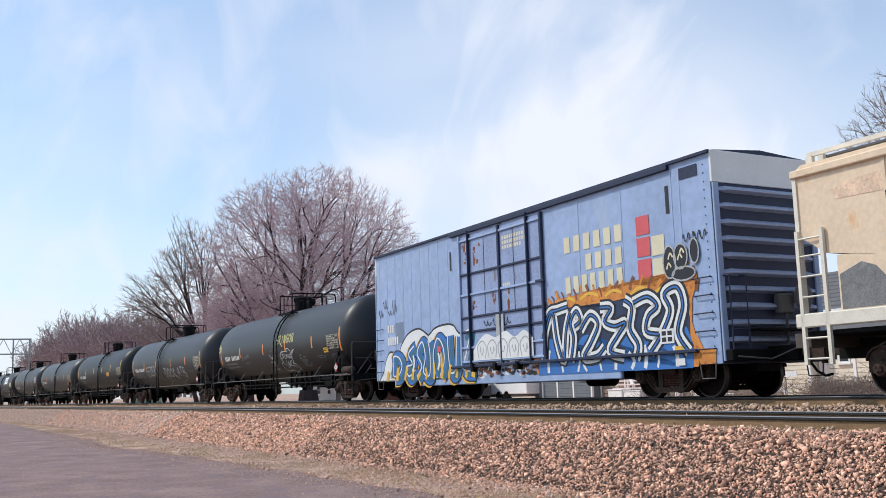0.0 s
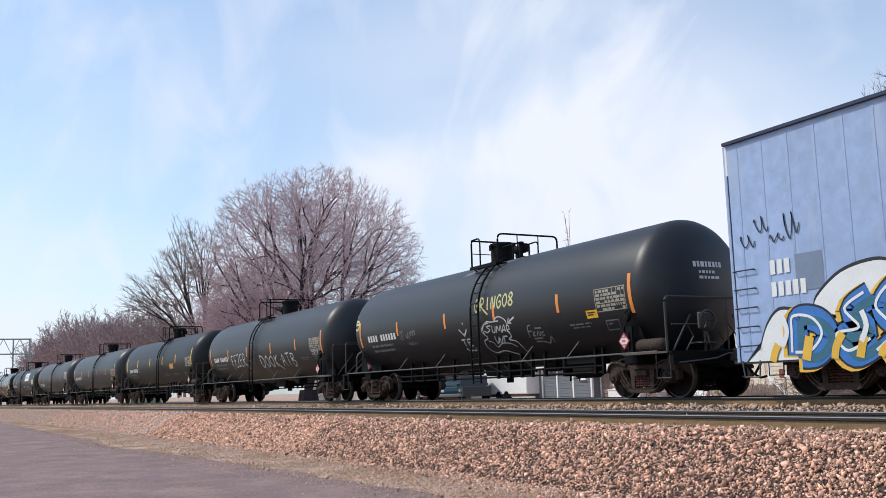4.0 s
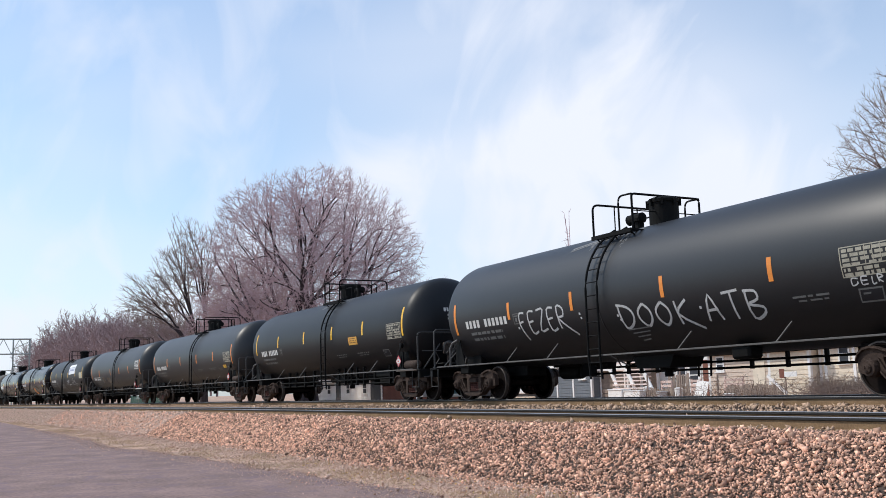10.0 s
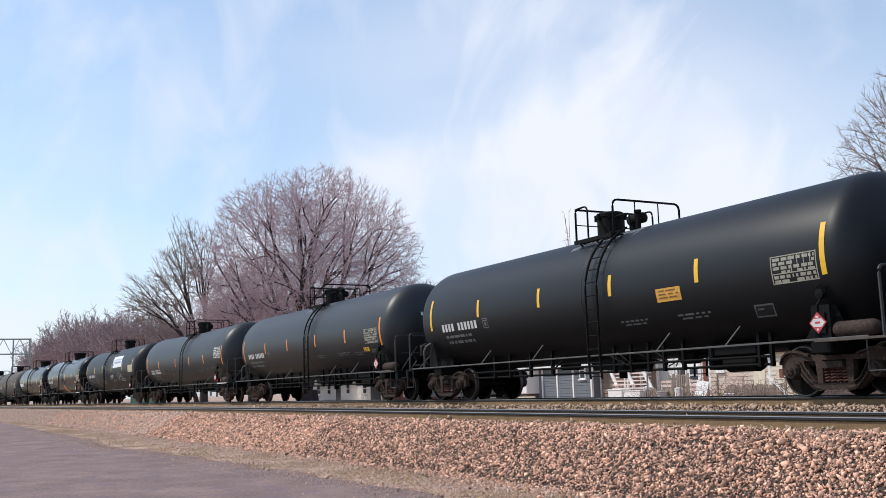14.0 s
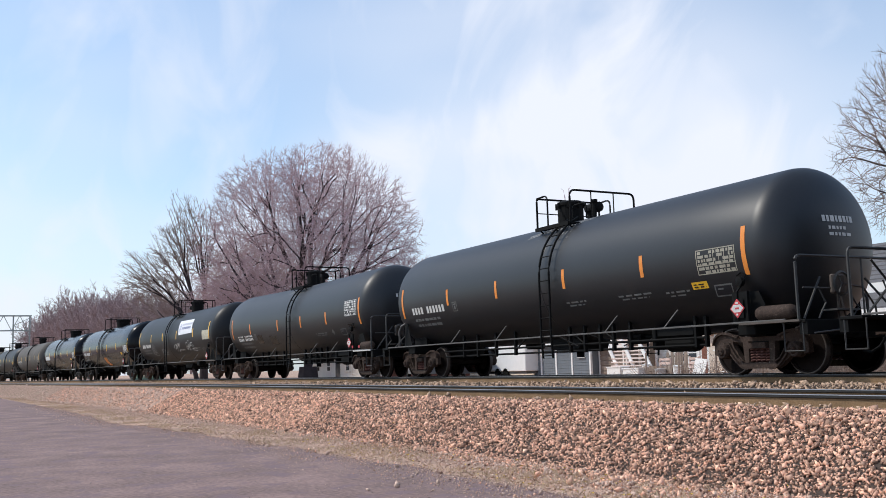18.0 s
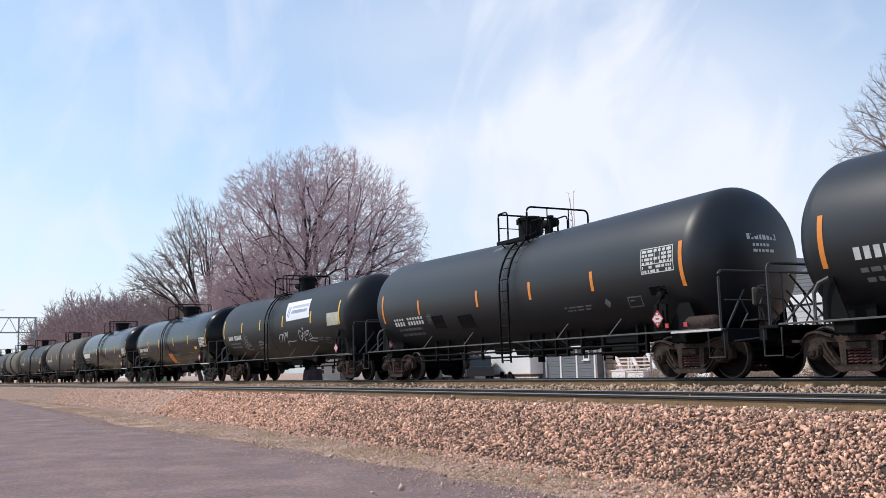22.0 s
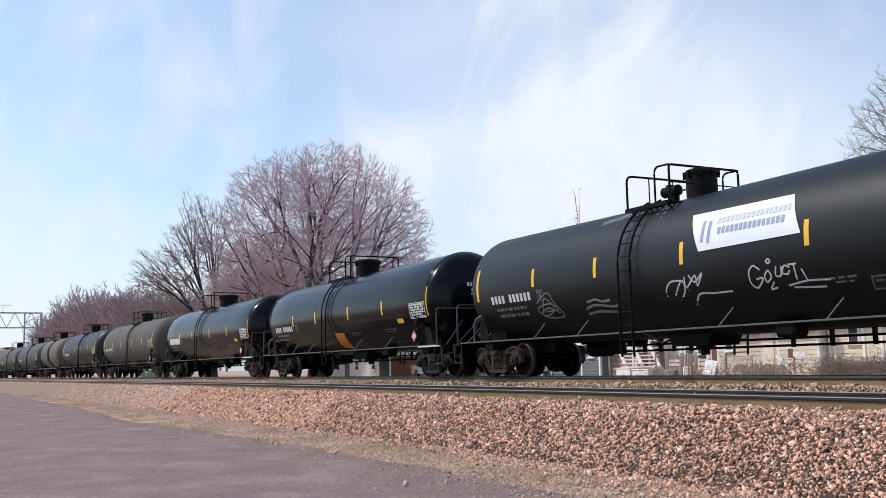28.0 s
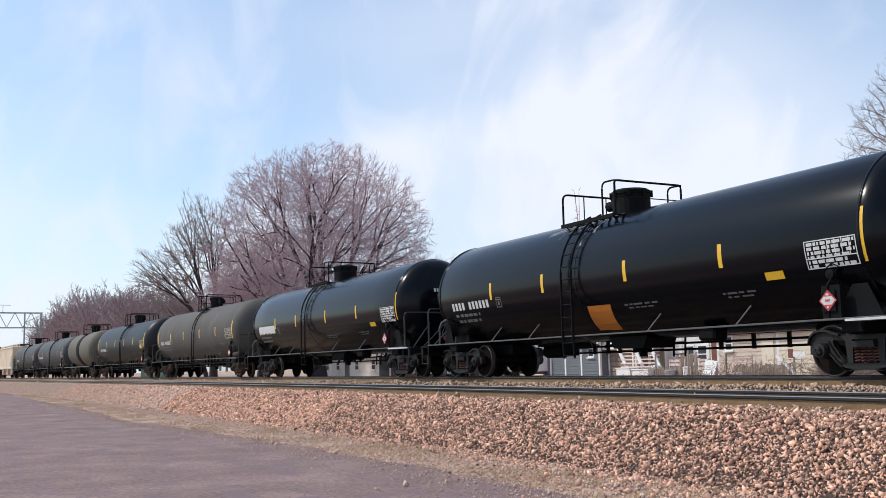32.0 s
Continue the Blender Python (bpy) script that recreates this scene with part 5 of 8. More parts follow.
# the short dirty tan tank car
short = thing("tank_car", "short dirty tan tank car with a dark middle", "tank car", CARS)
shell = part("tank_shell", tank_shell(4.6), M_TAN, short, smooth=True)
part("belly_band", lathe(bmesh.new(), [(-0.7, R + 0.004), (-0.68, R + 0.012), (0.68, R + 0.012), (0.7, R + 0.004)], "X", 56, 0, (0, 0, ZC)), M_FRAME, shell, smooth=True)
top_fittings(short, False)
part("centre_sill", box(bmesh.new(), -5.9, 5.9, -0.35, 0.35, 0.62, 1.0, 0.02), M_FRAME, short)
for s in (-1, 1):
    part("side_rail", box(bmesh.new(), -5.7, 5.7, s * 1.6 - 0.03, s * 1.6 + 0.03, 0.9, 0.98), M_PIPE, short)
    part("end_platform", box(bmesh.new(), s * 5.9 - 0.2, s * 5.9 + 0.2, -1.6, 1.6, 0.88, 0.98), M_FRAME, short)
    part("saddle_plate", box(bmesh.new(), s * 4.4 - 0.3, s * 4.4 + 0.3, -1.2, 1.2, 0.85, 1.3), M_FRAME, short)
    truck(short, s * 4.4)
    shared("coupler", coupler_mesh, M_TRUCK, short, (Matrix() if s > 0 else TURN) @ pose(6.25, 0, 0))
TRAIN.append((short, -183.05))


# ---- the blue boxcar ----
M_CREAM = mat("cream lettering paint", (0.66, 0.60, 0.42), 0.6, vary=0.12)
M_BOXRED = mat("faded red paint", (0.62, 0.10, 0.11), 0.6, vary=0.12)
M_RUST = mat("rust patches", (0.22, 0.085, 0.05), 0.9, vary=0.4, scale=6)
M_BOXWHITE = mat("boxcar white paint", (0.74, 0.74, 0.72), 0.6, vary=0.1, scale=1.5)
M_GBLUE = mat("graffiti blue", (0.035, 0.16, 0.46), 0.5, vary=0.2, scale=2)
M_GWHITE = mat("graffiti white", (0.74, 0.74, 0.72), 0.6, vary=0.12, scale=2)
M_GORANGE = mat("graffiti orange", (0.62, 0.23, 0.04), 0.6, vary=0.35, scale=3, spots=((0.40, 0.12, 0.03), 0.4))
M_GDARK = mat("graffiti dark blue", (0.015, 0.03, 0.08), 0.5, vary=0.3, scale=3)
# paler than the car's blue: light caught on the ribs, put into the colour
M_RIBLIT = mat("boxcar end rib blue", (0.34, 0.40, 0.54), 0.6, vary=0.2, scale=1.0, fine=14)
M_GYELLOW = mat("graffiti yellow", (0.74, 0.43, 0.05), 0.6, vary=0.2, scale=3)
M_GTEAL = mat("graffiti teal", (0.03, 0.13, 0.20), 0.5, vary=0.25, scale=2)
M_GPATCH = mat("grey blue repaint", (0.17, 0.22, 0.30), 0.6, vary=0.15)
M_GGREY = mat("graffiti pale grey", (0.40, 0.41, 0.41), 0.7, vary=0.3, scale=3)
SIDE_Y = -1.484


def on_side(lift):
    return lambda x, z: Vector((x, SIDE_Y - lift, z))


def side_poly(bm, pts, lift):
    f = bm.faces.new([bm.verts.new(on_side(lift)(x, z)) for x, z in pts])
    bmesh.ops.triangulate(bm, faces=[f])
    return bm


def side_rect(bm, x0, x1, z0, z1, lift):
    return side_poly(bm, [(x0, z0), (x1, z0), (x1, z1), (x0, z1)], lift)


def bumpy(x0, x1, z, amp, n, rnd):
    return [(x0 + (x1 - x0) * i / n, z + amp * (0.5 + 0.5 * math.sin(i * 1.9)) + rnd.uniform(-0.3, 0.3) * amp) for i in range(n + 1)]


def boxcar():
    rnd = random.Random(5)
    car = thing("boxcar", "blue boxcar covered in graffiti along its lower side", "boxcar", CARS)
    bm = box(bmesh.new(), -8.10, 8.0, SIDE_Y, -SIDE_Y, 0.66, 4.80)
    body = part("body", bm, M_BLUE, car)
    bm = bmesh.new()
    extrude_pts = [(-1.56, 4.80), (-1.56, 4.86), (0, 4.97), (1.56, 4.86), (1.56, 4.80)]
    a = [bm.verts.new((-8.05, y, z)) for y, z in extrude_pts]
    b = [bm.verts.new((8.02, y, z)) for y, z in extrude_pts]
    for i in range(5):
        bm.faces.new((a[i], b[i], b[(i + 1) % 5], a[(i + 1) % 5]))
    bm.faces.new(a[::-1]), bm.faces.new(b)
    part("roof", bm, M_NAVY, car, "low pitched dark blue roof")
    for m in (Matrix(), TURN):
        side = part("eave_rail", box(bmesh.new(), -2.63, 6.85, -1.58, -1.49, 4.70, 4.82, 0.01), M_NAVY, car, "dark door rail under the eave", at=m)
        for x in np.arange(-7.75, -2.6, 0.605):
            shared("side_rib", lambda: box(bmesh.new(), -0.03, 0.03, -1.491, -1.48, 0.70, 4.70, 0.004), M_BLUE, car, m @ pose(x, 0, 0))
        for x in (2.0, 3.6, 5.2, 6.86, 7.1):
            shared("panel_seam", lambda: box(bmesh.new(), -0.02, 0.02, -1.492, -1.48, 0.70, 4.70), M_BLUE, car, m @ pose(x, 0, 0))
        for z in np.linspace(1.0, 4.6, 22):
            for x in (7.82,):
                shared("rivet_row", lambda: box(bmesh.new(), -0.012, 0.012, -1.494, -1.48, -0.012, 0.012), M_NAVY, car, m @ pose(x, 0, z))
        # sliding door
        door = part("door", box(bmesh.new(), -2.08, 2.08, -1.515, -1.48, 1.02, 4.62, 0.01), M_DOORBLUE, car, "sliding blue door with rust stains", at=m)
        for x in (-2.10, -1.57, 0.06, 1.45, 2.09):
            part("door_post", box(bmesh.new(), x - 0.045, x + 0.045, -1.575, -1.50, 0.95, 4.66, 0.01), M_NAVY if x > -2 else M_BLUE, door)
        for z in (4.50, 3.52, 2.93, 2.30, 1.90, 1.45, 1.06):
            part("door_rib", box(bmesh.new(), -2.08, 2.08, -1.56, -1.505, z - 0.03, z + 0.03, 0.01), M_NAVY if z in (3.52, 2.30, 1.90) else M_BLUE, door)
        for x in (-1.53, 1.50):
            part("lock_rod", tube(bmesh.new(), [(x, -1.60, 0.9), (x, -1.60, 4.75)], 0.022, 6), M_NAVY, door)
        part("door_handle", box(bmesh.new(), 1.85, 2.2, -1.60, -1.56, 2.90, 2.96), M_NAVY, door)
        for x in (-0.75, 0.76):
            part("door_seam", box(bmesh.new(), x - 0.012, x + 0.012, -1.522, -1.514, 2.32, 4.55), M_NAVY, door)
        part("door_plate", box(bmesh.new(), -0.16, 0.22, -1.566, -1.558, 1.66, 2.26), M_GGREY, door, "pale steel plate with rust runs")
        bm = bmesh.new()
        for q in ((-1.97, -1.75, 3.75, 4.45), (-1.32, -0.98, 3.66, 4.3), (-0.48, -0.14, 2.60, 2.84), (-1.46, -1.22, 2.44, 2.70), (0.38, 0.56, 2.42, 2.9)):
            for _ in range(7):
                x, z = rnd.uniform(q[0], q[1]), rnd.uniform(q[2], q[3])
                w, h = rnd.uniform(0.02, 0.09), rnd.uniform(0.03, 0.16)
                side_poly(bm, [(x + w * rnd.uniform(0.6, 1) * math.cos(k), z + h * rnd.uniform(0.5, 1) * math.sin(k)) for k in np.linspace(0, 5.6, 8)], 0.034)
        tagged(part("rust_stain", bm, M_RUST, door), kind="stuff")
        bm = bmesh.new()
        for z, n in ((4.32, 9), (4.19, 10), (4.06, 8)):
            for i in range(n):
                side_rect(bm, 0.22 + i * 0.12, 0.22 + i * 0.12 + 0.085, z - 0.09, z, 0.034)
        for i in range(4):
            side_rect(bm, 0.2 + i * 0.09, 0.27 + i * 0.09, 2.98, 3.06, 0.034)
        tagged(part("door_stencil", bm, M_CREAM, door), kind="stuff")
        part("door_track", box(bmesh.new(), -2.7, 7.4, -1.60, -1.49, 0.90, 0.97, 0.01), M_NAVY, car, at=m)
        part("side_sill", box(bmesh.new(), -4.9, 4.9, -1.49, -1.38, 0.44, 0.70, 0.02), M_BLUE, car, at=m)
        for x in (-1.4, -0.2, 0.9):
            part("door_guide", box(bmesh.new(), x - 0.06, x + 0.06, -1.66, -1.49, 0.78, 0.98), M_FRAME, car, at=m)
        # corner ladders, as grab irons on the side
        for x in (7.62, -7.74):
            lad = None
            for i, z in enumerate((0.95, 1.3, 1.65, 2.0, 2.35)):
                part("grab_iron", tube(bmesh.new(), [(x - 0.24, -1.49, z), (x - 0.24, -1.56, z), (x + 0.24, -1.56, z), (x + 0.24, -1.49, z)], 0.014, 5), M_NAVY, car, at=m)
            part("sill_step", tube(bmesh.new(), [(x - 0.22, -1.5, 0.68), (x - 0.18, -1.5, 0.38), (x + 0.18, -1.5, 0.38), (x + 0.22, -1.5, 0.68)], 0.018, 5), M_PIPE, car, at=m)
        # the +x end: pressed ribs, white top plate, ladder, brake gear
        # wall and rib colours hold the end's shade and the ribs' highlights
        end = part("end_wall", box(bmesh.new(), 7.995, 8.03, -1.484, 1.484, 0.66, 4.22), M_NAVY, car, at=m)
        part("end_plate", box(bmesh.new(), 7.995, 8.06, -1.49, 1.49, 4.21, 4.86, 0.01), M_BOXWHITE, end, "white plate across the top of the end")
        for i, z in enumerate(np.linspace(0.78, 4.08, 11)):
            def rib():
                b2 = bmesh.new()
                prof = [(-1.33, 0.02), (-1.12, 0.12), (1.12, 0.12), (1.33, 0.02)]
                rows = []
                for y, d in prof:
                    rows.append([b2.verts.new((8.03, y, -0.03 - 0.35 * d)), b2.verts.new((8.03 + d, y, -0.028)), b2.verts.new((8.03 + d, y, 0.012)), b2.verts.new((8.03, y, 0.03 + 0.35 * d))])
                for p, q in zip(rows, rows[1:]):
                    for k in range(3):
                        b2.faces.new((p[k], q[k], q[k + 1], p[k + 1]))
                bmesh.ops.recalc_face_normals(b2, faces=b2.faces)
                return b2
            shared("end_rib", rib, M_RIBLIT, end, pose(0, 0, z))
        for y in (-1.41, 1.41):
            part("corner_post", box(bmesh.new(), 8.025, 8.075, y - 0.075, y + 0.075, 0.70, 4.20, 0.01), M_BLUE, end)
        lad = part("end_ladder", tube(bmesh.new(), [(8.22, -1.38, 0.75), (8.22, -1.38, 2.35), (8.05, -1.38, 2.35)], 0.022, 6), M_NAVY, car, "short blue end ladder", at=m)
        part("ladder_rail", tube(bmesh.new(), [(8.22, -0.92, 0.75), (8.22, -0.92, 2.35), (8.05, -0.92, 2.35)], 0.022, 6), M_NAVY, lad)
        for z in (0.95, 1.3, 1.65, 2.0, 2.3):
            part("rung", tube(bmesh.new(), [(8.22, -1.38, z), (8.22, -0.92, z)], 0.014, 5), M_NAVY, lad)
        bm = bmesh.new()
        box(bm, 8.06, 8.24, 0.0, 0.42, 1.62, 2.02, 0.03)
        lathe(bm, [(8.28, 0.24), (8.31, 0.28), (8.34, 0.24)], "X", 18, 0, (0, 0.62, 1.95))
        tube(bm, [(8.2, 0.2, 0.8), (8.2, 0.2, 1.7)], 0.03, 6)
        part("brake_gear", bm, M_PIPE, car, "grey brake wheel and gear box", at=m)
        part("end_step", box(bmesh.new(), 8.06, 8.36, -0.75, 0.75, 1.28, 1.32), M_FRAME, car, at=m)
        part("end_sill", box(bmesh.new(), 8.0, 8.25, -1.45, 1.45, 0.70, 0.92, 0.02), M_FRAME, car, at=m)
        part("coupler_pocket", box(bmesh.new(), 7.6, 8.75, -0.22, 0.22, 0.68, 0.98, 0.02), M_FRAME, car, at=m)
        part("uncoupling_lever", tube(bmesh.new(), [(8.35, -1.4, 0.78), (8.45, -0.6, 0.72), (8.8, -0.25, 0.92)], 0.016, 5), M_PIPE, car, at=m)
        shared("coupler", coupler_mesh, M_TRUCK, car, m @ pose(9.1, 0, 0))
        shared("air_hose", hose_mesh, M_FRAME, car, m @ pose(8.5, 0.3, 0))
    part("centre_sill", box(bmesh.new(), -7.8, 7.8, -0.33, 0.33, 0.50, 0.68), M_FRAME, car)
    for x in (-4.4, -2.9, -1.4, 0.1, 1.6, 3.1, 4.5):
        shared("cross_bearer", lambda: box(bmesh.new(), -0.06, 0.06, -1.35, 1.35, 0.48, 0.68), M_FRAME, car, pose(x, 0, 0))
    part("air_reservoir", lathe(bmesh.new(), [(1.0, 0.05), (1.05, 0.2), (2.0, 0.2), (2.05, 0.05)], "X", 14, 0, (0, 0.7, 0.48)), M_FRAME, car)
    truck(car, -6.1)
    truck(car, 6.1)
    # lettering as bars, and the coloured squares
    for n, x0, x1, z0, z1 in ((6, 3.0, 5.33, 3.46, 3.86), (4, 3.83, 5.30, 2.97, 3.36), (7, 3.0, 5.28, 2.48, 2.90)):
        step = (x1 - x0) / n
        for i in range(n):
            part("lettering", side_rect(bmesh.new(), x0 + i * step, x0 + i * step + step * 0.62, z0, z1 - 0.02, 0.012), M_CREAM, car)
    for i in range(3):
        part("red_square", side_rect(bmesh.new(), 5.69, 6.12, 2.54 + i * 0.47, 2.95 + i * 0.47, 0.012), M_BOXRED, car, "faded red painted square")
    for i in range(2):
        part("cream_square", side_rect(bmesh.new(), 6.17, 6.57, 2.50 + i * 0.48, 2.92 + i * 0.48, 0.012), M_CREAM, car, "cream painted square")
    part("number_bar", side_rect(bmesh.new(), 7.13, 7.66, 4.42, 4.66, 0.012), M_NAVY, car)
    part("vent_slot", side_rect(bmesh.new(), 6.68, 6.78, 3.80, 4.38, 0.012), M_GBLACK, car)
    part("vent_slot", side_rect(bmesh.new(), -2.75, -2.66, 3.75, 4.3, 0.012), M_GBLACK, car)
    bm = bmesh.new()
    for z, n in ((2.46, 3), (2.06, 5)):
        for i in range(n):
            side_rect(bm, -7.12 + i * 0.165, -7.12 + i * 0.165 + 0.115, z - 0.26, z, 0.018)
    tagged(part("number_bar", bm, M_GWHITE, car), kind="stuff")

    # the large piece at the front
    fringe = smooth_line([(7.30, 2.0), (7.42, 2.3), (7.13, 2.62), (6.85, 2.45), (6.5, 2.3), (5.85, 2.40), (5.1, 2.48), (4.5, 2.40), (3.9, 2.48), (3.3, 2.42), (2.7, 2.40), (2.3, 2.28), (2.0, 2.05), (1.62, 1.5), (1.5, 1.0)], 5)
    g = part("graffiti_piece", side_poly(bmesh.new(), [(1.62, 0.62), (7.35, 0.62), (7.42, 0.98), (7.25, 1.5)] + fringe, 0.016), M_GORANGE, car, "large graffiti lettering in blue, white and orange")
    for k in range(4, len(fringe) - 2, 2):
        x, z = fringe[k]
        dx = 0.10 if x > 4.5 else -0.10
        part("orange_flame", ribbon(bmesh.new(), smooth_line([(x, z - 0.12), (x + dx * 0.4, z + 0.04), (x + dx + rnd.uniform(-0.06, 0.06), z + rnd.uniform(0.08, 0.2))], 4), rnd.uniform(0.05, 0.12), on_side(0.017)), M_GORANGE if k % 4 else M_RUST, g)
    for x, z, w in ((2.2, 2.1, 0.5), (3.1, 2.32, 0.5), (3.9, 2.36, 0.7), (4.8, 2.34, 0.6), (5.7, 2.30, 0.6), (6.4, 2.22, 0.5)):
        part("yellow_edge", ribbon(bmesh.new(), smooth_line([(x - w / 2, z - 0.05), (x, z + 0.06), (x + w / 2, z - 0.02)], 4), 0.07, on_side(0.0195)), M_GYELLOW, g)
    part("orange_corner", side_poly(bmesh.new(), [(7.40, 0.66), (7.84, 0.66), (7.86, 0.93), (7.52, 0.98), (7.36, 1.25), (7.26, 1.2)], 0.018), M_GORANGE, g)
    part("dark_fill", side_poly(bmesh.new(), [(1.85, 0.9), (7.15, 0.9), (7.2, 1.6), (7.0, 2.2), (6.4, 2.25), (5.6, 2.12), (4.8, 2.16), (4.0, 2.05), (3.2, 2.16), (2.4, 2.2), (2.0, 1.8)], 0.018), M_GDARK, g)
    part("blue_fill", side_poly(bmesh.new(), [(1.7, 0.60), (7.2, 0.60), (7.25, 1.05)] + smooth_line(bumpy(7.1, 1.8, 1.15, 0.4, 12, rnd), 4) + [(1.72, 1.1)], 0.020), M_GBLUE, g)
    paths = [[(1.9, 1.0), (2.0, 1.7), (2.35, 2.25), (2.5, 1.5), (2.75, 0.95), (2.9, 1.7), (3.1, 2.2)],
             [(3.05, 0.9), (3.2, 1.5), (3.1, 1.9), (3.35, 2.2), (3.5, 1.95), (3.25, 1.8)],
             [(3.5, 1.7), (3.9, 2.05), (4.2, 1.8), (3.9, 1.35), (3.6, 1.0), (4.1, 1.0), (4.4, 1.2)],
             [(4.3, 2.2), (4.7, 2.15), (4.45, 1.85), (4.8, 1.7), (5.2, 1.75), (4.9, 1.45), (4.6, 1.1), (5.1, 0.95)],
             [(5.2, 2.3), (5.45, 2.1), (5.35, 1.6), (5.6, 1.2), (5.5, 0.85)],
             [(5.5, 2.2), (6.0, 2.3), (6.3, 2.05), (6.0, 1.85), (5.9, 1.5), (6.3, 1.4)],
             [(6.0, 1.0), (6.35, 1.35), (6.7, 1.9), (6.55, 2.3), (6.95, 2.42), (7.1, 2.0), (6.9, 1.4), (7.2, 0.95)],
             [(1.85, 1.5), (2.15, 2.2), (2.6, 2.3), (3.0, 2.35)]]
    paths = [[(1.98 + (x - 1.9) * 0.97, 0.70 + (z - 0.70) * 0.90) for x, z in p] for p in paths]
    for w, m2, lift, nm in ((0.37, M_GBLACK, 0.024, "black_outline"), (0.26, M_GWHITE, 0.028, "white_band"), (0.11, M_GBLACK, 0.032, "black_core"), (0.035, M_GBLUE, 0.036, "blue_core")):
        for p in paths:
            part(nm, ribbon(bmesh.new(), smooth_line(p, 6), w, on_side(lift)), m2, g)
    for x in (2.15, 2.75, 3.35, 3.7, 4.25, 4.75, 5.3, 5.75, 6.15, 6.75):
        z = rnd.uniform(0.95, 1.2)
        part("white_drip", ribbon(bmesh.new(), smooth_line([(x, 0.64), (x + rnd.uniform(-0.12, 0.12), (0.64 + z) / 2), (x + rnd.uniform(-0.1, 0.1), z)], 4), rnd.uniform(0.05, 0.12), on_side(0.023)), M_GWHITE, g)
    for q, m2 in (((6.30, 6.72, 1.12, 1.42), M_GWHITE), ((6.72, 6.95, 0.92, 1.05), M_GYELLOW), ((6.72, 7.0, 0.66, 0.8), M_GWHITE)):
        part("sticker", side_rect(bmesh.new(), *q, 0.040), m2, g)
    bm = bmesh.new()
    for x, z in ((6.35, 1.29), (6.53, 1.29), (6.35, 1.16), (6.53, 1.16)):
        side_rect(bm, x, x + 0.13, z, z + 0.09, 0.044)
    part("sticker_mark", bm, M_GBLACK, g)
    # small black tag above it
    t = None
    for x, z, w, h in ((6.72, 2.78, 0.19, 0.34), (7.06, 2.86, 0.20, 0.26), (7.46, 2.92, 0.13, 0.25), (7.12, 2.50, 0.34, 0.14)):
        ring = [(x + w * math.cos(k), z + h * math.sin(k)) for k in np.linspace(0, math.tau, 15)]
        one = part("graffiti_tag" if t is None else "bubble_letter", side_poly(bmesh.new(), ring[:-1], 0.040), M_GBLACK, t or car, "small black bubble-letter tag" if t is None else "")
        t = t or one
        part("tag_line", ribbon(bmesh.new(), ring, 0.035, on_side(0.044)), M_GGREY, t)
    bm = bmesh.new()
    for x, z in ((6.70, 2.70), (6.76, 2.90), (7.04, 2.85), (7.10, 2.95)):
        ribbon(bm, smooth_line([(x - 0.07, z - 0.06), (x, z + 0.06), (x + 0.07, z - 0.03)], 4), 0.04, on_side(0.046))
    part("tag_line", bm, M_CREAM, t)
    bm = bmesh.new()
    for i in range(4):
        scribble(bm, 7.12 + 0.16 * i, 7.32 + 0.16 * i, 3.12, 3.32, 0.022, on_side(0.02), rnd, 8, 1.5)
    part("tag_line", bm, M_GBLACK, t)
    # the piece at the rear: a white cloud behind blue letters with yellow feet
    top = smooth_line([(-1.4, 1.5), (-1.9, 1.85), (-2.35, 1.95), (-2.64, 2.18), (-3.11, 2.24), (-3.78, 2.18), (-4.25, 1.98), (-4.5, 2.12), (-4.94, 2.24), (-5.62, 2.12), (-6.15, 1.75), (-6.28, 1.45), (-6.6, 1.55), (-7.0, 1.6), (-7.3, 1.35), (-7.5, 0.95)], 5)
    g = part("graffiti_piece", side_poly(bmesh.new(), [(-7.9, 0.62), (-1.3, 0.62)] + top, 0.016), M_GBLACK, car, "graffiti lettering in white, yellow and blue")
    part("white_cloud", side_poly(bmesh.new(), [(-7.8, 0.66), (-1.36, 0.66)] + [(x + 0.01, z - 0.06) for x, z in top], 0.020), M_GWHITE, g)
    paths = [[(-6.62, 0.72), (-6.6, 1.02), (-6.55, 1.26), (-6.15, 1.22), (-5.95, 0.98), (-6.2, 0.74), (-6.55, 0.72)], [(-5.05, 1.5), (-5.45, 1.30), (-5.2, 1.02), (-5.65, 0.95), (-5.45, 0.7), (-5.0, 0.85)],
             [(-4.9, 0.68), (-4.55, 0.95), (-4.85, 1.3), (-4.5, 1.58), (-4.3, 1.2), (-4.45, 0.8), (-4.05, 0.7), (-3.98, 1.2), (-4.1, 1.6)],
             [(-3.65, 0.72), (-3.78, 1.2), (-3.5, 1.62), (-3.15, 1.4), (-3.1, 1.0), (-3.35, 0.7)], [(-2.85, 1.70), (-2.82, 1.2), (-2.7, 0.74), (-2.42, 0.8), (-2.35, 1.2), (-2.3, 1.65)],
             [(-2.0, 1.62), (-1.5, 1.72), (-1.75, 1.2), (-1.95, 0.8), (-1.4, 0.74)]]
    paths = [[(x, 0.68 + (z - 0.68) * 1.16) for x, z in p] for p in paths]
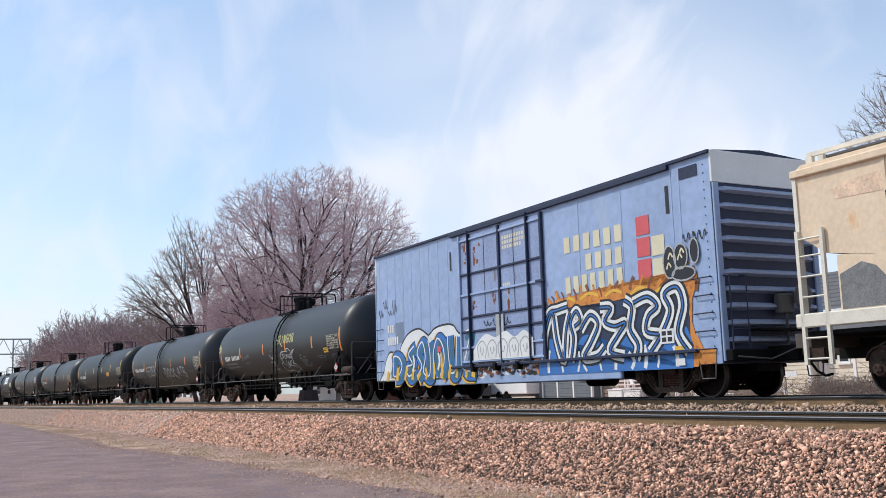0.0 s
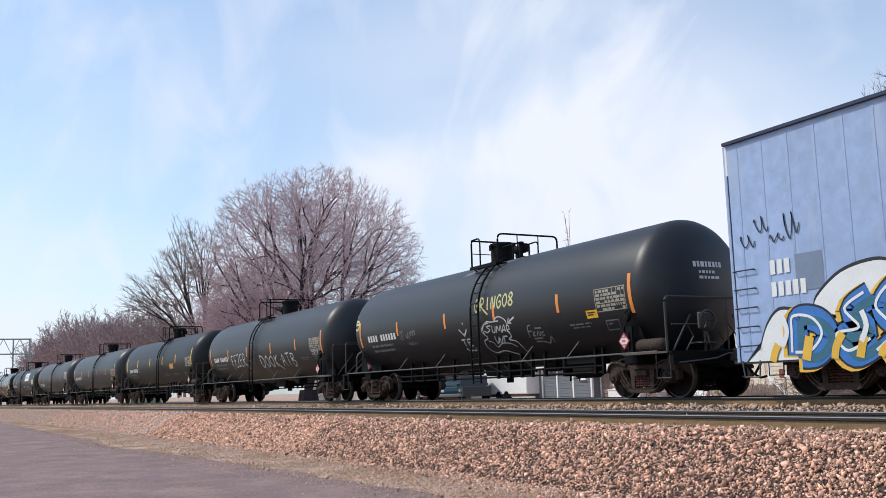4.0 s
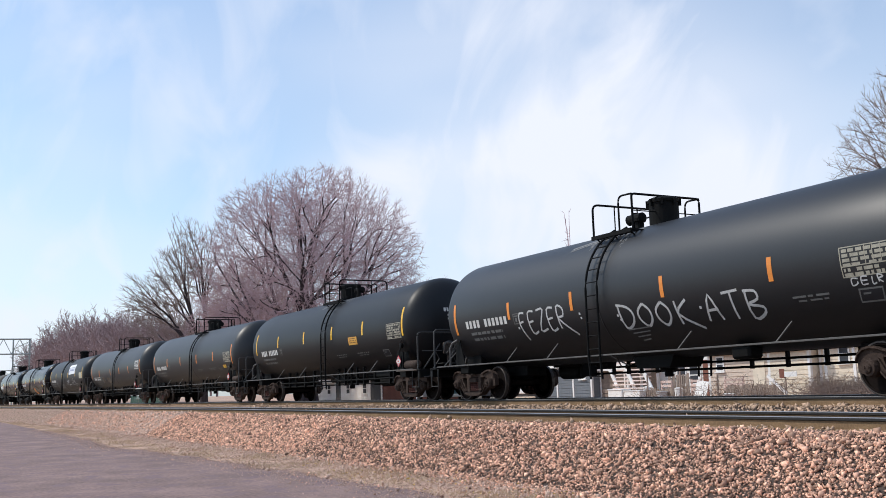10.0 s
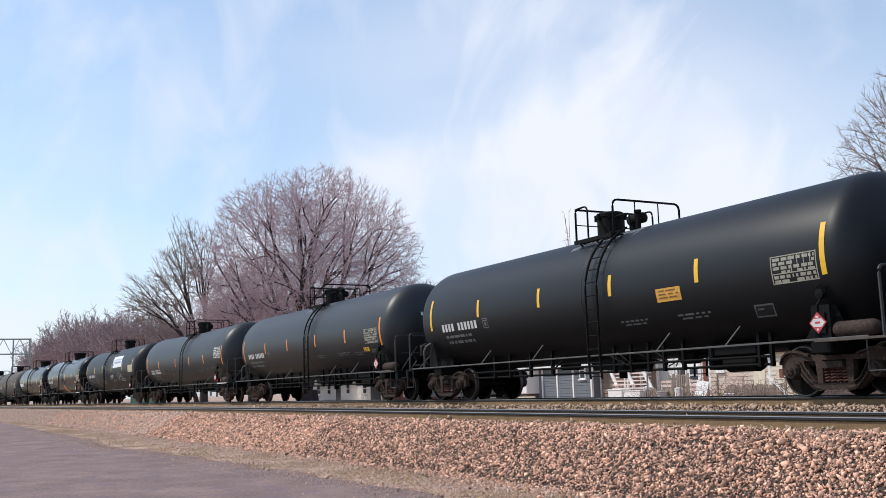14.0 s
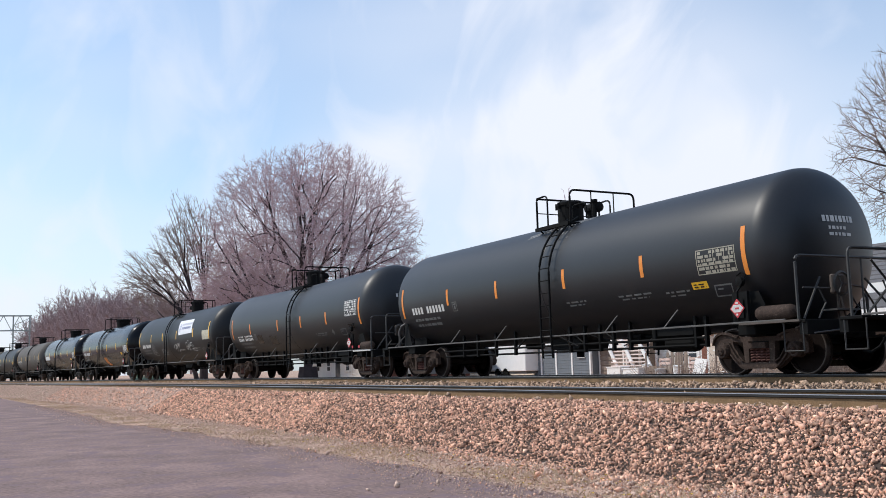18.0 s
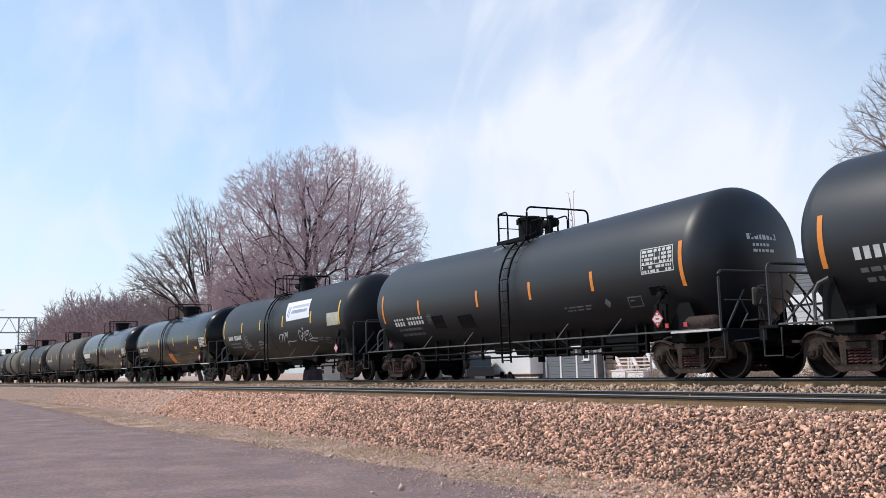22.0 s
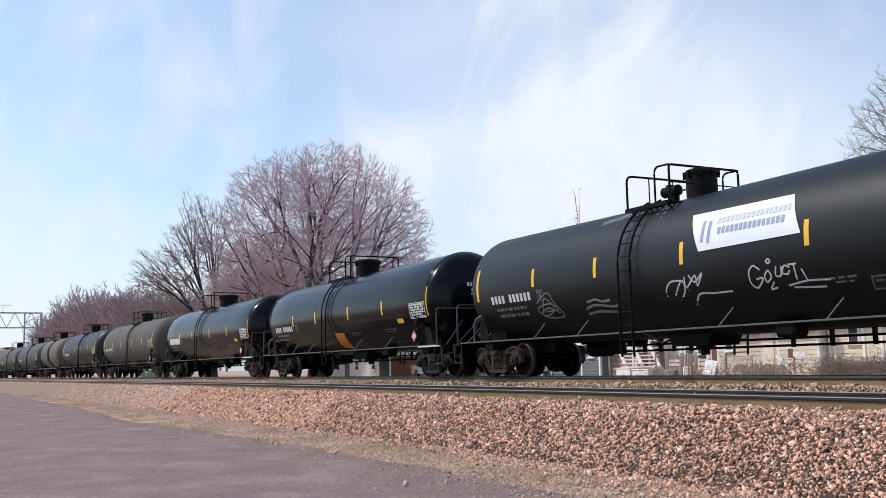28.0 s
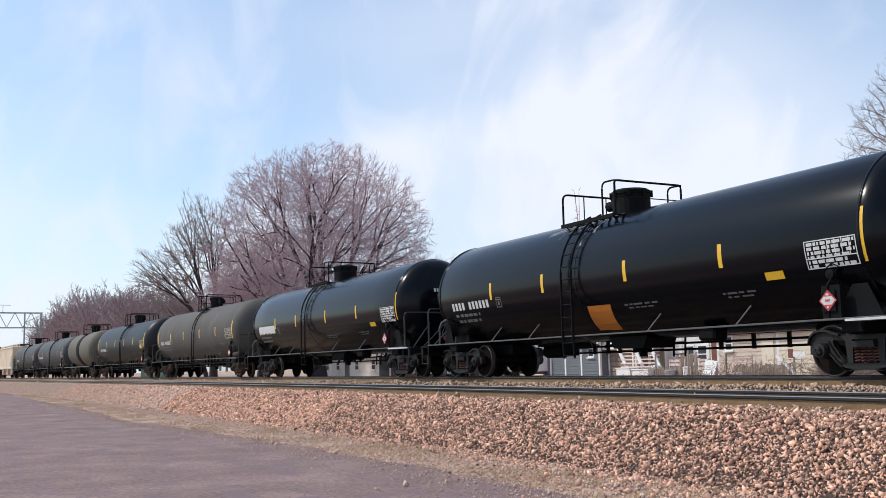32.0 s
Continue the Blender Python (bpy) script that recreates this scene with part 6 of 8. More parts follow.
    for w, m2, lift, nm, dx, dz in ((0.52, M_GYELLOW, 0.022, "yellow_shade", -0.08, -0.03), (0.50, M_GBLACK, 0.025, "black_outline", 0, 0), (0.42, M_GBLUE, 0.028, "blue_band", 0, 0), (0.16, M_GTEAL, 0.032, "teal_shade", 0.07, -0.05), (0.05, M_GWHITE, 0.036, "white_gleam", -0.13, 0.06)):
        for p in paths:
            part(nm, ribbon(bmesh.new(), [(x + dx, z + dz) for x, z in smooth_line(p, 6)], w, on_side(lift)), m2, g)
    for x in (-7.2, -6.45, -5.85, -5.35, -4.95, -4.4, -3.9, -3.4, -2.95, -2.5, -1.95, -1.55):
        h = rnd.uniform(0.2, 0.5)
        part("yellow_flame", ribbon(bmesh.new(), smooth_line([(x, 0.64), (x + 0.05, 0.64 + h * 0.5), (x + rnd.uniform(-0.05, 0.2), 0.64 + h)], 4), rnd.uniform(0.1, 0.2), on_side(0.040)), M_GYELLOW, g)
    for x in (-6.95, -5.3, -3.62, -2.15):
        part("white_flare", ribbon(bmesh.new(), smooth_line([(x, 0.9), (x + 0.12, 1.15), (x + 0.05, 1.4)], 4), 0.1, on_side(0.042)), M_GWHITE, g)
    part("red_mark", side_rect(bmesh.new(), -3.62, -3.40, 1.42, 1.60, 0.044), M_BOXRED, g)
    # scrawls above it and a pale patch by the corner
    t = part("graffiti_tag", side_rect(bmesh.new(), -6.55, -5.95, 1.85, 2.5, 0.012), M_GPATCH, car, "thin black scrawl over a pale patch")
    bm = bmesh.new()
    for i in range(4):
        scribble(bm, -7.8 + 0.35 * i, -7.45 + 0.35 * i, 2.6 + rnd.uniform(0, 0.4), 2.95 + rnd.uniform(0, 0.4), 0.025, on_side(0.02), rnd, 9, 2)
    part("scrawl_line", bm, M_GBLACK, t)
    # the pale piece on the door
    top = smooth_line([(1.6, 1.55), (1.2, 1.76), (0.75, 1.62), (0.3, 1.80), (-0.2, 1.66), (-0.7, 1.78), (-1.1, 1.6), (-1.4, 1.35)], 5)
    g = part("graffiti_piece", side_poly(bmesh.new(), [(-1.4, 1.08), (1.6, 1.08)] + top, 0.085), M_GWHITE, car, "pale throw-up letters sprayed across the door")
    bm = bmesh.new()
    for i in range(5):
        x = -1.1 + i * 0.54
        ribbon(bm, smooth_line([(x, 1.12), (x - 0.06, 1.45), (x + 0.2, 1.60), (x + 0.40, 1.42), (x + 0.34, 1.12)], 5), 0.035, on_side(0.09))
        scribble(bm, x + 0.05, x + 0.3, 1.2, 1.45, 0.025, on_side(0.09), rnd, 7, 1.5)
    part("letter_outline", bm, M_GGREY, g)
    bm = bmesh.new()
    for i in range(3):
        scribble(bm, -0.9 + 0.5 * i, -0.5 + 0.5 * i, 1.95, 2.2, 0.03, on_side(0.04), rnd, 8, 2)
    part("door_scrawl", bm, M_GBLACK, g)
    for nm, m2, n in (("paint_smear", M_GWHITE, 60), ("rust_smear", M_RUST, 40), ("dark_smear", M_GBLACK, 40)):
        bm = bmesh.new()
        for _ in range(n):
            x, z = rnd.uniform(-1.4, 1.8), rnd.uniform(0.64, 1.04)
            w, h = rnd.uniform(0.04, 0.2), rnd.uniform(0.02, 0.09)
            side_poly(bm, [(x + w * rnd.uniform(0.5, 1) * math.cos(k), z + h * rnd.uniform(0.4, 1) * math.sin(k)) for k in np.linspace(0, 5.5, 7)], 0.012 + {"paint_smear": 0, "rust_smear": 0.002, "dark_smear": 0.004}[nm])
        tagged(part(nm, bm, m2, car), kind="stuff")
    return car


box_car = boxcar()
for o in box_car.children:          # the body is a little narrower than the tanks
    if not o.name.startswith("truck"):
        o.matrix_basis = Matrix.Diagonal((1, 0.944, 1, 1)) @ o.matrix_basis
TRAIN.append((box_car, 15.48))

# ---- covered hopper ahead of the boxcar ----
M_BEIGE = mat("hopper beige paint", (0.74, 0.57, 0.40), 0.6, vary=0.14, scale=0.9, fine=12, spots=((0.72, 0.38, 0.17), 0.16), streak=0.7)
M_PATCH = mat("faded orange paint", (0.74, 0.53, 0.37), 0.7, vary=0.35, scale=3, fine=20)
M_HWHITE = mat("hopper cream steelwork", (0.72, 0.66, 0.55), 0.6, vary=0.15)


def hopper():
    car = thing("hopper_car", "dusty beige covered hopper car with cream end ladders", "hopper car", CARS)
    bm = bmesh.new()
    half = 8.45
    outline = [(-half, 3.86), (-half, 2.80), (-half + 0.62, 2.40), (-half + 1.5, 2.28), (-half + 2.5, 1.38), (half - 2.5, 1.38), (half - 1.5, 2.28), (half - 0.62, 2.40), (half, 2.80), (half, 3.86), (half - 0.2, 4.0), (-half + 0.2, 4.0)]
    extrude(bm, outline, -1.55, 1.55)
    body = part("body", bm, M_BEIGE, car, "dusty beige sheet body")
    for y in (-1.57, 1.57):
        part("top_chord", box(bmesh.new(), -half, half, y - 0.05, y + 0.05, 3.78, 3.92, 0.02), M_BEIGE, car)
        part("side_sill", box(bmesh.new(), -half - 0.1, half + 0.1, y - 0.06, y + 0.06, 1.18, 1.42, 0.02), M_HWHITE, car)
    for x in np.linspace(-6.6, 6.6, 8):
        for s in (-1, 1):
            shared("side_seam", lambda: box(bmesh.new(), -0.03, 0.03, -0.012, 0.012, 1.42, 3.78), M_BEIGE, car, pose(x, s * 1.556, 0))
    roof = part("roof_walk", box(bmesh.new(), -half, half, -0.75, 0.75, 4.24, 4.28), M_PIPE, car, "grated steel roof walk")
    for x in np.linspace(-half + 0.05, half - 0.05, 11):
        for s in (-1, 1):
            shared("walk_bracket", lambda: box(bmesh.new(), -0.06, 0.06, -0.05, 0.05, 3.98, 4.30), M_HWHITE, roof, pose(x, s * 0.78, 0))
    for s in (-1, 1):
        part("roof_edge", box(bmesh.new(), -half, half, s * 1.1 - 0.03, s * 1.1 + 0.03, 4.22, 4.30), M_HWHITE, car)
        for x in np.linspace(-half + 0.05, half - 0.05, 9):
            shared("edge_bracket", lambda: box(bmesh.new(), -0.07, 0.07, -0.04, 0.04, 3.98, 4.24), M_HWHITE, car, pose(x, s * 1.1, 0))
    for x in (-4.5, 0, 4.5):
        part("bay_hopper", extrude(bmesh.new(), [(x - 1.5, 1.4), (x + 1.5, 1.4), (x + 0.5, 0.45), (x - 0.5, 0.45)], -1.2, 1.2), M_BEIGE, car)
    for m in (Matrix(), TURN):
        for y in (-1.5, -1.05):
            part("ladder_rail", box(bmesh.new(), half - 0.03, half + 0.03, y - 0.03, y + 0.03, 0.75, 2.85), M_HWHITE, car, at=m)
        for z in (0.8, 1.15, 1.5, 1.85, 2.2, 2.55):
            part("rung", tube(bmesh.new(), [(half, -1.5, z), (half, -1.05, z)], 0.016, 5), M_HWHITE, car, at=m)
        part("end_post", box(bmesh.new(), half - 0.1, half - 0.02, -1.58, -1.50, 1.2, 3.8), M_HWHITE, car, at=m)
        part("end_post", box(bmesh.new(), half - 0.1, half - 0.02, 1.50, 1.58, 1.2, 3.8), M_HWHITE, car, at=m)
        for sg in (-1, 1):
            for z in (0.65, 1.0, 1.35, 1.7, 2.05, 2.4, 2.7):
                part("side_rung", tube(bmesh.new(), [(half - 0.06, sg * 1.61, z), (half - 0.58, sg * 1.61, z)], 0.018, 5), M_HWHITE, car, at=m)
            for dx in (0.06, 0.58):
                part("side_ladder_rail", box(bmesh.new(), half - dx - 0.035, half - dx + 0.035, sg * 1.6 - 0.03, sg * 1.6 + 0.03, 0.55, 2.85), M_HWHITE, car, at=m)
            part("end_skirt", extrude(bmesh.new(), [(half - 3.0, 1.40), (half - 0.80, 1.40), (half - 0.80, 2.34), (half - 3.0, 2.34)], sg * 1.53 - 0.012, sg * 1.53 + 0.012), M_BEIGE, car, at=m)
            part("worn_patch", extrude(bmesh.new(), [(half - 0.84, 1.44), (half - 1.72, 1.44), (half - 1.80, 1.62), (half - 1.74, 1.86), (half - 1.55, 2.08), (half - 1.28, 2.18), (half - 0.84, 2.02)], sg * 1.548 - 0.004, sg * 1.548 + 0.004), M_SPILL, car, "grey patch worn through the paint", at=m)
        part("end_sill", box(bmesh.new(), half - 0.1, half + 0.25, -1.5, 1.5, 0.85, 1.1), M_RES, car, at=m)
        part("draft_sill", box(bmesh.new(), half - 2.2, half + 0.35, -0.3, 0.3, 0.66, 1.0), M_FRAME, car, at=m)
        part("shear_plate", box(bmesh.new(), half - 2.4, half + 0.1, -1.5, 1.5, 1.05, 1.12), M_FRAME, car, at=m)
        shared("coupler", coupler_mesh, M_TRUCK, car, m @ pose(half + 0.85, 0, 0))
        bm = bmesh.new()
        for z in (3.0, 2.6):
            for i in range(5):
                b2 = i * 0.34
                side_poly(bm, [(-6.6 + b2, z), (-6.36 + b2, z), (-6.36 + b2, z + 0.24), (-6.6 + b2, z + 0.24)], 0.086)
        tagged(part("lettering", bm, M_FRAME, car, at=m), kind="stuff")
    for x in (-half + 0.8, half - 2.2):
        part("faded_patch", extrude(bmesh.new(), [(x + 0.1, 3.28), (x + 1.3, 3.25), (x + 1.42, 3.42), (x + 1.2, 3.58), (x + 0.4, 3.55), (x, 3.45)], -1.556, -1.552), M_PATCH, car, "faded orange patch")
    truck(car, -6.45)
    truck(car, 6.45)
    return car


hop = hopper()
TRAIN.append((hop, 34.1))
TRAIN.append((another(hop, "tan covered hopper car far back in the train"), -235.2))


# ---- bare trees ----
class Wood:
    """Gathers tapered limbs as one mesh."""

    def __init__(self, seed):
        self.v, self.f, self.rnd = [], [], random.Random(seed)

    def limb(self, pts, r0, r1, sides=3):
        n0 = len(self.v)
        n = len(pts)
        for i, p in enumerate(pts):
            d = (pts[min(i + 1, n - 1)] - pts[max(i - 1, 0)]).normalized()
            u = d.cross(Vector((0.3, 0.9, 0.2))).normalized()
            w = d.cross(u)
            r = r0 + (r1 - r0) * i / (n - 1)
            for k in range(sides):
                a = k * math.tau / sides
                q = p + r * (math.cos(a) * u + math.sin(a) * w)
                self.v.append((q.x, q.y, q.z))
        for i in range(n - 1):
            for k in range(sides):
                a, b = n0 + i * sides + k, n0 + i * sides + (k + 1) % sides
                self.f.append((a, b, b + sides, a + sides))


def crown_points(rnd, n, centre, rad, shell, seed, square=2.0, lumps=1.0):
    """Places in a lumpy, gappy crown; shell pushes them outwards."""
    out = []
    centre = Vector(centre)
    while len(out) < n:
        v = Vector((rnd.gauss(0, 1), rnd.gauss(0, 1), rnd.gauss(0, 1)))
        if v.length < 1e-3:
            continue
        v.normalize()
        full = 1 / (abs(v.x) ** square + abs(v.y) ** square + abs(v.z) ** square) ** (1 / square)
        r = full * rnd.random() ** shell
        lump = 0.90 + lumps * 0.20 * noise.noise(v * 1.7 + Vector((seed, 0, 0))) + lumps * 0.12 * noise.noise(v * 4.5 + Vector((seed, 3, 0)))
        p = Vector((v.x * rad[0], v.y * rad[1], v.z * rad[2])) * r * lump
        if noise.noise((p + Vector((seed * 7, 0, 0))) * 0.30) < -0.38:
            continue
        out.append(p + centre)
    return out


def fork_out(thick, fine, p, d, tips, rt, rmin, rnd, rg, bow, k, twigs, reach):
    """Splits the tips that a limb has to reach into two or three sheaves and grows a limb towards each: a fan of forking branches."""
    n = len(tips)
    if n <= 2:
        for t in tips:
            q = Vector(t)
            span = (q - p).length
            mid = p.lerp(q, 0.5) + d * span * 0.12
            fine.limb([p, mid, q], max(rmin, rt * 1.4), rmin * 0.6)
            way = (q - p).normalized()
            for _ in range(twigs):
                a = mid.lerp(q, rnd.random())
                e = (way * 0.7 + Vector((rnd.gauss(0, 0.5), rnd.gauss(0, 0.5), rnd.gauss(0.25, 0.4)))).normalized()
                fine.limb([a, a + e * rnd.uniform(0.35, 1.0) * reach], rmin * 0.75, rmin * 0.4)
        return
    o = np.array(p)
    rel = tips - o
    u = rel / np.maximum(1e-3, np.linalg.norm(rel, axis=1, keepdims=True))
    k = min(k or (3 if rnd.random() < 0.35 else 2), n)
    seeds = u[rg.choice(n, k, replace=False)]
    for _ in range(5):
        own = (u @ seeds.T).argmax(1)
        seeds = np.array([u[own == j].mean(0) if (own == j).any() else seeds[j] for j in range(k)])
        seeds /= np.maximum(1e-6, np.linalg.norm(seeds, axis=1, keepdims=True))
    for j in range(k):
        mine = tips[own == j]
        m = len(mine)
        if not m:
            continue
        to = Vector(mine.mean(0)) - p
        near = float(np.linalg.norm(mine - o, axis=1).min())
        span = max(0.12, min(to.length * rnd.uniform(0.30, 0.48), max(near * 1.1, to.length * 0.30)))
        way = (to.normalized() + d * bow + Vector((0, 0, 0.10))).normalized()
        q = p + way * span + Vector((rnd.gauss(0, 1), rnd.gauss(0, 1), rnd.gauss(0, 1))) * span * 0.05
        r0, r1 = max(rmin, rt * m ** 0.44), max(rmin, rt * (m * 0.8) ** 0.44)
        ctrl = p + d * span * 0.5
        pts = [p * (1 - s) ** 2 + ctrl * 2 * s * (1 - s) + q * s * s for s in (0, 0.35, 0.7, 1)]
        (thick if m > 14 else fine).limb(pts, r0, r1, 6 if m > 200 else 4 if m > 14 else 3)
        fork_out(thick, fine, q, (q - pts[2]).normalized(), mine, rt, rmin, rnd, rg, bow, 0, twigs, reach)


def bare_tree(label, base, crowns, seed, rt=0.006, rmin=0.013, stems=4, fork=1.5, twigs=3, bark=None, twig=None, lean=(0, 0, 1), reach=1.0, bow=0.35):
    """A leafless tree. crowns: (tips, centre, radii, shell, squareness, lumps) in the tree's own space, whose x runs along the far skyline and y away from the road."""
    rnd, rg = random.Random(seed), np.random.RandomState(seed)
    tree = thing("bare_tree", label, "tree", "bare trees behind the railway", at=pose(*base, 0, 0, 61.85))
    thick, fine = Wood(seed), Wood(seed + 1)
    tips = []
    for n, centre, rad, shell, square, lumps in crowns:
        tips += crown_points(rnd, n, centre, rad, shell, seed, square, lumps)
    tips = np.array([tuple(t) for t in tips if t.z > 0.6])
    d = Vector(lean).normalized()
    foot, top = Vector((0, 0, -0.3)), d * fork
    r = rt * len(tips) ** 0.44
    thick.limb([foot, top * 0.5, top], r * 1.25, r, 8)
    fork_out(thick, fine, top, d, tips, rt, rmin, rnd, rg, bow, stems, twigs, reach)
    mesh_object("trunk", thick.v, thick.f, bark or M_BARK, tree)
    mesh_object("crown", fine.v, fine.f, twig or M_TWIG, tree)
    return tree


GZ = -0.58
bare_tree("large bare tree with a dense rounded reddish crown", (-79, 14, GZ),
          ((7600, (0.2, 0.4, 11.4), (10.3, 9.6, 9.7), 0.34, 2.5, 0.75), (1700, (10.6, 0, 5.8), (6.4, 5.0, 4.8), 0.4, 2.2, 0.8), (900, (-6.6, 0, 6.0), (4.4, 5.0, 5.0), 0.5, 2.2, 0.8)), 11, 0.0135, 0.0152, 6, 1.2, 6, reach=0.8)
bare_tree("bare tree with upright forking limbs beside the tracks", (-102.6, 11.0, GZ),
          ((470, (-1.7, 0, 14.8), (4.3, 4.0, 5.6), 0.42, 2.0, 1.0), (270, (-6.0, 0, 11.2), (3.6, 3.4, 3.4), 0.42, 2.0, 1.0)), 23, 0.021, 0.025, 5, 2.6, 3, twig=M_TWIGTAN, reach=1.0, bow=0.5)
bare_tree("low sprawling bare tree with drooping limbs", (-113.4, 13.0, GZ),
          ((330, (-3.4, 0, 8.6), (5.6, 4.6, 4.2), 0.42, 2.0, 1.0),), 31, 0.019, 0.026, 3, 1.6, 4, twig=M_TWIGTAN, lean=(-0.3, 0, 1), reach=1.0, bow=0.6)
bare_tree("slender bare tree among the reddish undergrowth", (-112, 19, GZ),
          ((2200, (0, 0, 8.0), (8.0, 8.0, 6.4), 0.45, 2.0, 1.0),), 41, 0.009, 0.018, 4, 1.0, 4)
bare_tree("slender brown bare tree among the undergrowth", (-95, 13.8, GZ),
          ((3800, (0.6, 0, 8.0), (6.6, 6.0, 7.2), 0.45, 2.2, 0.9),), 43, 0.008, 0.0155, 5, 0.9, 4, twig=M_TWIGBROWN)
bare_tree("tall bare tree with pale arching branches by the houses", (-21.3, 20.6, GZ),
          ((3600, (-0.7, -0.4, 8.8), (6.3, 6.0, 5.1), 0.36, 2.0, 0.5),), 53, 0.009, 0.0080, 5, 2.2, 4, twig=M_TWIGTAN, reach=0.5, bow=0.7)
bare_tree("thin bare sapling rising above the roofs", (-51.4, 22, GZ), ((12, (0, 0, 10.6), (0.30, 0.30, 3.0), 0.8, 2.0, 1.0),), 61, 0.020, 0.022, 1, 8.0, 1, reach=0.35)
bare_tree("thin bare sapling rising above the roofs", (-27.6, 24, GZ), ((30, (0, 0, 7.0), (1.0, 1.0, 4.0), 0.7, 2.0, 1.0),), 67, 0.012, 0.012, 2, 3.0, 1, reach=0.6)

# hazy woods far down the line
wood = Wood(77)
wr, wg = random.Random(77), np.random.RandomState(77)
for i in range(80):
    x = -132 - 215 * (i / 79) ** 1.1 + wr.uniform(-3, 3)
    y = 13 + wr.uniform(0, 10)
    h = float(np.interp(x, [-360, -330, -250, -185, -138], [18, 21.5, 23.0, 18.0, 12.5])) * wr.uniform(0.88, 1.04)
    w = h * wr.uniform(0.24, 0.32)
    base = Vector((x, y, -0.7))
    tips = crown_points(wr, 150, base + Vector((0, 0, h * 0.56)), (w, w, h * 0.44), 0.45, i, 2.2, 0.7)
    fork_out(wood, wood, base + Vector((0, 0, h * 0.08)), Vector((0, 0, 1)), np.array([tuple(t) for t in tips]), 0.026, 0.045, wr, wg, 0.35, 3, 5, 1.4)
tagged(mesh_object("far_woods", wood.v, wood.f, M_WOODS), "hazy reddish bare woods far down the line", "woods", kind="stuff")

# ---- signal bridge down the line ----
M_GALV = mat("dull galvanised steel", (0.32, 0.345, 0.335), 0.6, metal=0.3, vary=0.15)
bridge = thing("signal_bridge", "grey lattice steel signal bridge over the tracks", "signal bridge", at=pose(-142, -3.0, 0))
for y in (0.0, -13.0):
    for dx in (-0.5, 0.5):
        for dy in (-1.75, 0.3):
            part("column_leg", tube(bmesh.new(), [(dx, y + dy, -0.8), (dx, y + dy, 8.7)], 0.07, 6), M_GALV, bridge)
    for i in range(8):
        part("column_lattice", tube(bmesh.new(), [(0.5, y - 1.75 if i % 2 else y + 0.3, i * 1.05), (0.5, y + 0.3 if i % 2 else y - 1.75, i * 1.05 + 1.05)], 0.04, 5), M_GALV, bridge)
for z in (6.7, 8.7):
    for dx in (-0.5, 0.5):
        part("bridge_chord", tube(bmesh.new(), [(dx, -13.4, z), (dx, 0.5, z)], 0.07, 6), M_GALV, bridge)
for i in range(13):
    y = -13 + i
    part("bridge_lattice", tube(bmesh.new(), [(0.5, y, 6.7 if i % 2 else 8.7), (0.5, y + 1, 8.7 if i % 2 else 6.7)], 0.045, 5), M_GALV, bridge)
part("hand_rail", tube(bmesh.new(), [(0.5, -13.4, 9.7), (0.5, -3.5, 9.7)], 0.035, 5), M_GALV, bridge)
for y in (-12, -9.5, -7, -4.5):
    part("rail_post", tube(bmesh.new(), [(0.5, y, 8.7), (0.5, y, 9.7)], 0.035, 5), M_GALV, bridge)

# ---- houses and yards across the tracks ----
M_SIDING = mat("white clapboard", (0.80, 0.77, 0.73), 0.7, vary=0.08, scale=1.5, fine=9)
M_BEIGEWALL = mat("beige siding", (0.68, 0.56, 0.46), 0.75, vary=0.12, scale=1.5, fine=9)
M_CREAMWALL = mat("sunlit cream siding", (0.78, 0.68, 0.54), 0.75, vary=0.1, scale=1.5, fine=9)
M_GREYWALL = mat("blue grey siding", (0.17, 0.19, 0.21), 0.75, vary=0.12, scale=1.5, fine=9)
M_PALEGREY = mat("dull grey siding", (0.15, 0.148, 0.15), 0.75, vary=0.12, scale=1.5, fine=9)
M_ROOF = mat("grey shingle", (0.13, 0.125, 0.13), 0.9, vary=0.25, scale=2, fine=12)
M_PALEROOF = mat("pale worn roofing", (0.40, 0.38, 0.37), 0.85, vary=0.15, scale=2, fine=12)
M_BRICKRED = mat("red brown boards", (0.20, 0.075, 0.05), 0.85, vary=0.25, scale=2, fine=12)
M_TRIM = mat("white trim", (0.82, 0.80, 0.77), 0.6, vary=0.06)
M_PANE = mat("dark window pane", (0.06, 0.065, 0.075), 0.12, vary=0.1)
M_PINKTRIM = mat("worn pinkish white paint", (0.76, 0.62, 0.56), 0.7, vary=0.15, scale=3, fine=14)
M_WOODGREY = mat("weathered fence wood", (0.27, 0.21, 0.17), 0.9, vary=0.3, scale=3, fine=14, per_object=0.2)


def window(house, x, z, w, h, y):
    fr = part("window", box(bmesh.new(), x - w / 2, x + w / 2, y - 0.05, y + 0.03, z, z + h, 0.01), M_TRIM, house, "white framed window")
    part("pane", box(bmesh.new(), x - w / 2 + 0.08, x + w / 2 - 0.08, y - 0.056, y - 0.045, z + 0.08, z + h / 2 - 0.03), M_PANE, fr)
    part("pane", box(bmesh.new(), x - w / 2 + 0.08, x + w / 2 - 0.08, y - 0.056, y - 0.045, z + h / 2 + 0.03, z + h - 0.08), M_PANE, fr)
    part("sill", box(bmesh.new(), x - w / 2 - 0.06, x + w / 2 + 0.06, y - 0.12, y + 0.02, z - 0.06, z), M_TRIM, fr)


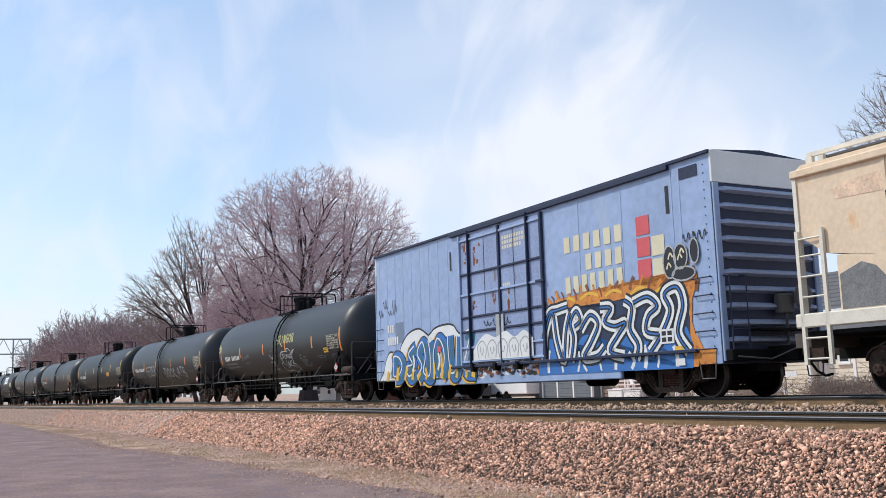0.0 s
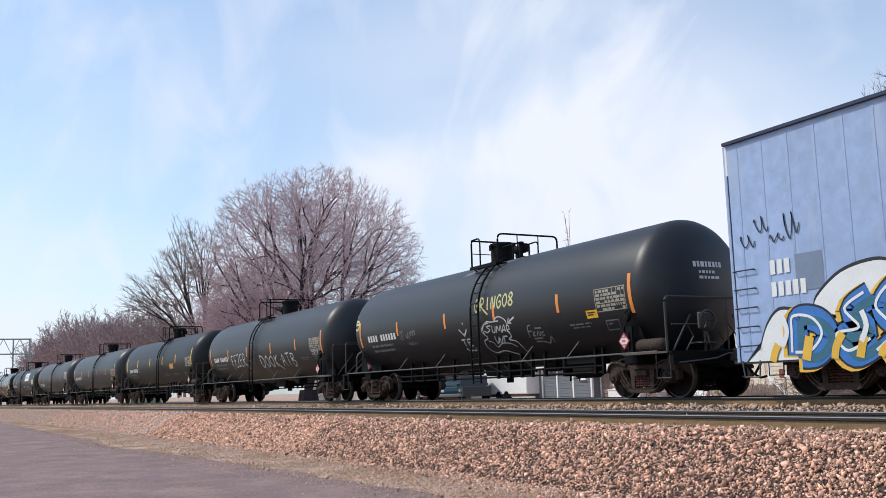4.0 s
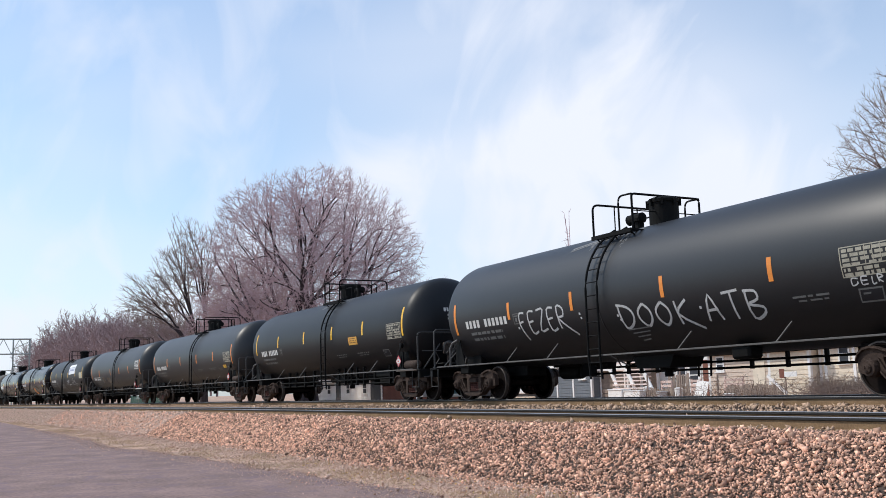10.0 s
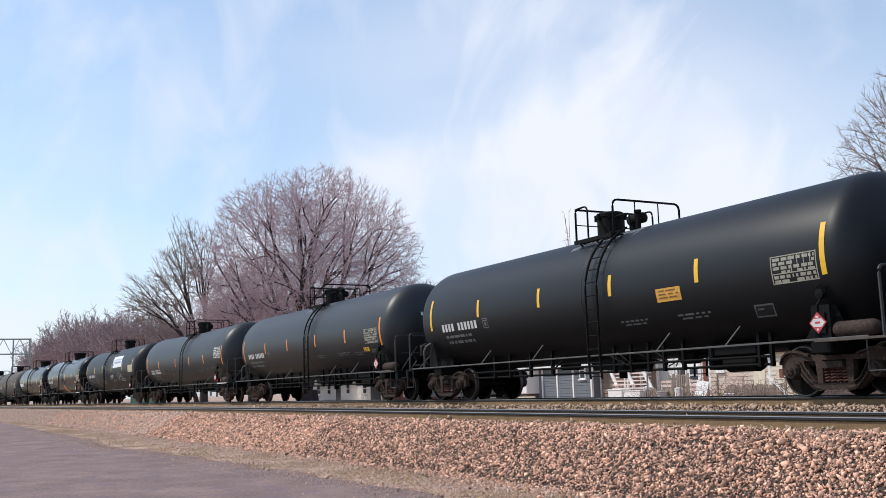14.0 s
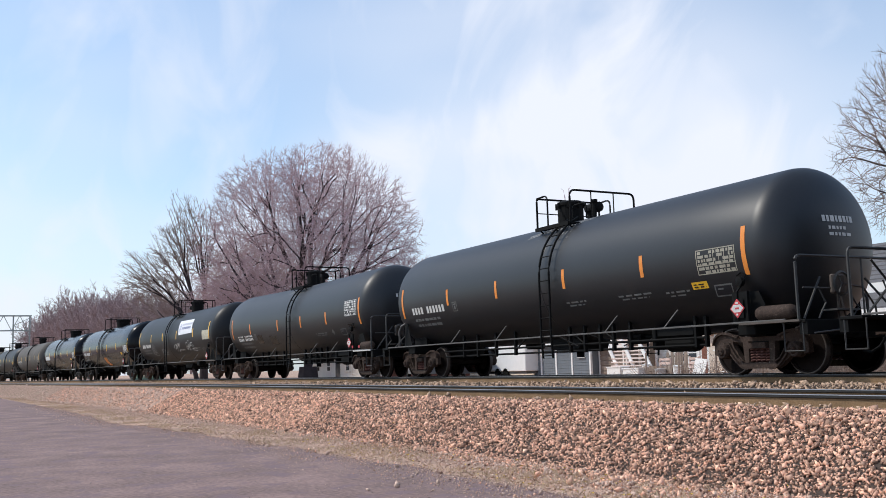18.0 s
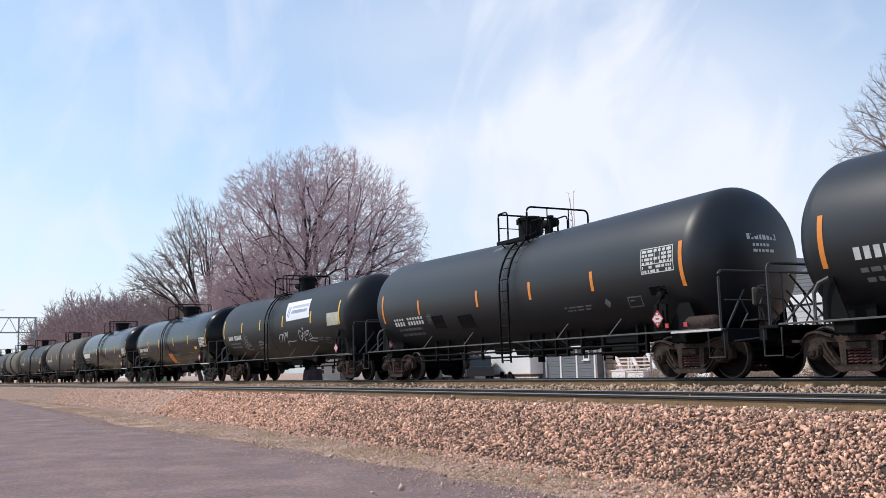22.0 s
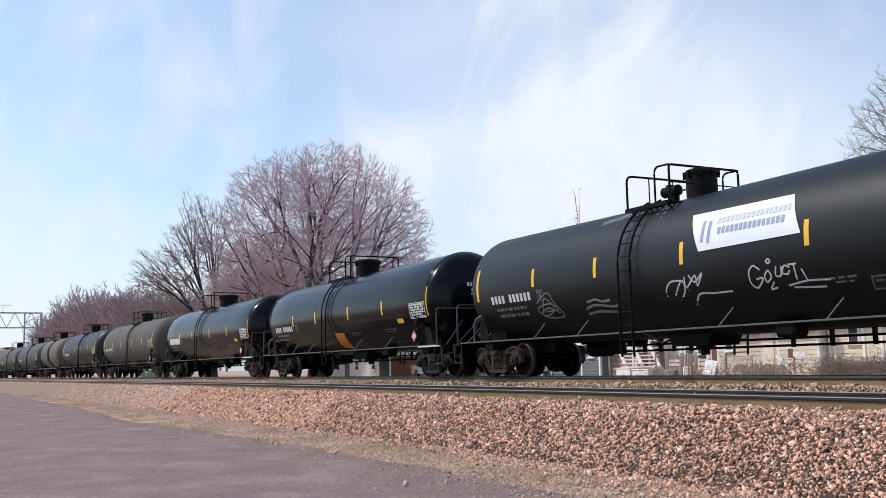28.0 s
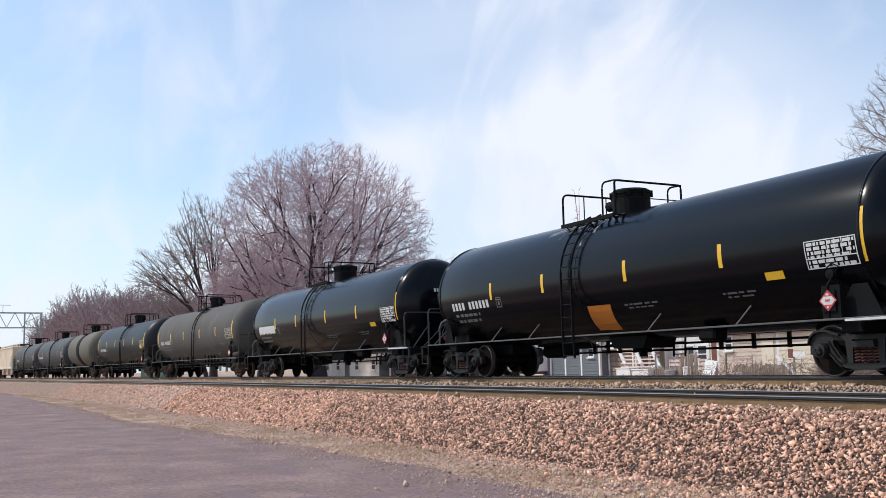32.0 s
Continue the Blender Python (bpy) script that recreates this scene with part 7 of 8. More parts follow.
def house(label, x0, x1, y0, y1, eave, ridge, wall, roof, windows=(), doors=(), gable_front=False, siding=0.16, posts=()):
    h = thing("house", label, "house", "houses across the tracks", at=pose((x0 + x1) / 2, y0, GZ))
    w, d = (x1 - x0) / 2, y1 - y0
    bm = box(bmesh.new(), -w, w, 0, d, -0.3, eave)
    if gable_front:
        extrude(bm, [(-w, eave), (w, eave), (0, ridge - 0.05)], 0, d)
    wl_ = part("wall", bm, wall, h)
    z = 0.1
    while siding and z < eave - 0.1:
        shared("clapboard/%.2f/%s" % (w, wall.name), lambda: extrude(bmesh.new(), [(-w, 0), (w, 0), (w, siding * 0.84), (-w, siding * 0.84)], -0.035, 0.0), wall, wl_, pose(0, 0, z))
        z += siding
    for s in (-1, 1):
        part("corner_board", box(bmesh.new(), s * w - 0.07, s * w + 0.07, -0.04, 0.1, -0.1, eave), M_TRIM, h)
    bm = bmesh.new()
    o = 0.35
    if gable_front:
        for s in (-1, 1):
            a = [(s * (w + o), eave - o * (ridge - eave) / w), (0, ridge), (0, ridge + 0.14), (s * (w + o), eave - o * (ridge - eave) / w + 0.14)]
            extrude(bm, a, -o, d + o)
    else:
        for y_a, y_b in ((-o, d / 2), (d + o, d / 2)):
            za = eave - o * (ridge - eave) / (d / 2)
            vs = [bm.verts.new(p) for p in ((-w - o, y_a, za), (w + o, y_a, za), (w + o, y_b, ridge), (-w - o, y_b, ridge), (-w - o, y_a, za + 0.14), (w + o, y_a, za + 0.14), (w + o, y_b, ridge + 0.14), (-w - o, y_b, ridge + 0.14))]
            for q in ((0, 1, 2, 3), (4, 5, 6, 7), (0, 1, 5, 4), (1, 2, 6, 5), (3, 2, 6, 7), (0, 3, 7, 4)):
                bm.faces.new([vs[i] for i in q])
        bmesh.ops.recalc_face_normals(bm, faces=bm.faces)
    rf = part("roof", bm, roof, h)
    if not gable_front:
        n = max(3, int((ridge - eave) / 0.2))
        for i in range(n):
            t = i / n
            y = -o + (d / 2 + o) * t
            z = eave - o * (ridge - eave) / (d / 2) + (ridge - eave + o * (ridge - eave) / (d / 2)) * t + 0.14
            part("shingle_course", box(bmesh.new(), -w - o, w + o, y, y + 0.12, z + 0.0, z + 0.05), roof, rf)
        part("fascia", box(bmesh.new(), -w - o, w + o, -o - 0.03, -o + 0.02, eave - 0.42, eave + 0.02), M_TRIM, h)
    for x, z, ww, hh in windows:
        window(h, x, z, ww, hh, -0.03)
    for x, ww, hh, m in doors:
        dr = part("door", box(bmesh.new(), x - ww / 2, x + ww / 2, -0.06, 0.02, 0, hh, 0.01), m, h)
        part("door_frame", box(bmesh.new(), x - ww / 2 - 0.08, x + ww / 2 + 0.08, -0.045, 0.02, hh, hh + 0.1), M_TRIM, dr)
    for x in posts:
        part("post", box(bmesh.new(), x - 0.07, x + 0.07, -0.08, 0.02, -0.1, eave), M_TRIM, h)
    return h


house("dull grey two-storey house with a grey shingle roof", -33.8, -25.0, 21.0, 29.0, 3.9, 6.0, M_PALEGREY, M_ROOF,
      windows=((-2.6, 2.6, 0.8, 1.0), (0.5, 2.6, 0.8, 1.0), (2.6, 2.6, 0.8, 1.0), (1.4, 0.95, 0.9, 1.2), (3.1, 0.95, 0.9, 1.2)), doors=((-0.6, 0.9, 2.0, M_PANE),))
house("single-storey cream sided annexe with white corner boards", -32.5, -30.2, 19.4, 20.9, 2.6, 3.2, M_CREAMWALL, M_PALEROOF, siding=0.2)
house("white porch house with a grey roof", -30.0, -25.6, 19.9, 20.9, 2.75, 3.35, M_CREAMWALL, M_ROOF, windows=((-0.9, 1.5, 0.6, 0.8), (1.2, 1.45, 0.6, 0.9)), posts=(-1.9, -0.4, 0.5), siding=0.2)
house("low tan house with a cream upper wall and pale flat roof", -36.7, -32.7, 19.7, 20.9, 2.6, 3.2, M_BEIGEWALL, M_PALEROOF, windows=((-1.2, 1.35, 0.55, 0.75),), doors=((1.3, 0.75, 2.0, M_CREAMWALL),), siding=0.2)
house("white house with a pillared porch", -41.6, -37.2, 20.5, 27.0, 3.1, 4.4, M_SIDING, M_ROOF, windows=((-0.2, 0.75, 0.75, 1.0), (0.75, 0.75, 0.75, 1.0)), doors=((1.75, 0.7, 2.0, M_BRICKRED),), posts=(-2.1, -0.85, 1.2, 2.1))
house("tall white clapboard house with a gable towards the tracks", -48.0, -41.5, 28.5, 36.0, 4.6, 7.4, M_SIDING, M_ROOF, windows=((-1.6, 3.2, 0.8, 1.2), (1.3, 3.2, 0.8, 1.2)), gable_front=True, siding=0.22)
house("blue grey garage with white corner boards", -53.0, -46.95, 20.0, 25.0, 2.4, 3.3, M_GREYWALL, M_PALEROOF, windows=((2.25, 1.25, 0.6, 1.05),), posts=(-2.1, -0.45, 1.25))
house("brown board shed beside the garage", -46.8, -44.3, 20.6, 24.0, 2.1, 2.7, M_WOODGREY, M_PALEROOF, siding=0.3)
house("long pale house behind the parked cars", -72.0, -56.5, 25.0, 31.0, 2.9, 4.4, M_CREAMWALL, M_PALEROOF, windows=((-5.5, 1.2, 0.9, 1.0), (-2.5, 1.2, 0.9, 1.0), (2.0, 1.2, 0.9, 1.0), (5.0, 1.2, 0.9, 1.0)))
house("red brown board garage beside parked cars", -77.0, -70.3, 20.0, 26.0, 2.2, 3.3, M_BRICKRED, M_PALEROOF, siding=0.3)
house("white sided building with dark openings", -97.0, -79.0, 21.0, 28.0, 2.3, 3.6, M_SIDING, M_ROOF, windows=((-7, 0.7, 0.9, 1.0), (-4, 0.7, 0.9, 1.0), (1, 0.7, 0.9, 1.0), (5, 0.7, 0.9, 1.0)), doors=((-1.6, 1.2, 2.0, M_PANE), (7.4, 2.2, 1.9, M_PANE)))

# wide outside stair with open treads, coming down towards the tracks
st = thing("outdoor_stair", "pinkish white wooden outdoor stair with open treads", "stair", at=pose(-44.2, 19.6, GZ))
for dx in (0.0, 1.45, 2.85):
    part("stringer", extrude(bmesh.new(), [(dx - 0.10, 2.45), (dx + 0.12, 2.45), (dx + 1.75, 0.0), (dx + 1.45, 0.0)], -0.75 - dx * 0.02, -0.68 - dx * 0.02), M_TRIM, st)
for i in range(11):
    part("tread", box(bmesh.new(), 0.13 * i, 2.95 + 0.13 * i, -0.05 - 0.12 * i, 0.22 - 0.12 * i, 2.22 - i * 0.2, 2.29 - i * 0.2), M_PINKTRIM, st)
for i in range(14):
    x = 0.15 + 0.21 * i
    part("baluster", box(bmesh.new(), x - 0.025, x + 0.025, -0.1, -0.06, 2.2, 3.1), M_TRIM, st)
part("hand_rail", box(bmesh.new(), 0, 3.0, -0.12, -0.04, 3.1, 3.17), M_TRIM, st)
part("landing", box(bmesh.new(), -0.2, 3.1, 0.2, 0.9, 2.2, 2.3), M_PINKTRIM, st)
for x in (0.1, 1.5, 2.9):
    part("landing_post", box(bmesh.new(), x - 0.06, x + 0.06, 0.6, 0.72, -0.05, 3.1), M_TRIM, st)

# board fences
fr_ = random.Random(9)


def fence(label, x0, x1, y, h, material, w=0.14):
    f = thing("board_fence", label, "fence", at=pose(x0, y, GZ))
    n = int((x1 - x0) / (w + 0.02))
    for i in range(n):
        hh = h + fr_.uniform(-0.06, 0.06)
        o = shared("fence_board/%s/%.2f" % (material.name, w), lambda: box(bmesh.new(), 0, w, 0, 0.02, -0.05, 1.0), material, f, pose(i * (w + 0.02), fr_.uniform(0, 0.01), 0, fr_.uniform(-2, 2), fr_.uniform(-1.2, 1.2), 0) @ Matrix.Diagonal((1, 1, hh, 1)))
    for z in (0.3, h - 0.25):
        part("fence_rail", box(bmesh.new(), 0, x1 - x0, 0.03, 0.08, z, z + 0.08), material, f)
    return f


fence("weathered grey board fence", -38.4, -36.8, 18.4, 1.3, M_WOODGREY)
fence("weathered grey board fence beside the white house", -40.4, -36.9, 17.6, 0.62, M_WOODGREY)
fence("pale picket fence by the brush", -32.9, -29.5, 17.0, 0.7, M_WOODGREY, 0.09)
fence("dark green fence down the line", -150.0, -128.0, 12.0, 1.3, mat("dark green paint", (0.02, 0.07, 0.05), 0.7), 0.3)

# white trailer body
tr = thing("box_trailer", "plain white box trailer parked in the yard", "trailer", at=pose(-55.4, 19.0, GZ))
part("body", box(bmesh.new(), -2.9, 2.9, 0, 2.2, 0.45, 2.35, 0.04), M_TRIM, tr)
part("skirt", box(bmesh.new(), -2.8, 2.8, 0.1, 2.1, 0.28, 0.46), M_PIPE, tr)
for x in (-0.6, 0.4):
    part("wheel", lathe(bmesh.new(), [(0.0, 0.12), (0.0, 0.33), (0.22, 0.33), (0.22, 0.12)], "Y", 18, 0, (x, 0, 0.33)), M_FRAME, tr)
part("hitch", tube(bmesh.new(), [(-2.9, 1.1, 0.5), (-3.9, 1.1, 0.45)], 0.05, 6), M_PIPE, tr)


def parked_car(label, x, y, rz, paint, kind="suv"):
    c = thing("parked_car", label, "car", "vehicles parked across the tracks", at=pose(x, y, GZ, 0, 0, rz))
    if kind == "suv":
        prof = [(-2.3, 0.35), (-2.3, 0.95), (-2.15, 1.05), (-1.85, 1.62), (-1.6, 1.70), (0.3, 1.70), (1.0, 1.10), (2.1, 0.98), (2.32, 0.75), (2.32, 0.35)]
        glass = [(-1.75, 1.12), (-1.6, 1.60), (0.25, 1.60), (0.80, 1.12)]
    else:
        prof = [(-2.7, 0.40), (-2.7, 1.02), (-0.6, 1.04), (-0.45, 1.72), (0.55, 1.76), (1.15, 1.14), (2.45, 1.04), (2.65, 0.80), (2.65, 0.40)]
        glass = [(-0.38, 1.14), (-0.32, 1.64), (0.48, 1.67), (0.95, 1.14)]
    part("body", extrude(bmesh.new(), prof, -0.9, 0.9), paint, c)
    for s in (-1, 1):
        part("side_window", extrude(bmesh.new(), glass, s * 0.9, s * 0.912), M_PANE, c)
        for a in (-1.4, 1.5):
            w = part("wheel", lathe(bmesh.new(), [(0.70 * s, 0.1), (0.70 * s, 0.36), (0.93 * s, 0.36), (0.93 * s, 0.22)], "Y", 20, 0, (a, 0, 0.36)), M_FRAME, c)
            part("rim", lathe(bmesh.new(), [(0.90 * s, 0.02), (0.935 * s, 0.2), (0.925 * s, 0.22)], "Y", 16, 0, (a, 0, 0.36)), M_GALV, w)
        part("headlight", box(bmesh.new(), 2.28, 2.36, s * 0.65 - 0.16, s * 0.65 + 0.16, 0.70, 0.86, 0.02), M_TRIM, c)
        part("mirror", box(bmesh.new(), 0.75, 0.9, s * 0.98 - 0.09, s * 0.98 + 0.09, 1.1, 1.25, 0.02), paint, c)
    fw = [(0.36, 1.60), (1.0, 1.13)] if kind == "suv" else [(0.62, 1.68), (1.12, 1.18)]
    bm = bmesh.new()
    vs = [bm.verts.new(p) for p in ((fw[0][0] + 0.01, -0.75, fw[0][1]), (fw[0][0] + 0.01, 0.75, fw[0][1]), (fw[1][0] + 0.02, 0.82, fw[1][1]), (fw[1][0] + 0.02, -0.82, fw[1][1]))]
    bm.faces.new(vs)
    part("windscreen", bm, M_PANE, c)
    part("bumper", box(bmesh.new(), 2.25, 2.40, -0.85, 0.85, 0.38, 0.58, 0.03), M_GALV, c)
    return c


parked_car("dark teal sport utility vehicle parked on the verge", -59.5, 17.4, -30, mat("dark teal car paint", (0.015, 0.05, 0.06), 0.25))
parked_car("silver pickup truck with a canopy", -65.0, 18.0, -10, mat("silver car paint", (0.30, 0.31, 0.32), 0.35, metal=0.4), "pickup")
parked_car("dark grey pickup truck parked by the white trailer", -56.9, 17.6, 155, mat("dark grey car paint", (0.035, 0.038, 0.042), 0.3), "pickup")

# wood pile and leaning board
pile = thing("wood_pile", "stack of dark weathered timbers on the ground", "wood pile", at=pose(-32.5, 17.6, GZ))
pr_ = random.Random(3)
for k in range(9):
    part("timber", box(bmesh.new(), -1.2, 1.1, -0.09, 0.09, 0, 0.14, 0.01), M_TIE, pile, at=pose(pr_.uniform(-0.2, 0.2), (k % 3) * 0.24, 0.15 * (k // 3), 0, 0, pr_.uniform(-3, 3)))
tagged(link("leaning_board", box(bmesh.new(), -0.06, 0.06, -0.02, 0.02, -0.05, 1.25), M_TRIM, at=pose(-29.4, 17.0, GZ + 0.3, 0, -52, 0)), "pale board leaning against the fence", "board")

for x, w, h in ((-41.2, 1.15, 0.58), (-39.8, 1.3, 0.5)):
    sb = thing("storage_box", "white weathered storage box in the yard", "storage box", at=pose(x, 17.2, GZ))
    part("body", box(bmesh.new(), -w / 2, w / 2, 0, 0.6, -0.03, h, 0.02), M_SIDING, sb)
    part("lid", box(bmesh.new(), -w / 2 - 0.03, w / 2 + 0.03, -0.03, 0.63, h, h + 0.05, 0.01), M_TRIM, sb)
tagged(link("leaning_sheet", box(bmesh.new(), -0.4, 0.4, -0.012, 0.012, -0.03, 0.95), M_TRIM, at=pose(-35.6, 17.9, GZ, -12, 6, 0)), "pale corrugated sheet leaning in the yard", "sheet")
for x, h in ((-35.9, 1.55), (-38.3, 1.3), (-33.4, 1.2)):
    tagged(link("fence_post", tube(bmesh.new(), [(0, 0, -0.1), (0, 0, h)], 0.045, 7), M_WOODGREY, at=pose(x, 17.0, GZ, 0, 1.5, 0)), "weathered grey wooden post in the yard", "post", "posts in the yard")

# odds and ends between the stair and the fences
yr = random.Random(31)
M_PINK = mat("faded pinkish boards", (0.62, 0.46, 0.40), 0.85, vary=0.25, scale=3, fine=14, per_object=0.2)
for x, y, w, h in ((-36.2, 18.3, 0.8, 1.05), (-38.0, 18.0, 0.9, 1.0), (-34.0, 18.6, 1.2, 1.1)):
    rk = thing("slatted_rack", "pale slatted wooden rack standing in the yard", "rack", "racks in the yard", at=pose(x, y, GZ, 0, 0, yr.uniform(-8, 8)))
    for a in (-w / 2, w / 2):
        part("upright", box(bmesh.new(), a - 0.04, a + 0.04, -0.02, 0.05, -0.04, h), M_PINK, rk)
    n = int(h / 0.2)
    for i in range(n):
        part("slat", box(bmesh.new(), -w / 2, w / 2, -0.05, -0.02, 0.08 + i * 0.2, 0.2 + i * 0.2), M_PINK, rk)
for x, y, w, h, m in ((-40.4, 18.8, 0.5, 0.75, M_TRIM), (-37.6, 17.3, 0.55, 0.5, M_PALEROOF), (-36.7, 17.6, 0.4, 0.65, M_TRIM), (-32.6, 16.9, 0.6, 0.35, M_SIDING)):
    bn = thing("yard_bin", "pale lidded bin standing in the yard", "bin", "bins in the yard", at=pose(x, y, GZ, 0, 0, yr.uniform(-20, 20)))
    part("body", lathe(bmesh.new(), [(-0.03, w * 0.4), (0.0, w * 0.44), (h * 0.9, w * 0.5), (h * 0.9, w * 0.47)], "Z", 14), m, bn)
    part("lid", lathe(bmesh.new(), [(h * 0.88, w * 0.53), (h * 0.95, w * 0.53), (h, w * 0.2)], "Z", 14), m, bn)
flag = thing("yard_sign", "small red and white board on a post", "sign", at=pose(-30.9, 18.6, GZ))
part("post", box(bmesh.new(), -0.03, 0.03, 0, 0.05, -0.05, 1.2), M_WOODGREY, flag)
part("red_board", box(bmesh.new(), -0.28, 0.0, -0.03, 0.0, 0.95, 1.35), M_BRICKRED, flag)
part("white_board", box(bmesh.new(), 0.0, 0.7, -0.03, 0.0, 1.0, 1.22), M_TRIM, flag)

# dry brush along the yards
bw = Wood(5)
for i in range(8500):
    x = bw.rnd.uniform(-58, -18)
    y = 9.5 + bw.rnd.random() ** 1.3 * 7.0
    dense = 0.5 + 0.5 * noise.noise(Vector((x * 0.35, y * 0.5, 2)))
    if bw.rnd.random() > dense * (1.25 if x > -0.88 * (y + 14.8) else 0.4):
        continue
    h = bw.rnd.uniform(0.2, 0.95) * (1.1 if x > -0.88 * (y + 14.8) else 0.45)
    p = Vector((x, y, GZ - 0.05))
    q = p + Vector((bw.rnd.gauss(0, 0.2), bw.rnd.gauss(0, 0.2), h))
    bw.limb([p, p.lerp(q, 0.6) + Vector((bw.rnd.gauss(0, 0.05), 0, 0)), q], 0.012, 0.004)
    if h > 0.5:
        for _ in range(2):
            a = p.lerp(q, bw.rnd.uniform(0.4, 0.9))
            bw.limb([a, a + Vector((bw.rnd.gauss(0, 0.15), bw.rnd.gauss(0, 0.15), 0.2))], 0.006, 0.003)
for i in range(3000):
    x = bw.rnd.uniform(-31.5, -17)
    y = 8.5 + bw.rnd.random() * 7.5
    if x < -0.88 * (y + 14.8) and bw.rnd.random() > 0.12:
        continue
    h = bw.rnd.uniform(0.5, 1.35) * (0.7 + 0.5 * noise.noise(Vector((x * 0.5, y * 0.5, 9))))
    p = Vector((x, y, GZ - 0.05))
    q = p + Vector((bw.rnd.gauss(0, 0.5), bw.rnd.gauss(0, 0.3), h))
    bw.limb([p, p.lerp(q, 0.5) + Vector((bw.rnd.gauss(0, 0.15), 0, 0.1)), q], 0.011, 0.004)
    for _ in range(3):
        a = p.lerp(q, bw.rnd.uniform(0.3, 1.0))
        bw.limb([a, a + Vector((bw.rnd.gauss(0, 0.35), bw.rnd.gauss(0, 0.3), bw.rnd.uniform(-0.1, 0.3)))], 0.007, 0.003)
tagged(mesh_object("dry_brush", bw.v, bw.f, mat("dry brown brush", (0.21, 0.15, 0.118), 0.95, vary=0.3, scale=0.8, fine=5)), "dry brown weeds and brush beside the yards", "brush", kind="stuff")


# ---- ballast stones, weeds, leaves ----
M_STONE = mat("crushed pinkish stone", (0.72, 0.472, 0.345), 0.9, vary=0.15, scale=8, fine=60)
nt = M_STONE.node_tree
geo, rmp = nt.nodes.new("ShaderNodeNewGeometry"), nt.nodes.new("ShaderNodeValToRGB")
mixc = nt.nodes.new("ShaderNodeMix")
mixc.data_type, mixc.blend_type = "RGBA", "MULTIPLY"
mixc.inputs["Factor"].default_value = 1.0
el = rmp.color_ramp.elements
el[0].position, el[0].color = 0.0, (0.20, 0.17, 0.16, 1)
el[1].position, el[1].color = 1.0, (1.75, 1.6, 1.5, 1)
for p_, c_ in ((0.35, (0.60, 0.54, 0.51, 1)), (0.7, (1.1, 0.97, 0.93, 1)), (0.9, (1.35, 1.15, 1.08, 1))):
    e_ = el.new(p_)
    e_.color = c_
bs = nt.nodes["Principled BSDF"]
src = bs.inputs["Base Color"].links[0].from_socket
nt.links.new(geo.outputs["Random Per Island"], rmp.inputs[0])
nt.links.new(src, mixc.inputs[6])
nt.links.new(rmp.outputs[0], mixc.inputs[7])
nt.links.new(mixc.outputs[2], bs.inputs["Base Color"])


M_DUSTY = mat("dusty brown stone", (0.50, 0.335, 0.232), 0.95, vary=0.6, scale=7, fine=50)
M_GRIT = mat("tan grit", (0.60, 0.42, 0.33), 0.95, vary=0.5, scale=30, fine=90)


def stones(name, count, pick, size, label, material, seed):
    """Many small angular stones as one mesh, each a squashed, jittered octahedron."""
    rg = np.random.RandomState(seed)
    base = np.array([(1, 0, 0), (-1, 0, 0), (0, 1, 0), (0, -1, 0), (0, 0, 1), (0, 0, -1)], float)
    tri = np.array([(0, 2, 4), (2, 1, 4), (1, 3, 4), (3, 0, 4), (2, 0, 5), (1, 2, 5), (3, 1, 5), (0, 3, 5)])
    px, py = pick(rg, count)
    n = len(px)
    v = base[None] * np.array([1.35, 0.95, 0.62]) * rg.uniform(0.6, 1.25, (n, 6, 1)) + rg.normal(0, 0.16, (n, 6, 3))
    q = rg.normal(size=(n, 4))
    q /= np.linalg.norm(q, axis=1, keepdims=True)
    w, x, y, z = q.T
    rot = np.stack([np.stack([1 - 2 * (y * y + z * z), 2 * (x * y - z * w), 2 * (x * z + y * w)], -1),
                    np.stack([2 * (x * y + z * w), 1 - 2 * (x * x + z * z), 2 * (y * z - x * w)], -1),
                    np.stack([2 * (x * z - y * w), 2 * (y * z + x * w), 1 - 2 * (x * x + y * y)], -1)], 1)
    s = rg.uniform(size[0], size[1], n) * (1 + 0.9 * (rg.rand(n) > 0.93))
    v = np.einsum("nij,nkj->nki", rot, v) * s[:, None, None]
    pz = np.array([max(bed(a, b), flat(a, b) + 0.01) if b > road_edge(a) else -1.0 for a, b in zip(px, py)])
    v += np.stack([px, py, pz + 0.45 * s], -1)[:, None]
    f = (tri[None] + 6 * np.arange(n)[:, None, None]).reshape(-1, 3)
    me = bpy.data.meshes.new(name)
    me.vertices.add(6 * n)
    me.vertices.foreach_set("co", v.reshape(-1))
    me.loops.add(3 * len(f))
    me.loops.foreach_set("vertex_index", f.reshape(-1).astype(np.int32))
    me.polygons.add(len(f))
    me.polygons.foreach_set("loop_start", np.arange(0, 3 * len(f), 3, dtype=np.int32))
    me.update(calc_edges=True)
    me.validate()
    me.materials.append(material)
    return tagged(new(name, me), label, "gravel", kind="stuff")


def shoulder(rg, n):
    x = -4.0 - 60 * rg.rand(n) ** 1.15
    y = rg.uniform(-7.2, -5.55, n) + rg.normal(0, 0.10, n)
    return x, y + np.array([bend(a) for a in x])


def between(rg, n):
    x = -4.0 - 75 * rg.rand(n) ** 1.6
    y = np.where(rg.rand(n) < 0.75, rg.uniform(-2.9, -1.2, n), rg.uniform(-5.4, -3.1, n))
    return x, y + np.array([bend(a) for a in x])


def beyond(rg, n):
    x = -8.0 - 80 * rg.rand(n) ** 1.4
    return x, rg.uniform(-0.6, 3.4, n) + np.array([bend(a) for a in x])


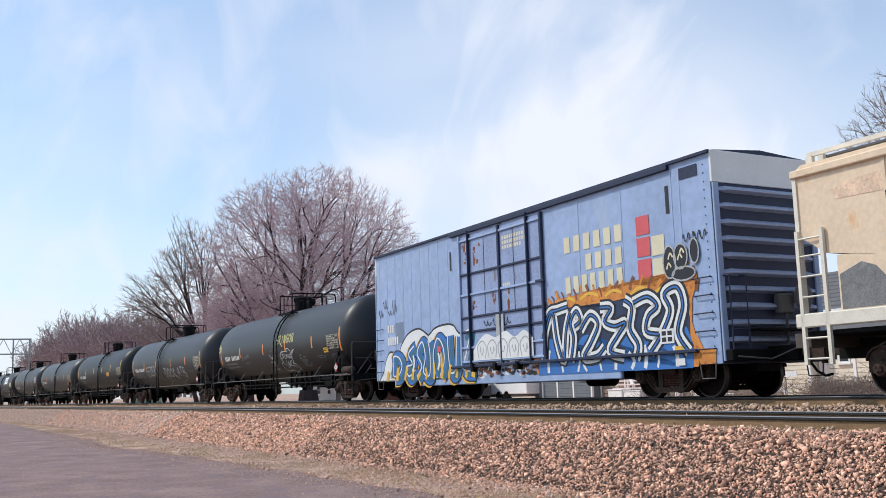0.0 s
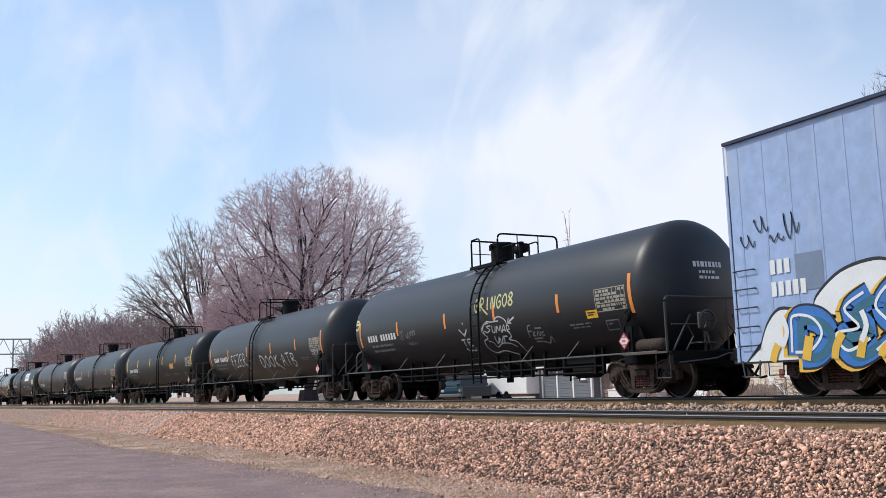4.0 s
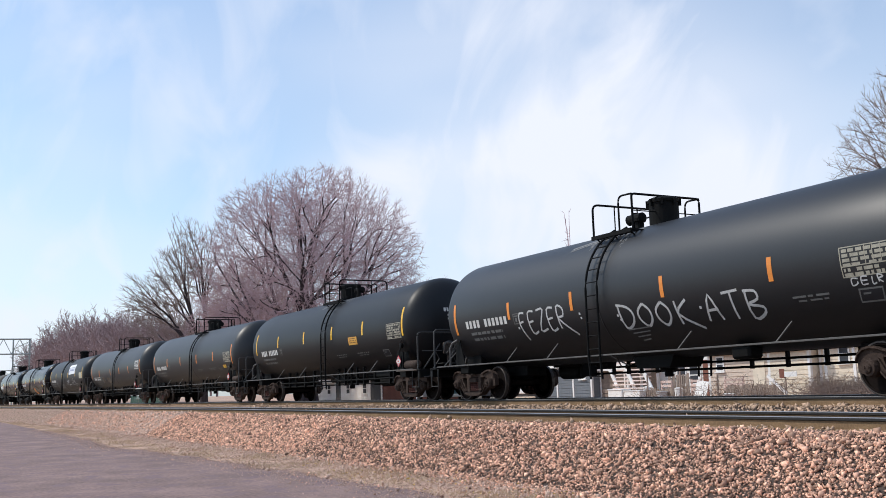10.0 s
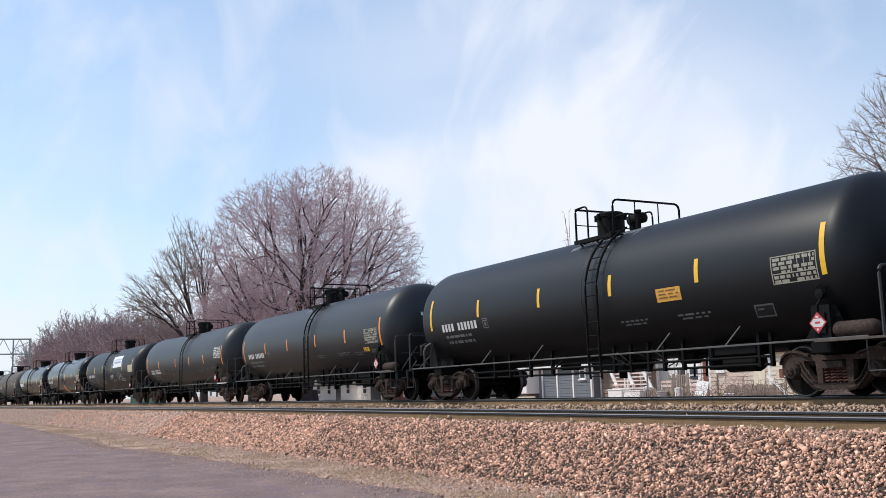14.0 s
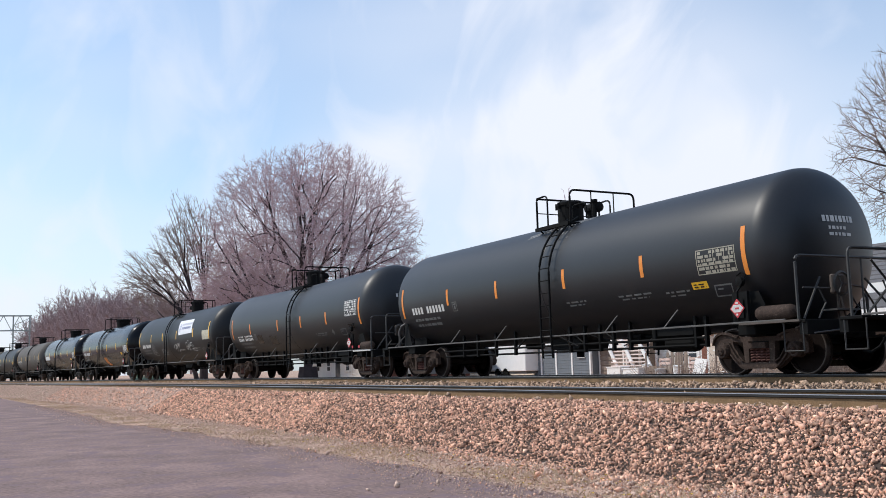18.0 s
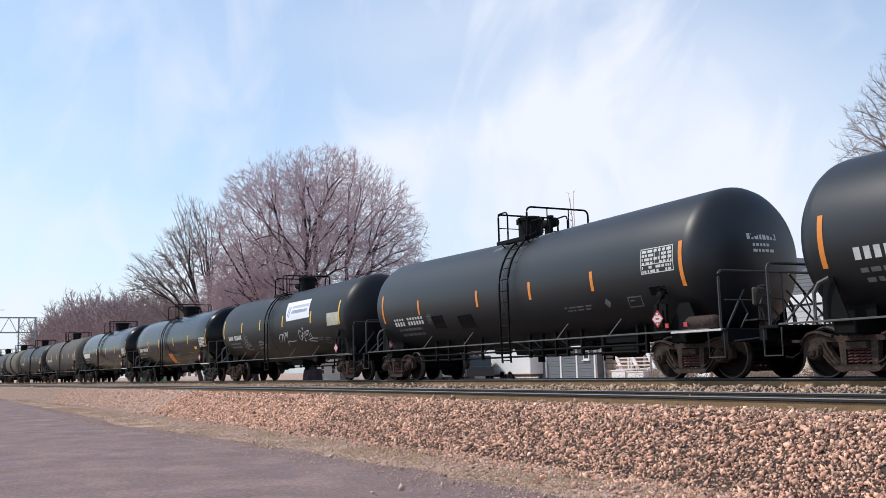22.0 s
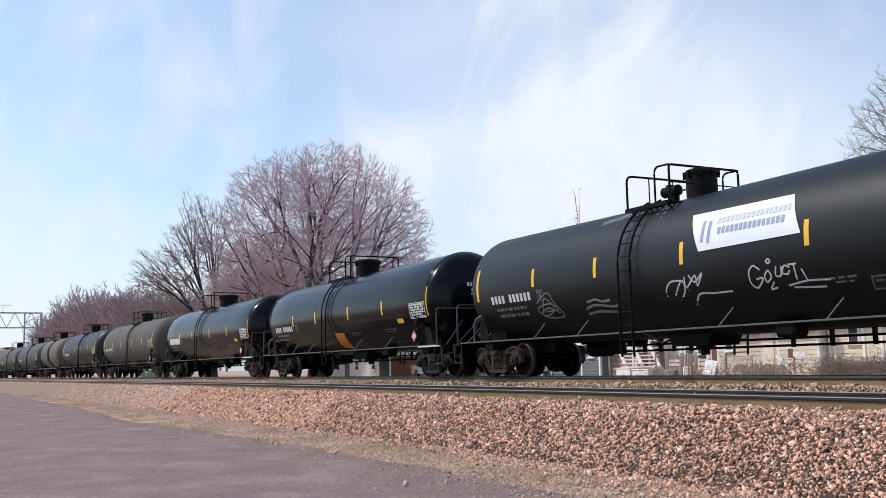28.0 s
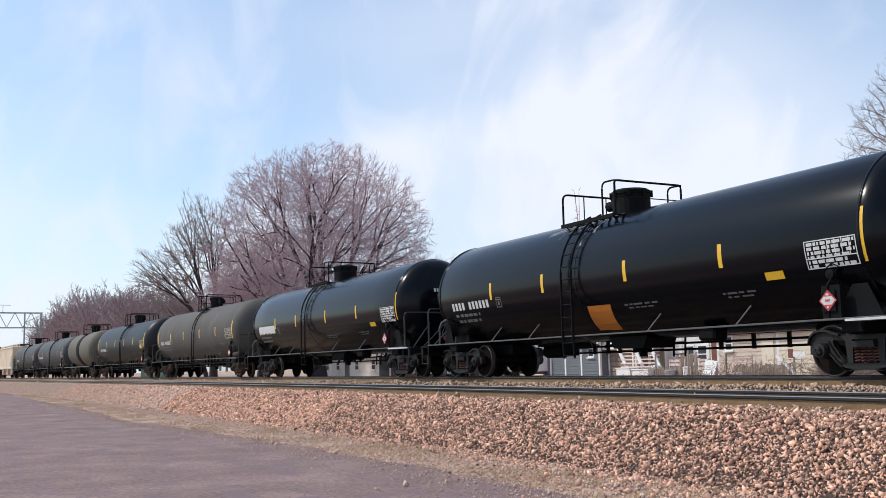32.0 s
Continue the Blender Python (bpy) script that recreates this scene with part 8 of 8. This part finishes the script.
def strays(rg, n):
    x = -4.0 - 45 * rg.rand(n) ** 1.8
    y = -7.3 - np.abs(rg.normal(0, 0.9, n))
    return x, y + np.array([bend(a) for a in x])


def toe(rg, n):
    x = -4.0 - 45 * rg.rand(n) ** 1.8
    y = -7.2 - np.abs(rg.normal(0, 1, n)) * np.interp(x, [-16, -8], [0.22, 0.5])
    return x, y + np.array([bend(a) for a in x])


def drift(rg, n):
    x = -5.0 - 45 * rg.rand(n) ** 1.7
    return x, np.array([road_edge(a) for a in x]) - np.abs(rg.normal(0, 0.55, n)) + 0.15


def far_shoulder(rg, n):
    x = -22.0 - 24 * rg.rand(n) ** 1.2
    return x, rg.uniform(-7.3, -5.5, n) + rg.normal(0, 0.15, n) + np.array([bend(a) for a in x])


def grown_over(rg, n):
    x = -38.0 - 95 * rg.rand(n) ** 1.5
    return x, rg.uniform(-7.6, -5.5, n) + rg.normal(0, 0.2, n) + np.array([bend(a) for a in x])


def chips(rg, n):
    x = -4.0 - 56 * rg.rand(n) ** 2.0
    return x, -9.0 - 7.0 * rg.rand(n) ** 1.15


stones("ballast_stone", 100000, shoulder, (0.011, 0.027), "crushed pinkish grey ballast stones on the shoulder", M_STONE, 1)
stones("ballast_stone", 26000, far_shoulder, (0.016, 0.034), "crushed ballast stones down the line", M_STONE, 9)
stones("ballast_stone", 20000, grown_over, (0.024, 0.046), "dusty ballast stones among dead grass", M_GRIT, 10)
stones("ballast_stone", 16000, between, (0.02, 0.042), "dusty brown ballast stones between the tracks", M_DUSTY, 2)
stones("ballast_stone", 9000, beyond, (0.02, 0.042), "dusty brown ballast stones under the train", M_DUSTY, 3)
stones("ballast_stone", 15000, strays, (0.007, 0.022), "small stray stones on the dirt beside the road", M_GRIT, 4)
stones("ballast_stone", 11000, toe, (0.010, 0.027), "ballast stones rolled down onto the dirt", M_STONE, 5)
stones("ballast_stone", 22000, chips, (0.002, 0.006), "loose stone chips on the worn asphalt", mat("grey mauve chips", (0.27, 0.205, 0.195), 0.95, vary=0.6, scale=30, fine=90), 6)
stones("ballast_stone", 16000, drift, (0.003, 0.009), "tan grit drifted over the road's edge", M_GRIT, 7)
stones("ballast_stone", 1500, drift, (0.006, 0.013), "pale pebbles scattered on the road's edge", M_STONE, 8)

# dead grass and fallen yellow leaves at the road's edge
gr = Wood(15)
for i in range(15000):
    x = -4 - 76 * gr.rnd.random() ** 1.5
    e = road_edge(x)
    y = e + gr.rnd.gauss(0.75, 0.65)
    tuft = noise.noise(Vector((x * 0.8, y * 0.8, 4)))
    if y < e - 0.25 or tuft < -0.1:
        continue
    h = gr.rnd.uniform(0.02, 0.06) + 0.22 * max(0.0, tuft - 0.05) * gr.rnd.random() * (1 if x < -14 else 0.4)
    p = Vector((x, y, -1.05))
    gr.limb([p, p + Vector((gr.rnd.gauss(0, 0.05), gr.rnd.gauss(0, 0.05), h))], 0.005, 0.001)
tagged(mesh_object("dead_grass", gr.v, gr.f, mat("dead straw grass", (0.50, 0.36, 0.225), 0.95, vary=0.3, scale=1, fine=8)), "short dead grass along the road's edge", "grass", kind="stuff")
lv, lf = [], []
lr = random.Random(8)
for i in range(170):
    x = -6 - 12 * lr.random() ** 1.5
    y = -8.3 + lr.gauss(0.1, 0.5)
    z = max(flat(x, y), bed(x, y) if y > -7.45 else -2) + 0.035
    a, s = lr.uniform(0, 6.3), lr.uniform(0.015, 0.034)
    n0 = len(lv)
    for k, (u, w) in enumerate(((-1, 0), (0, -0.55), (1, 0), (0, 0.55))):
        lv.append((x + s * (u * math.cos(a) - w * math.sin(a)), y + s * (u * math.sin(a) + w * math.cos(a)), z + (0.012 if k % 2 else 0)))
    lf.append((n0, n0 + 1, n0 + 2, n0 + 3))
tagged(mesh_object("fallen_leaves", lv, lf, mat("yellow fallen leaf", (0.62, 0.42, 0.06), 0.7)), "small yellow leaves scattered on the dirt", "leaves", kind="stuff")

# ---- ties, nearest as single pieces, the rest joined ----
tie_rnd = random.Random(2)
for track, y, zt in ((near_track, NEAR_Y, NEAR_Z), (main_track, 0.0, 0.0)):
    top = -0.178
    for i in range(130):
        x = 4 - i * 0.52
        shared("tie", lambda: box(bmesh.new(), -0.115, 0.115, -1.3, 1.3, -0.18, 0, 0.012), M_TIE, track,
               pose(x + tie_rnd.uniform(-0.02, 0.02), bend(x) + tie_rnd.uniform(-0.05, 0.05), top + tie_rnd.uniform(-0.012, 0.006), 0, 0, tie_rnd.uniform(-1, 1)))
    bm = bmesh.new()
    for i in range(130, 420):
        x = 4 - i * 0.52
        box(bm, x - 0.115, x + 0.115, bend(x) - 1.3, bend(x) + 1.3, top - 0.18, top)
    tagged(part("far_ties", bm, M_TIE, track), kind="stuff")
    for i in range(60):
        x = 3.9 - i * 0.52
        for s in (-0.755, 0.755):
            shared("tie_plate", lambda: box(bmesh.new(), -0.09, 0.09, -0.16, 0.16, -0.178, -0.160), M_RAIL, track, pose(x, s + bend(x), 0))


# ---- what moves ----
def along(place, d):
    """Pose on the track of a car's middle: on the gentle bend the car turns with the rails."""
    x = place + d
    return pose(x, bend(x), 0, 0, 0, math.degrees(math.atan2(bend(x + 6) - bend(x - 6), 12)))


def motions():
    for car, place in TRAIN:
        walk(car, [(t, along(place, d)) for t, d in GONE])
    # the wheels roll: 0.457 m radius, rows close enough for less than a quarter turn each
    marks = [i * 4 / FPS for i in range(241)]
    first = {}
    for w in WHEELSETS:
        x = round(w.location.x, 3)
        if x not in first:
            rows = []
            for t in marks:
                a = math.degrees(float(np.interp(t, [q for q, d in GONE], [d for q, d in GONE])) / 0.457)
                rows.append((t, pose(x, 0, 0.457) @ Matrix.Rotation(radians(a), 4, "Y")))
            walk(w, rows)
            first[x] = w
        else:
            w.rotation_mode = "QUATERNION"
            data = first[x].animation_data
            w.animation_data_create()
            w.animation_data.action = data.action
            w.animation_data.action_slot = data.action_slot


motions()
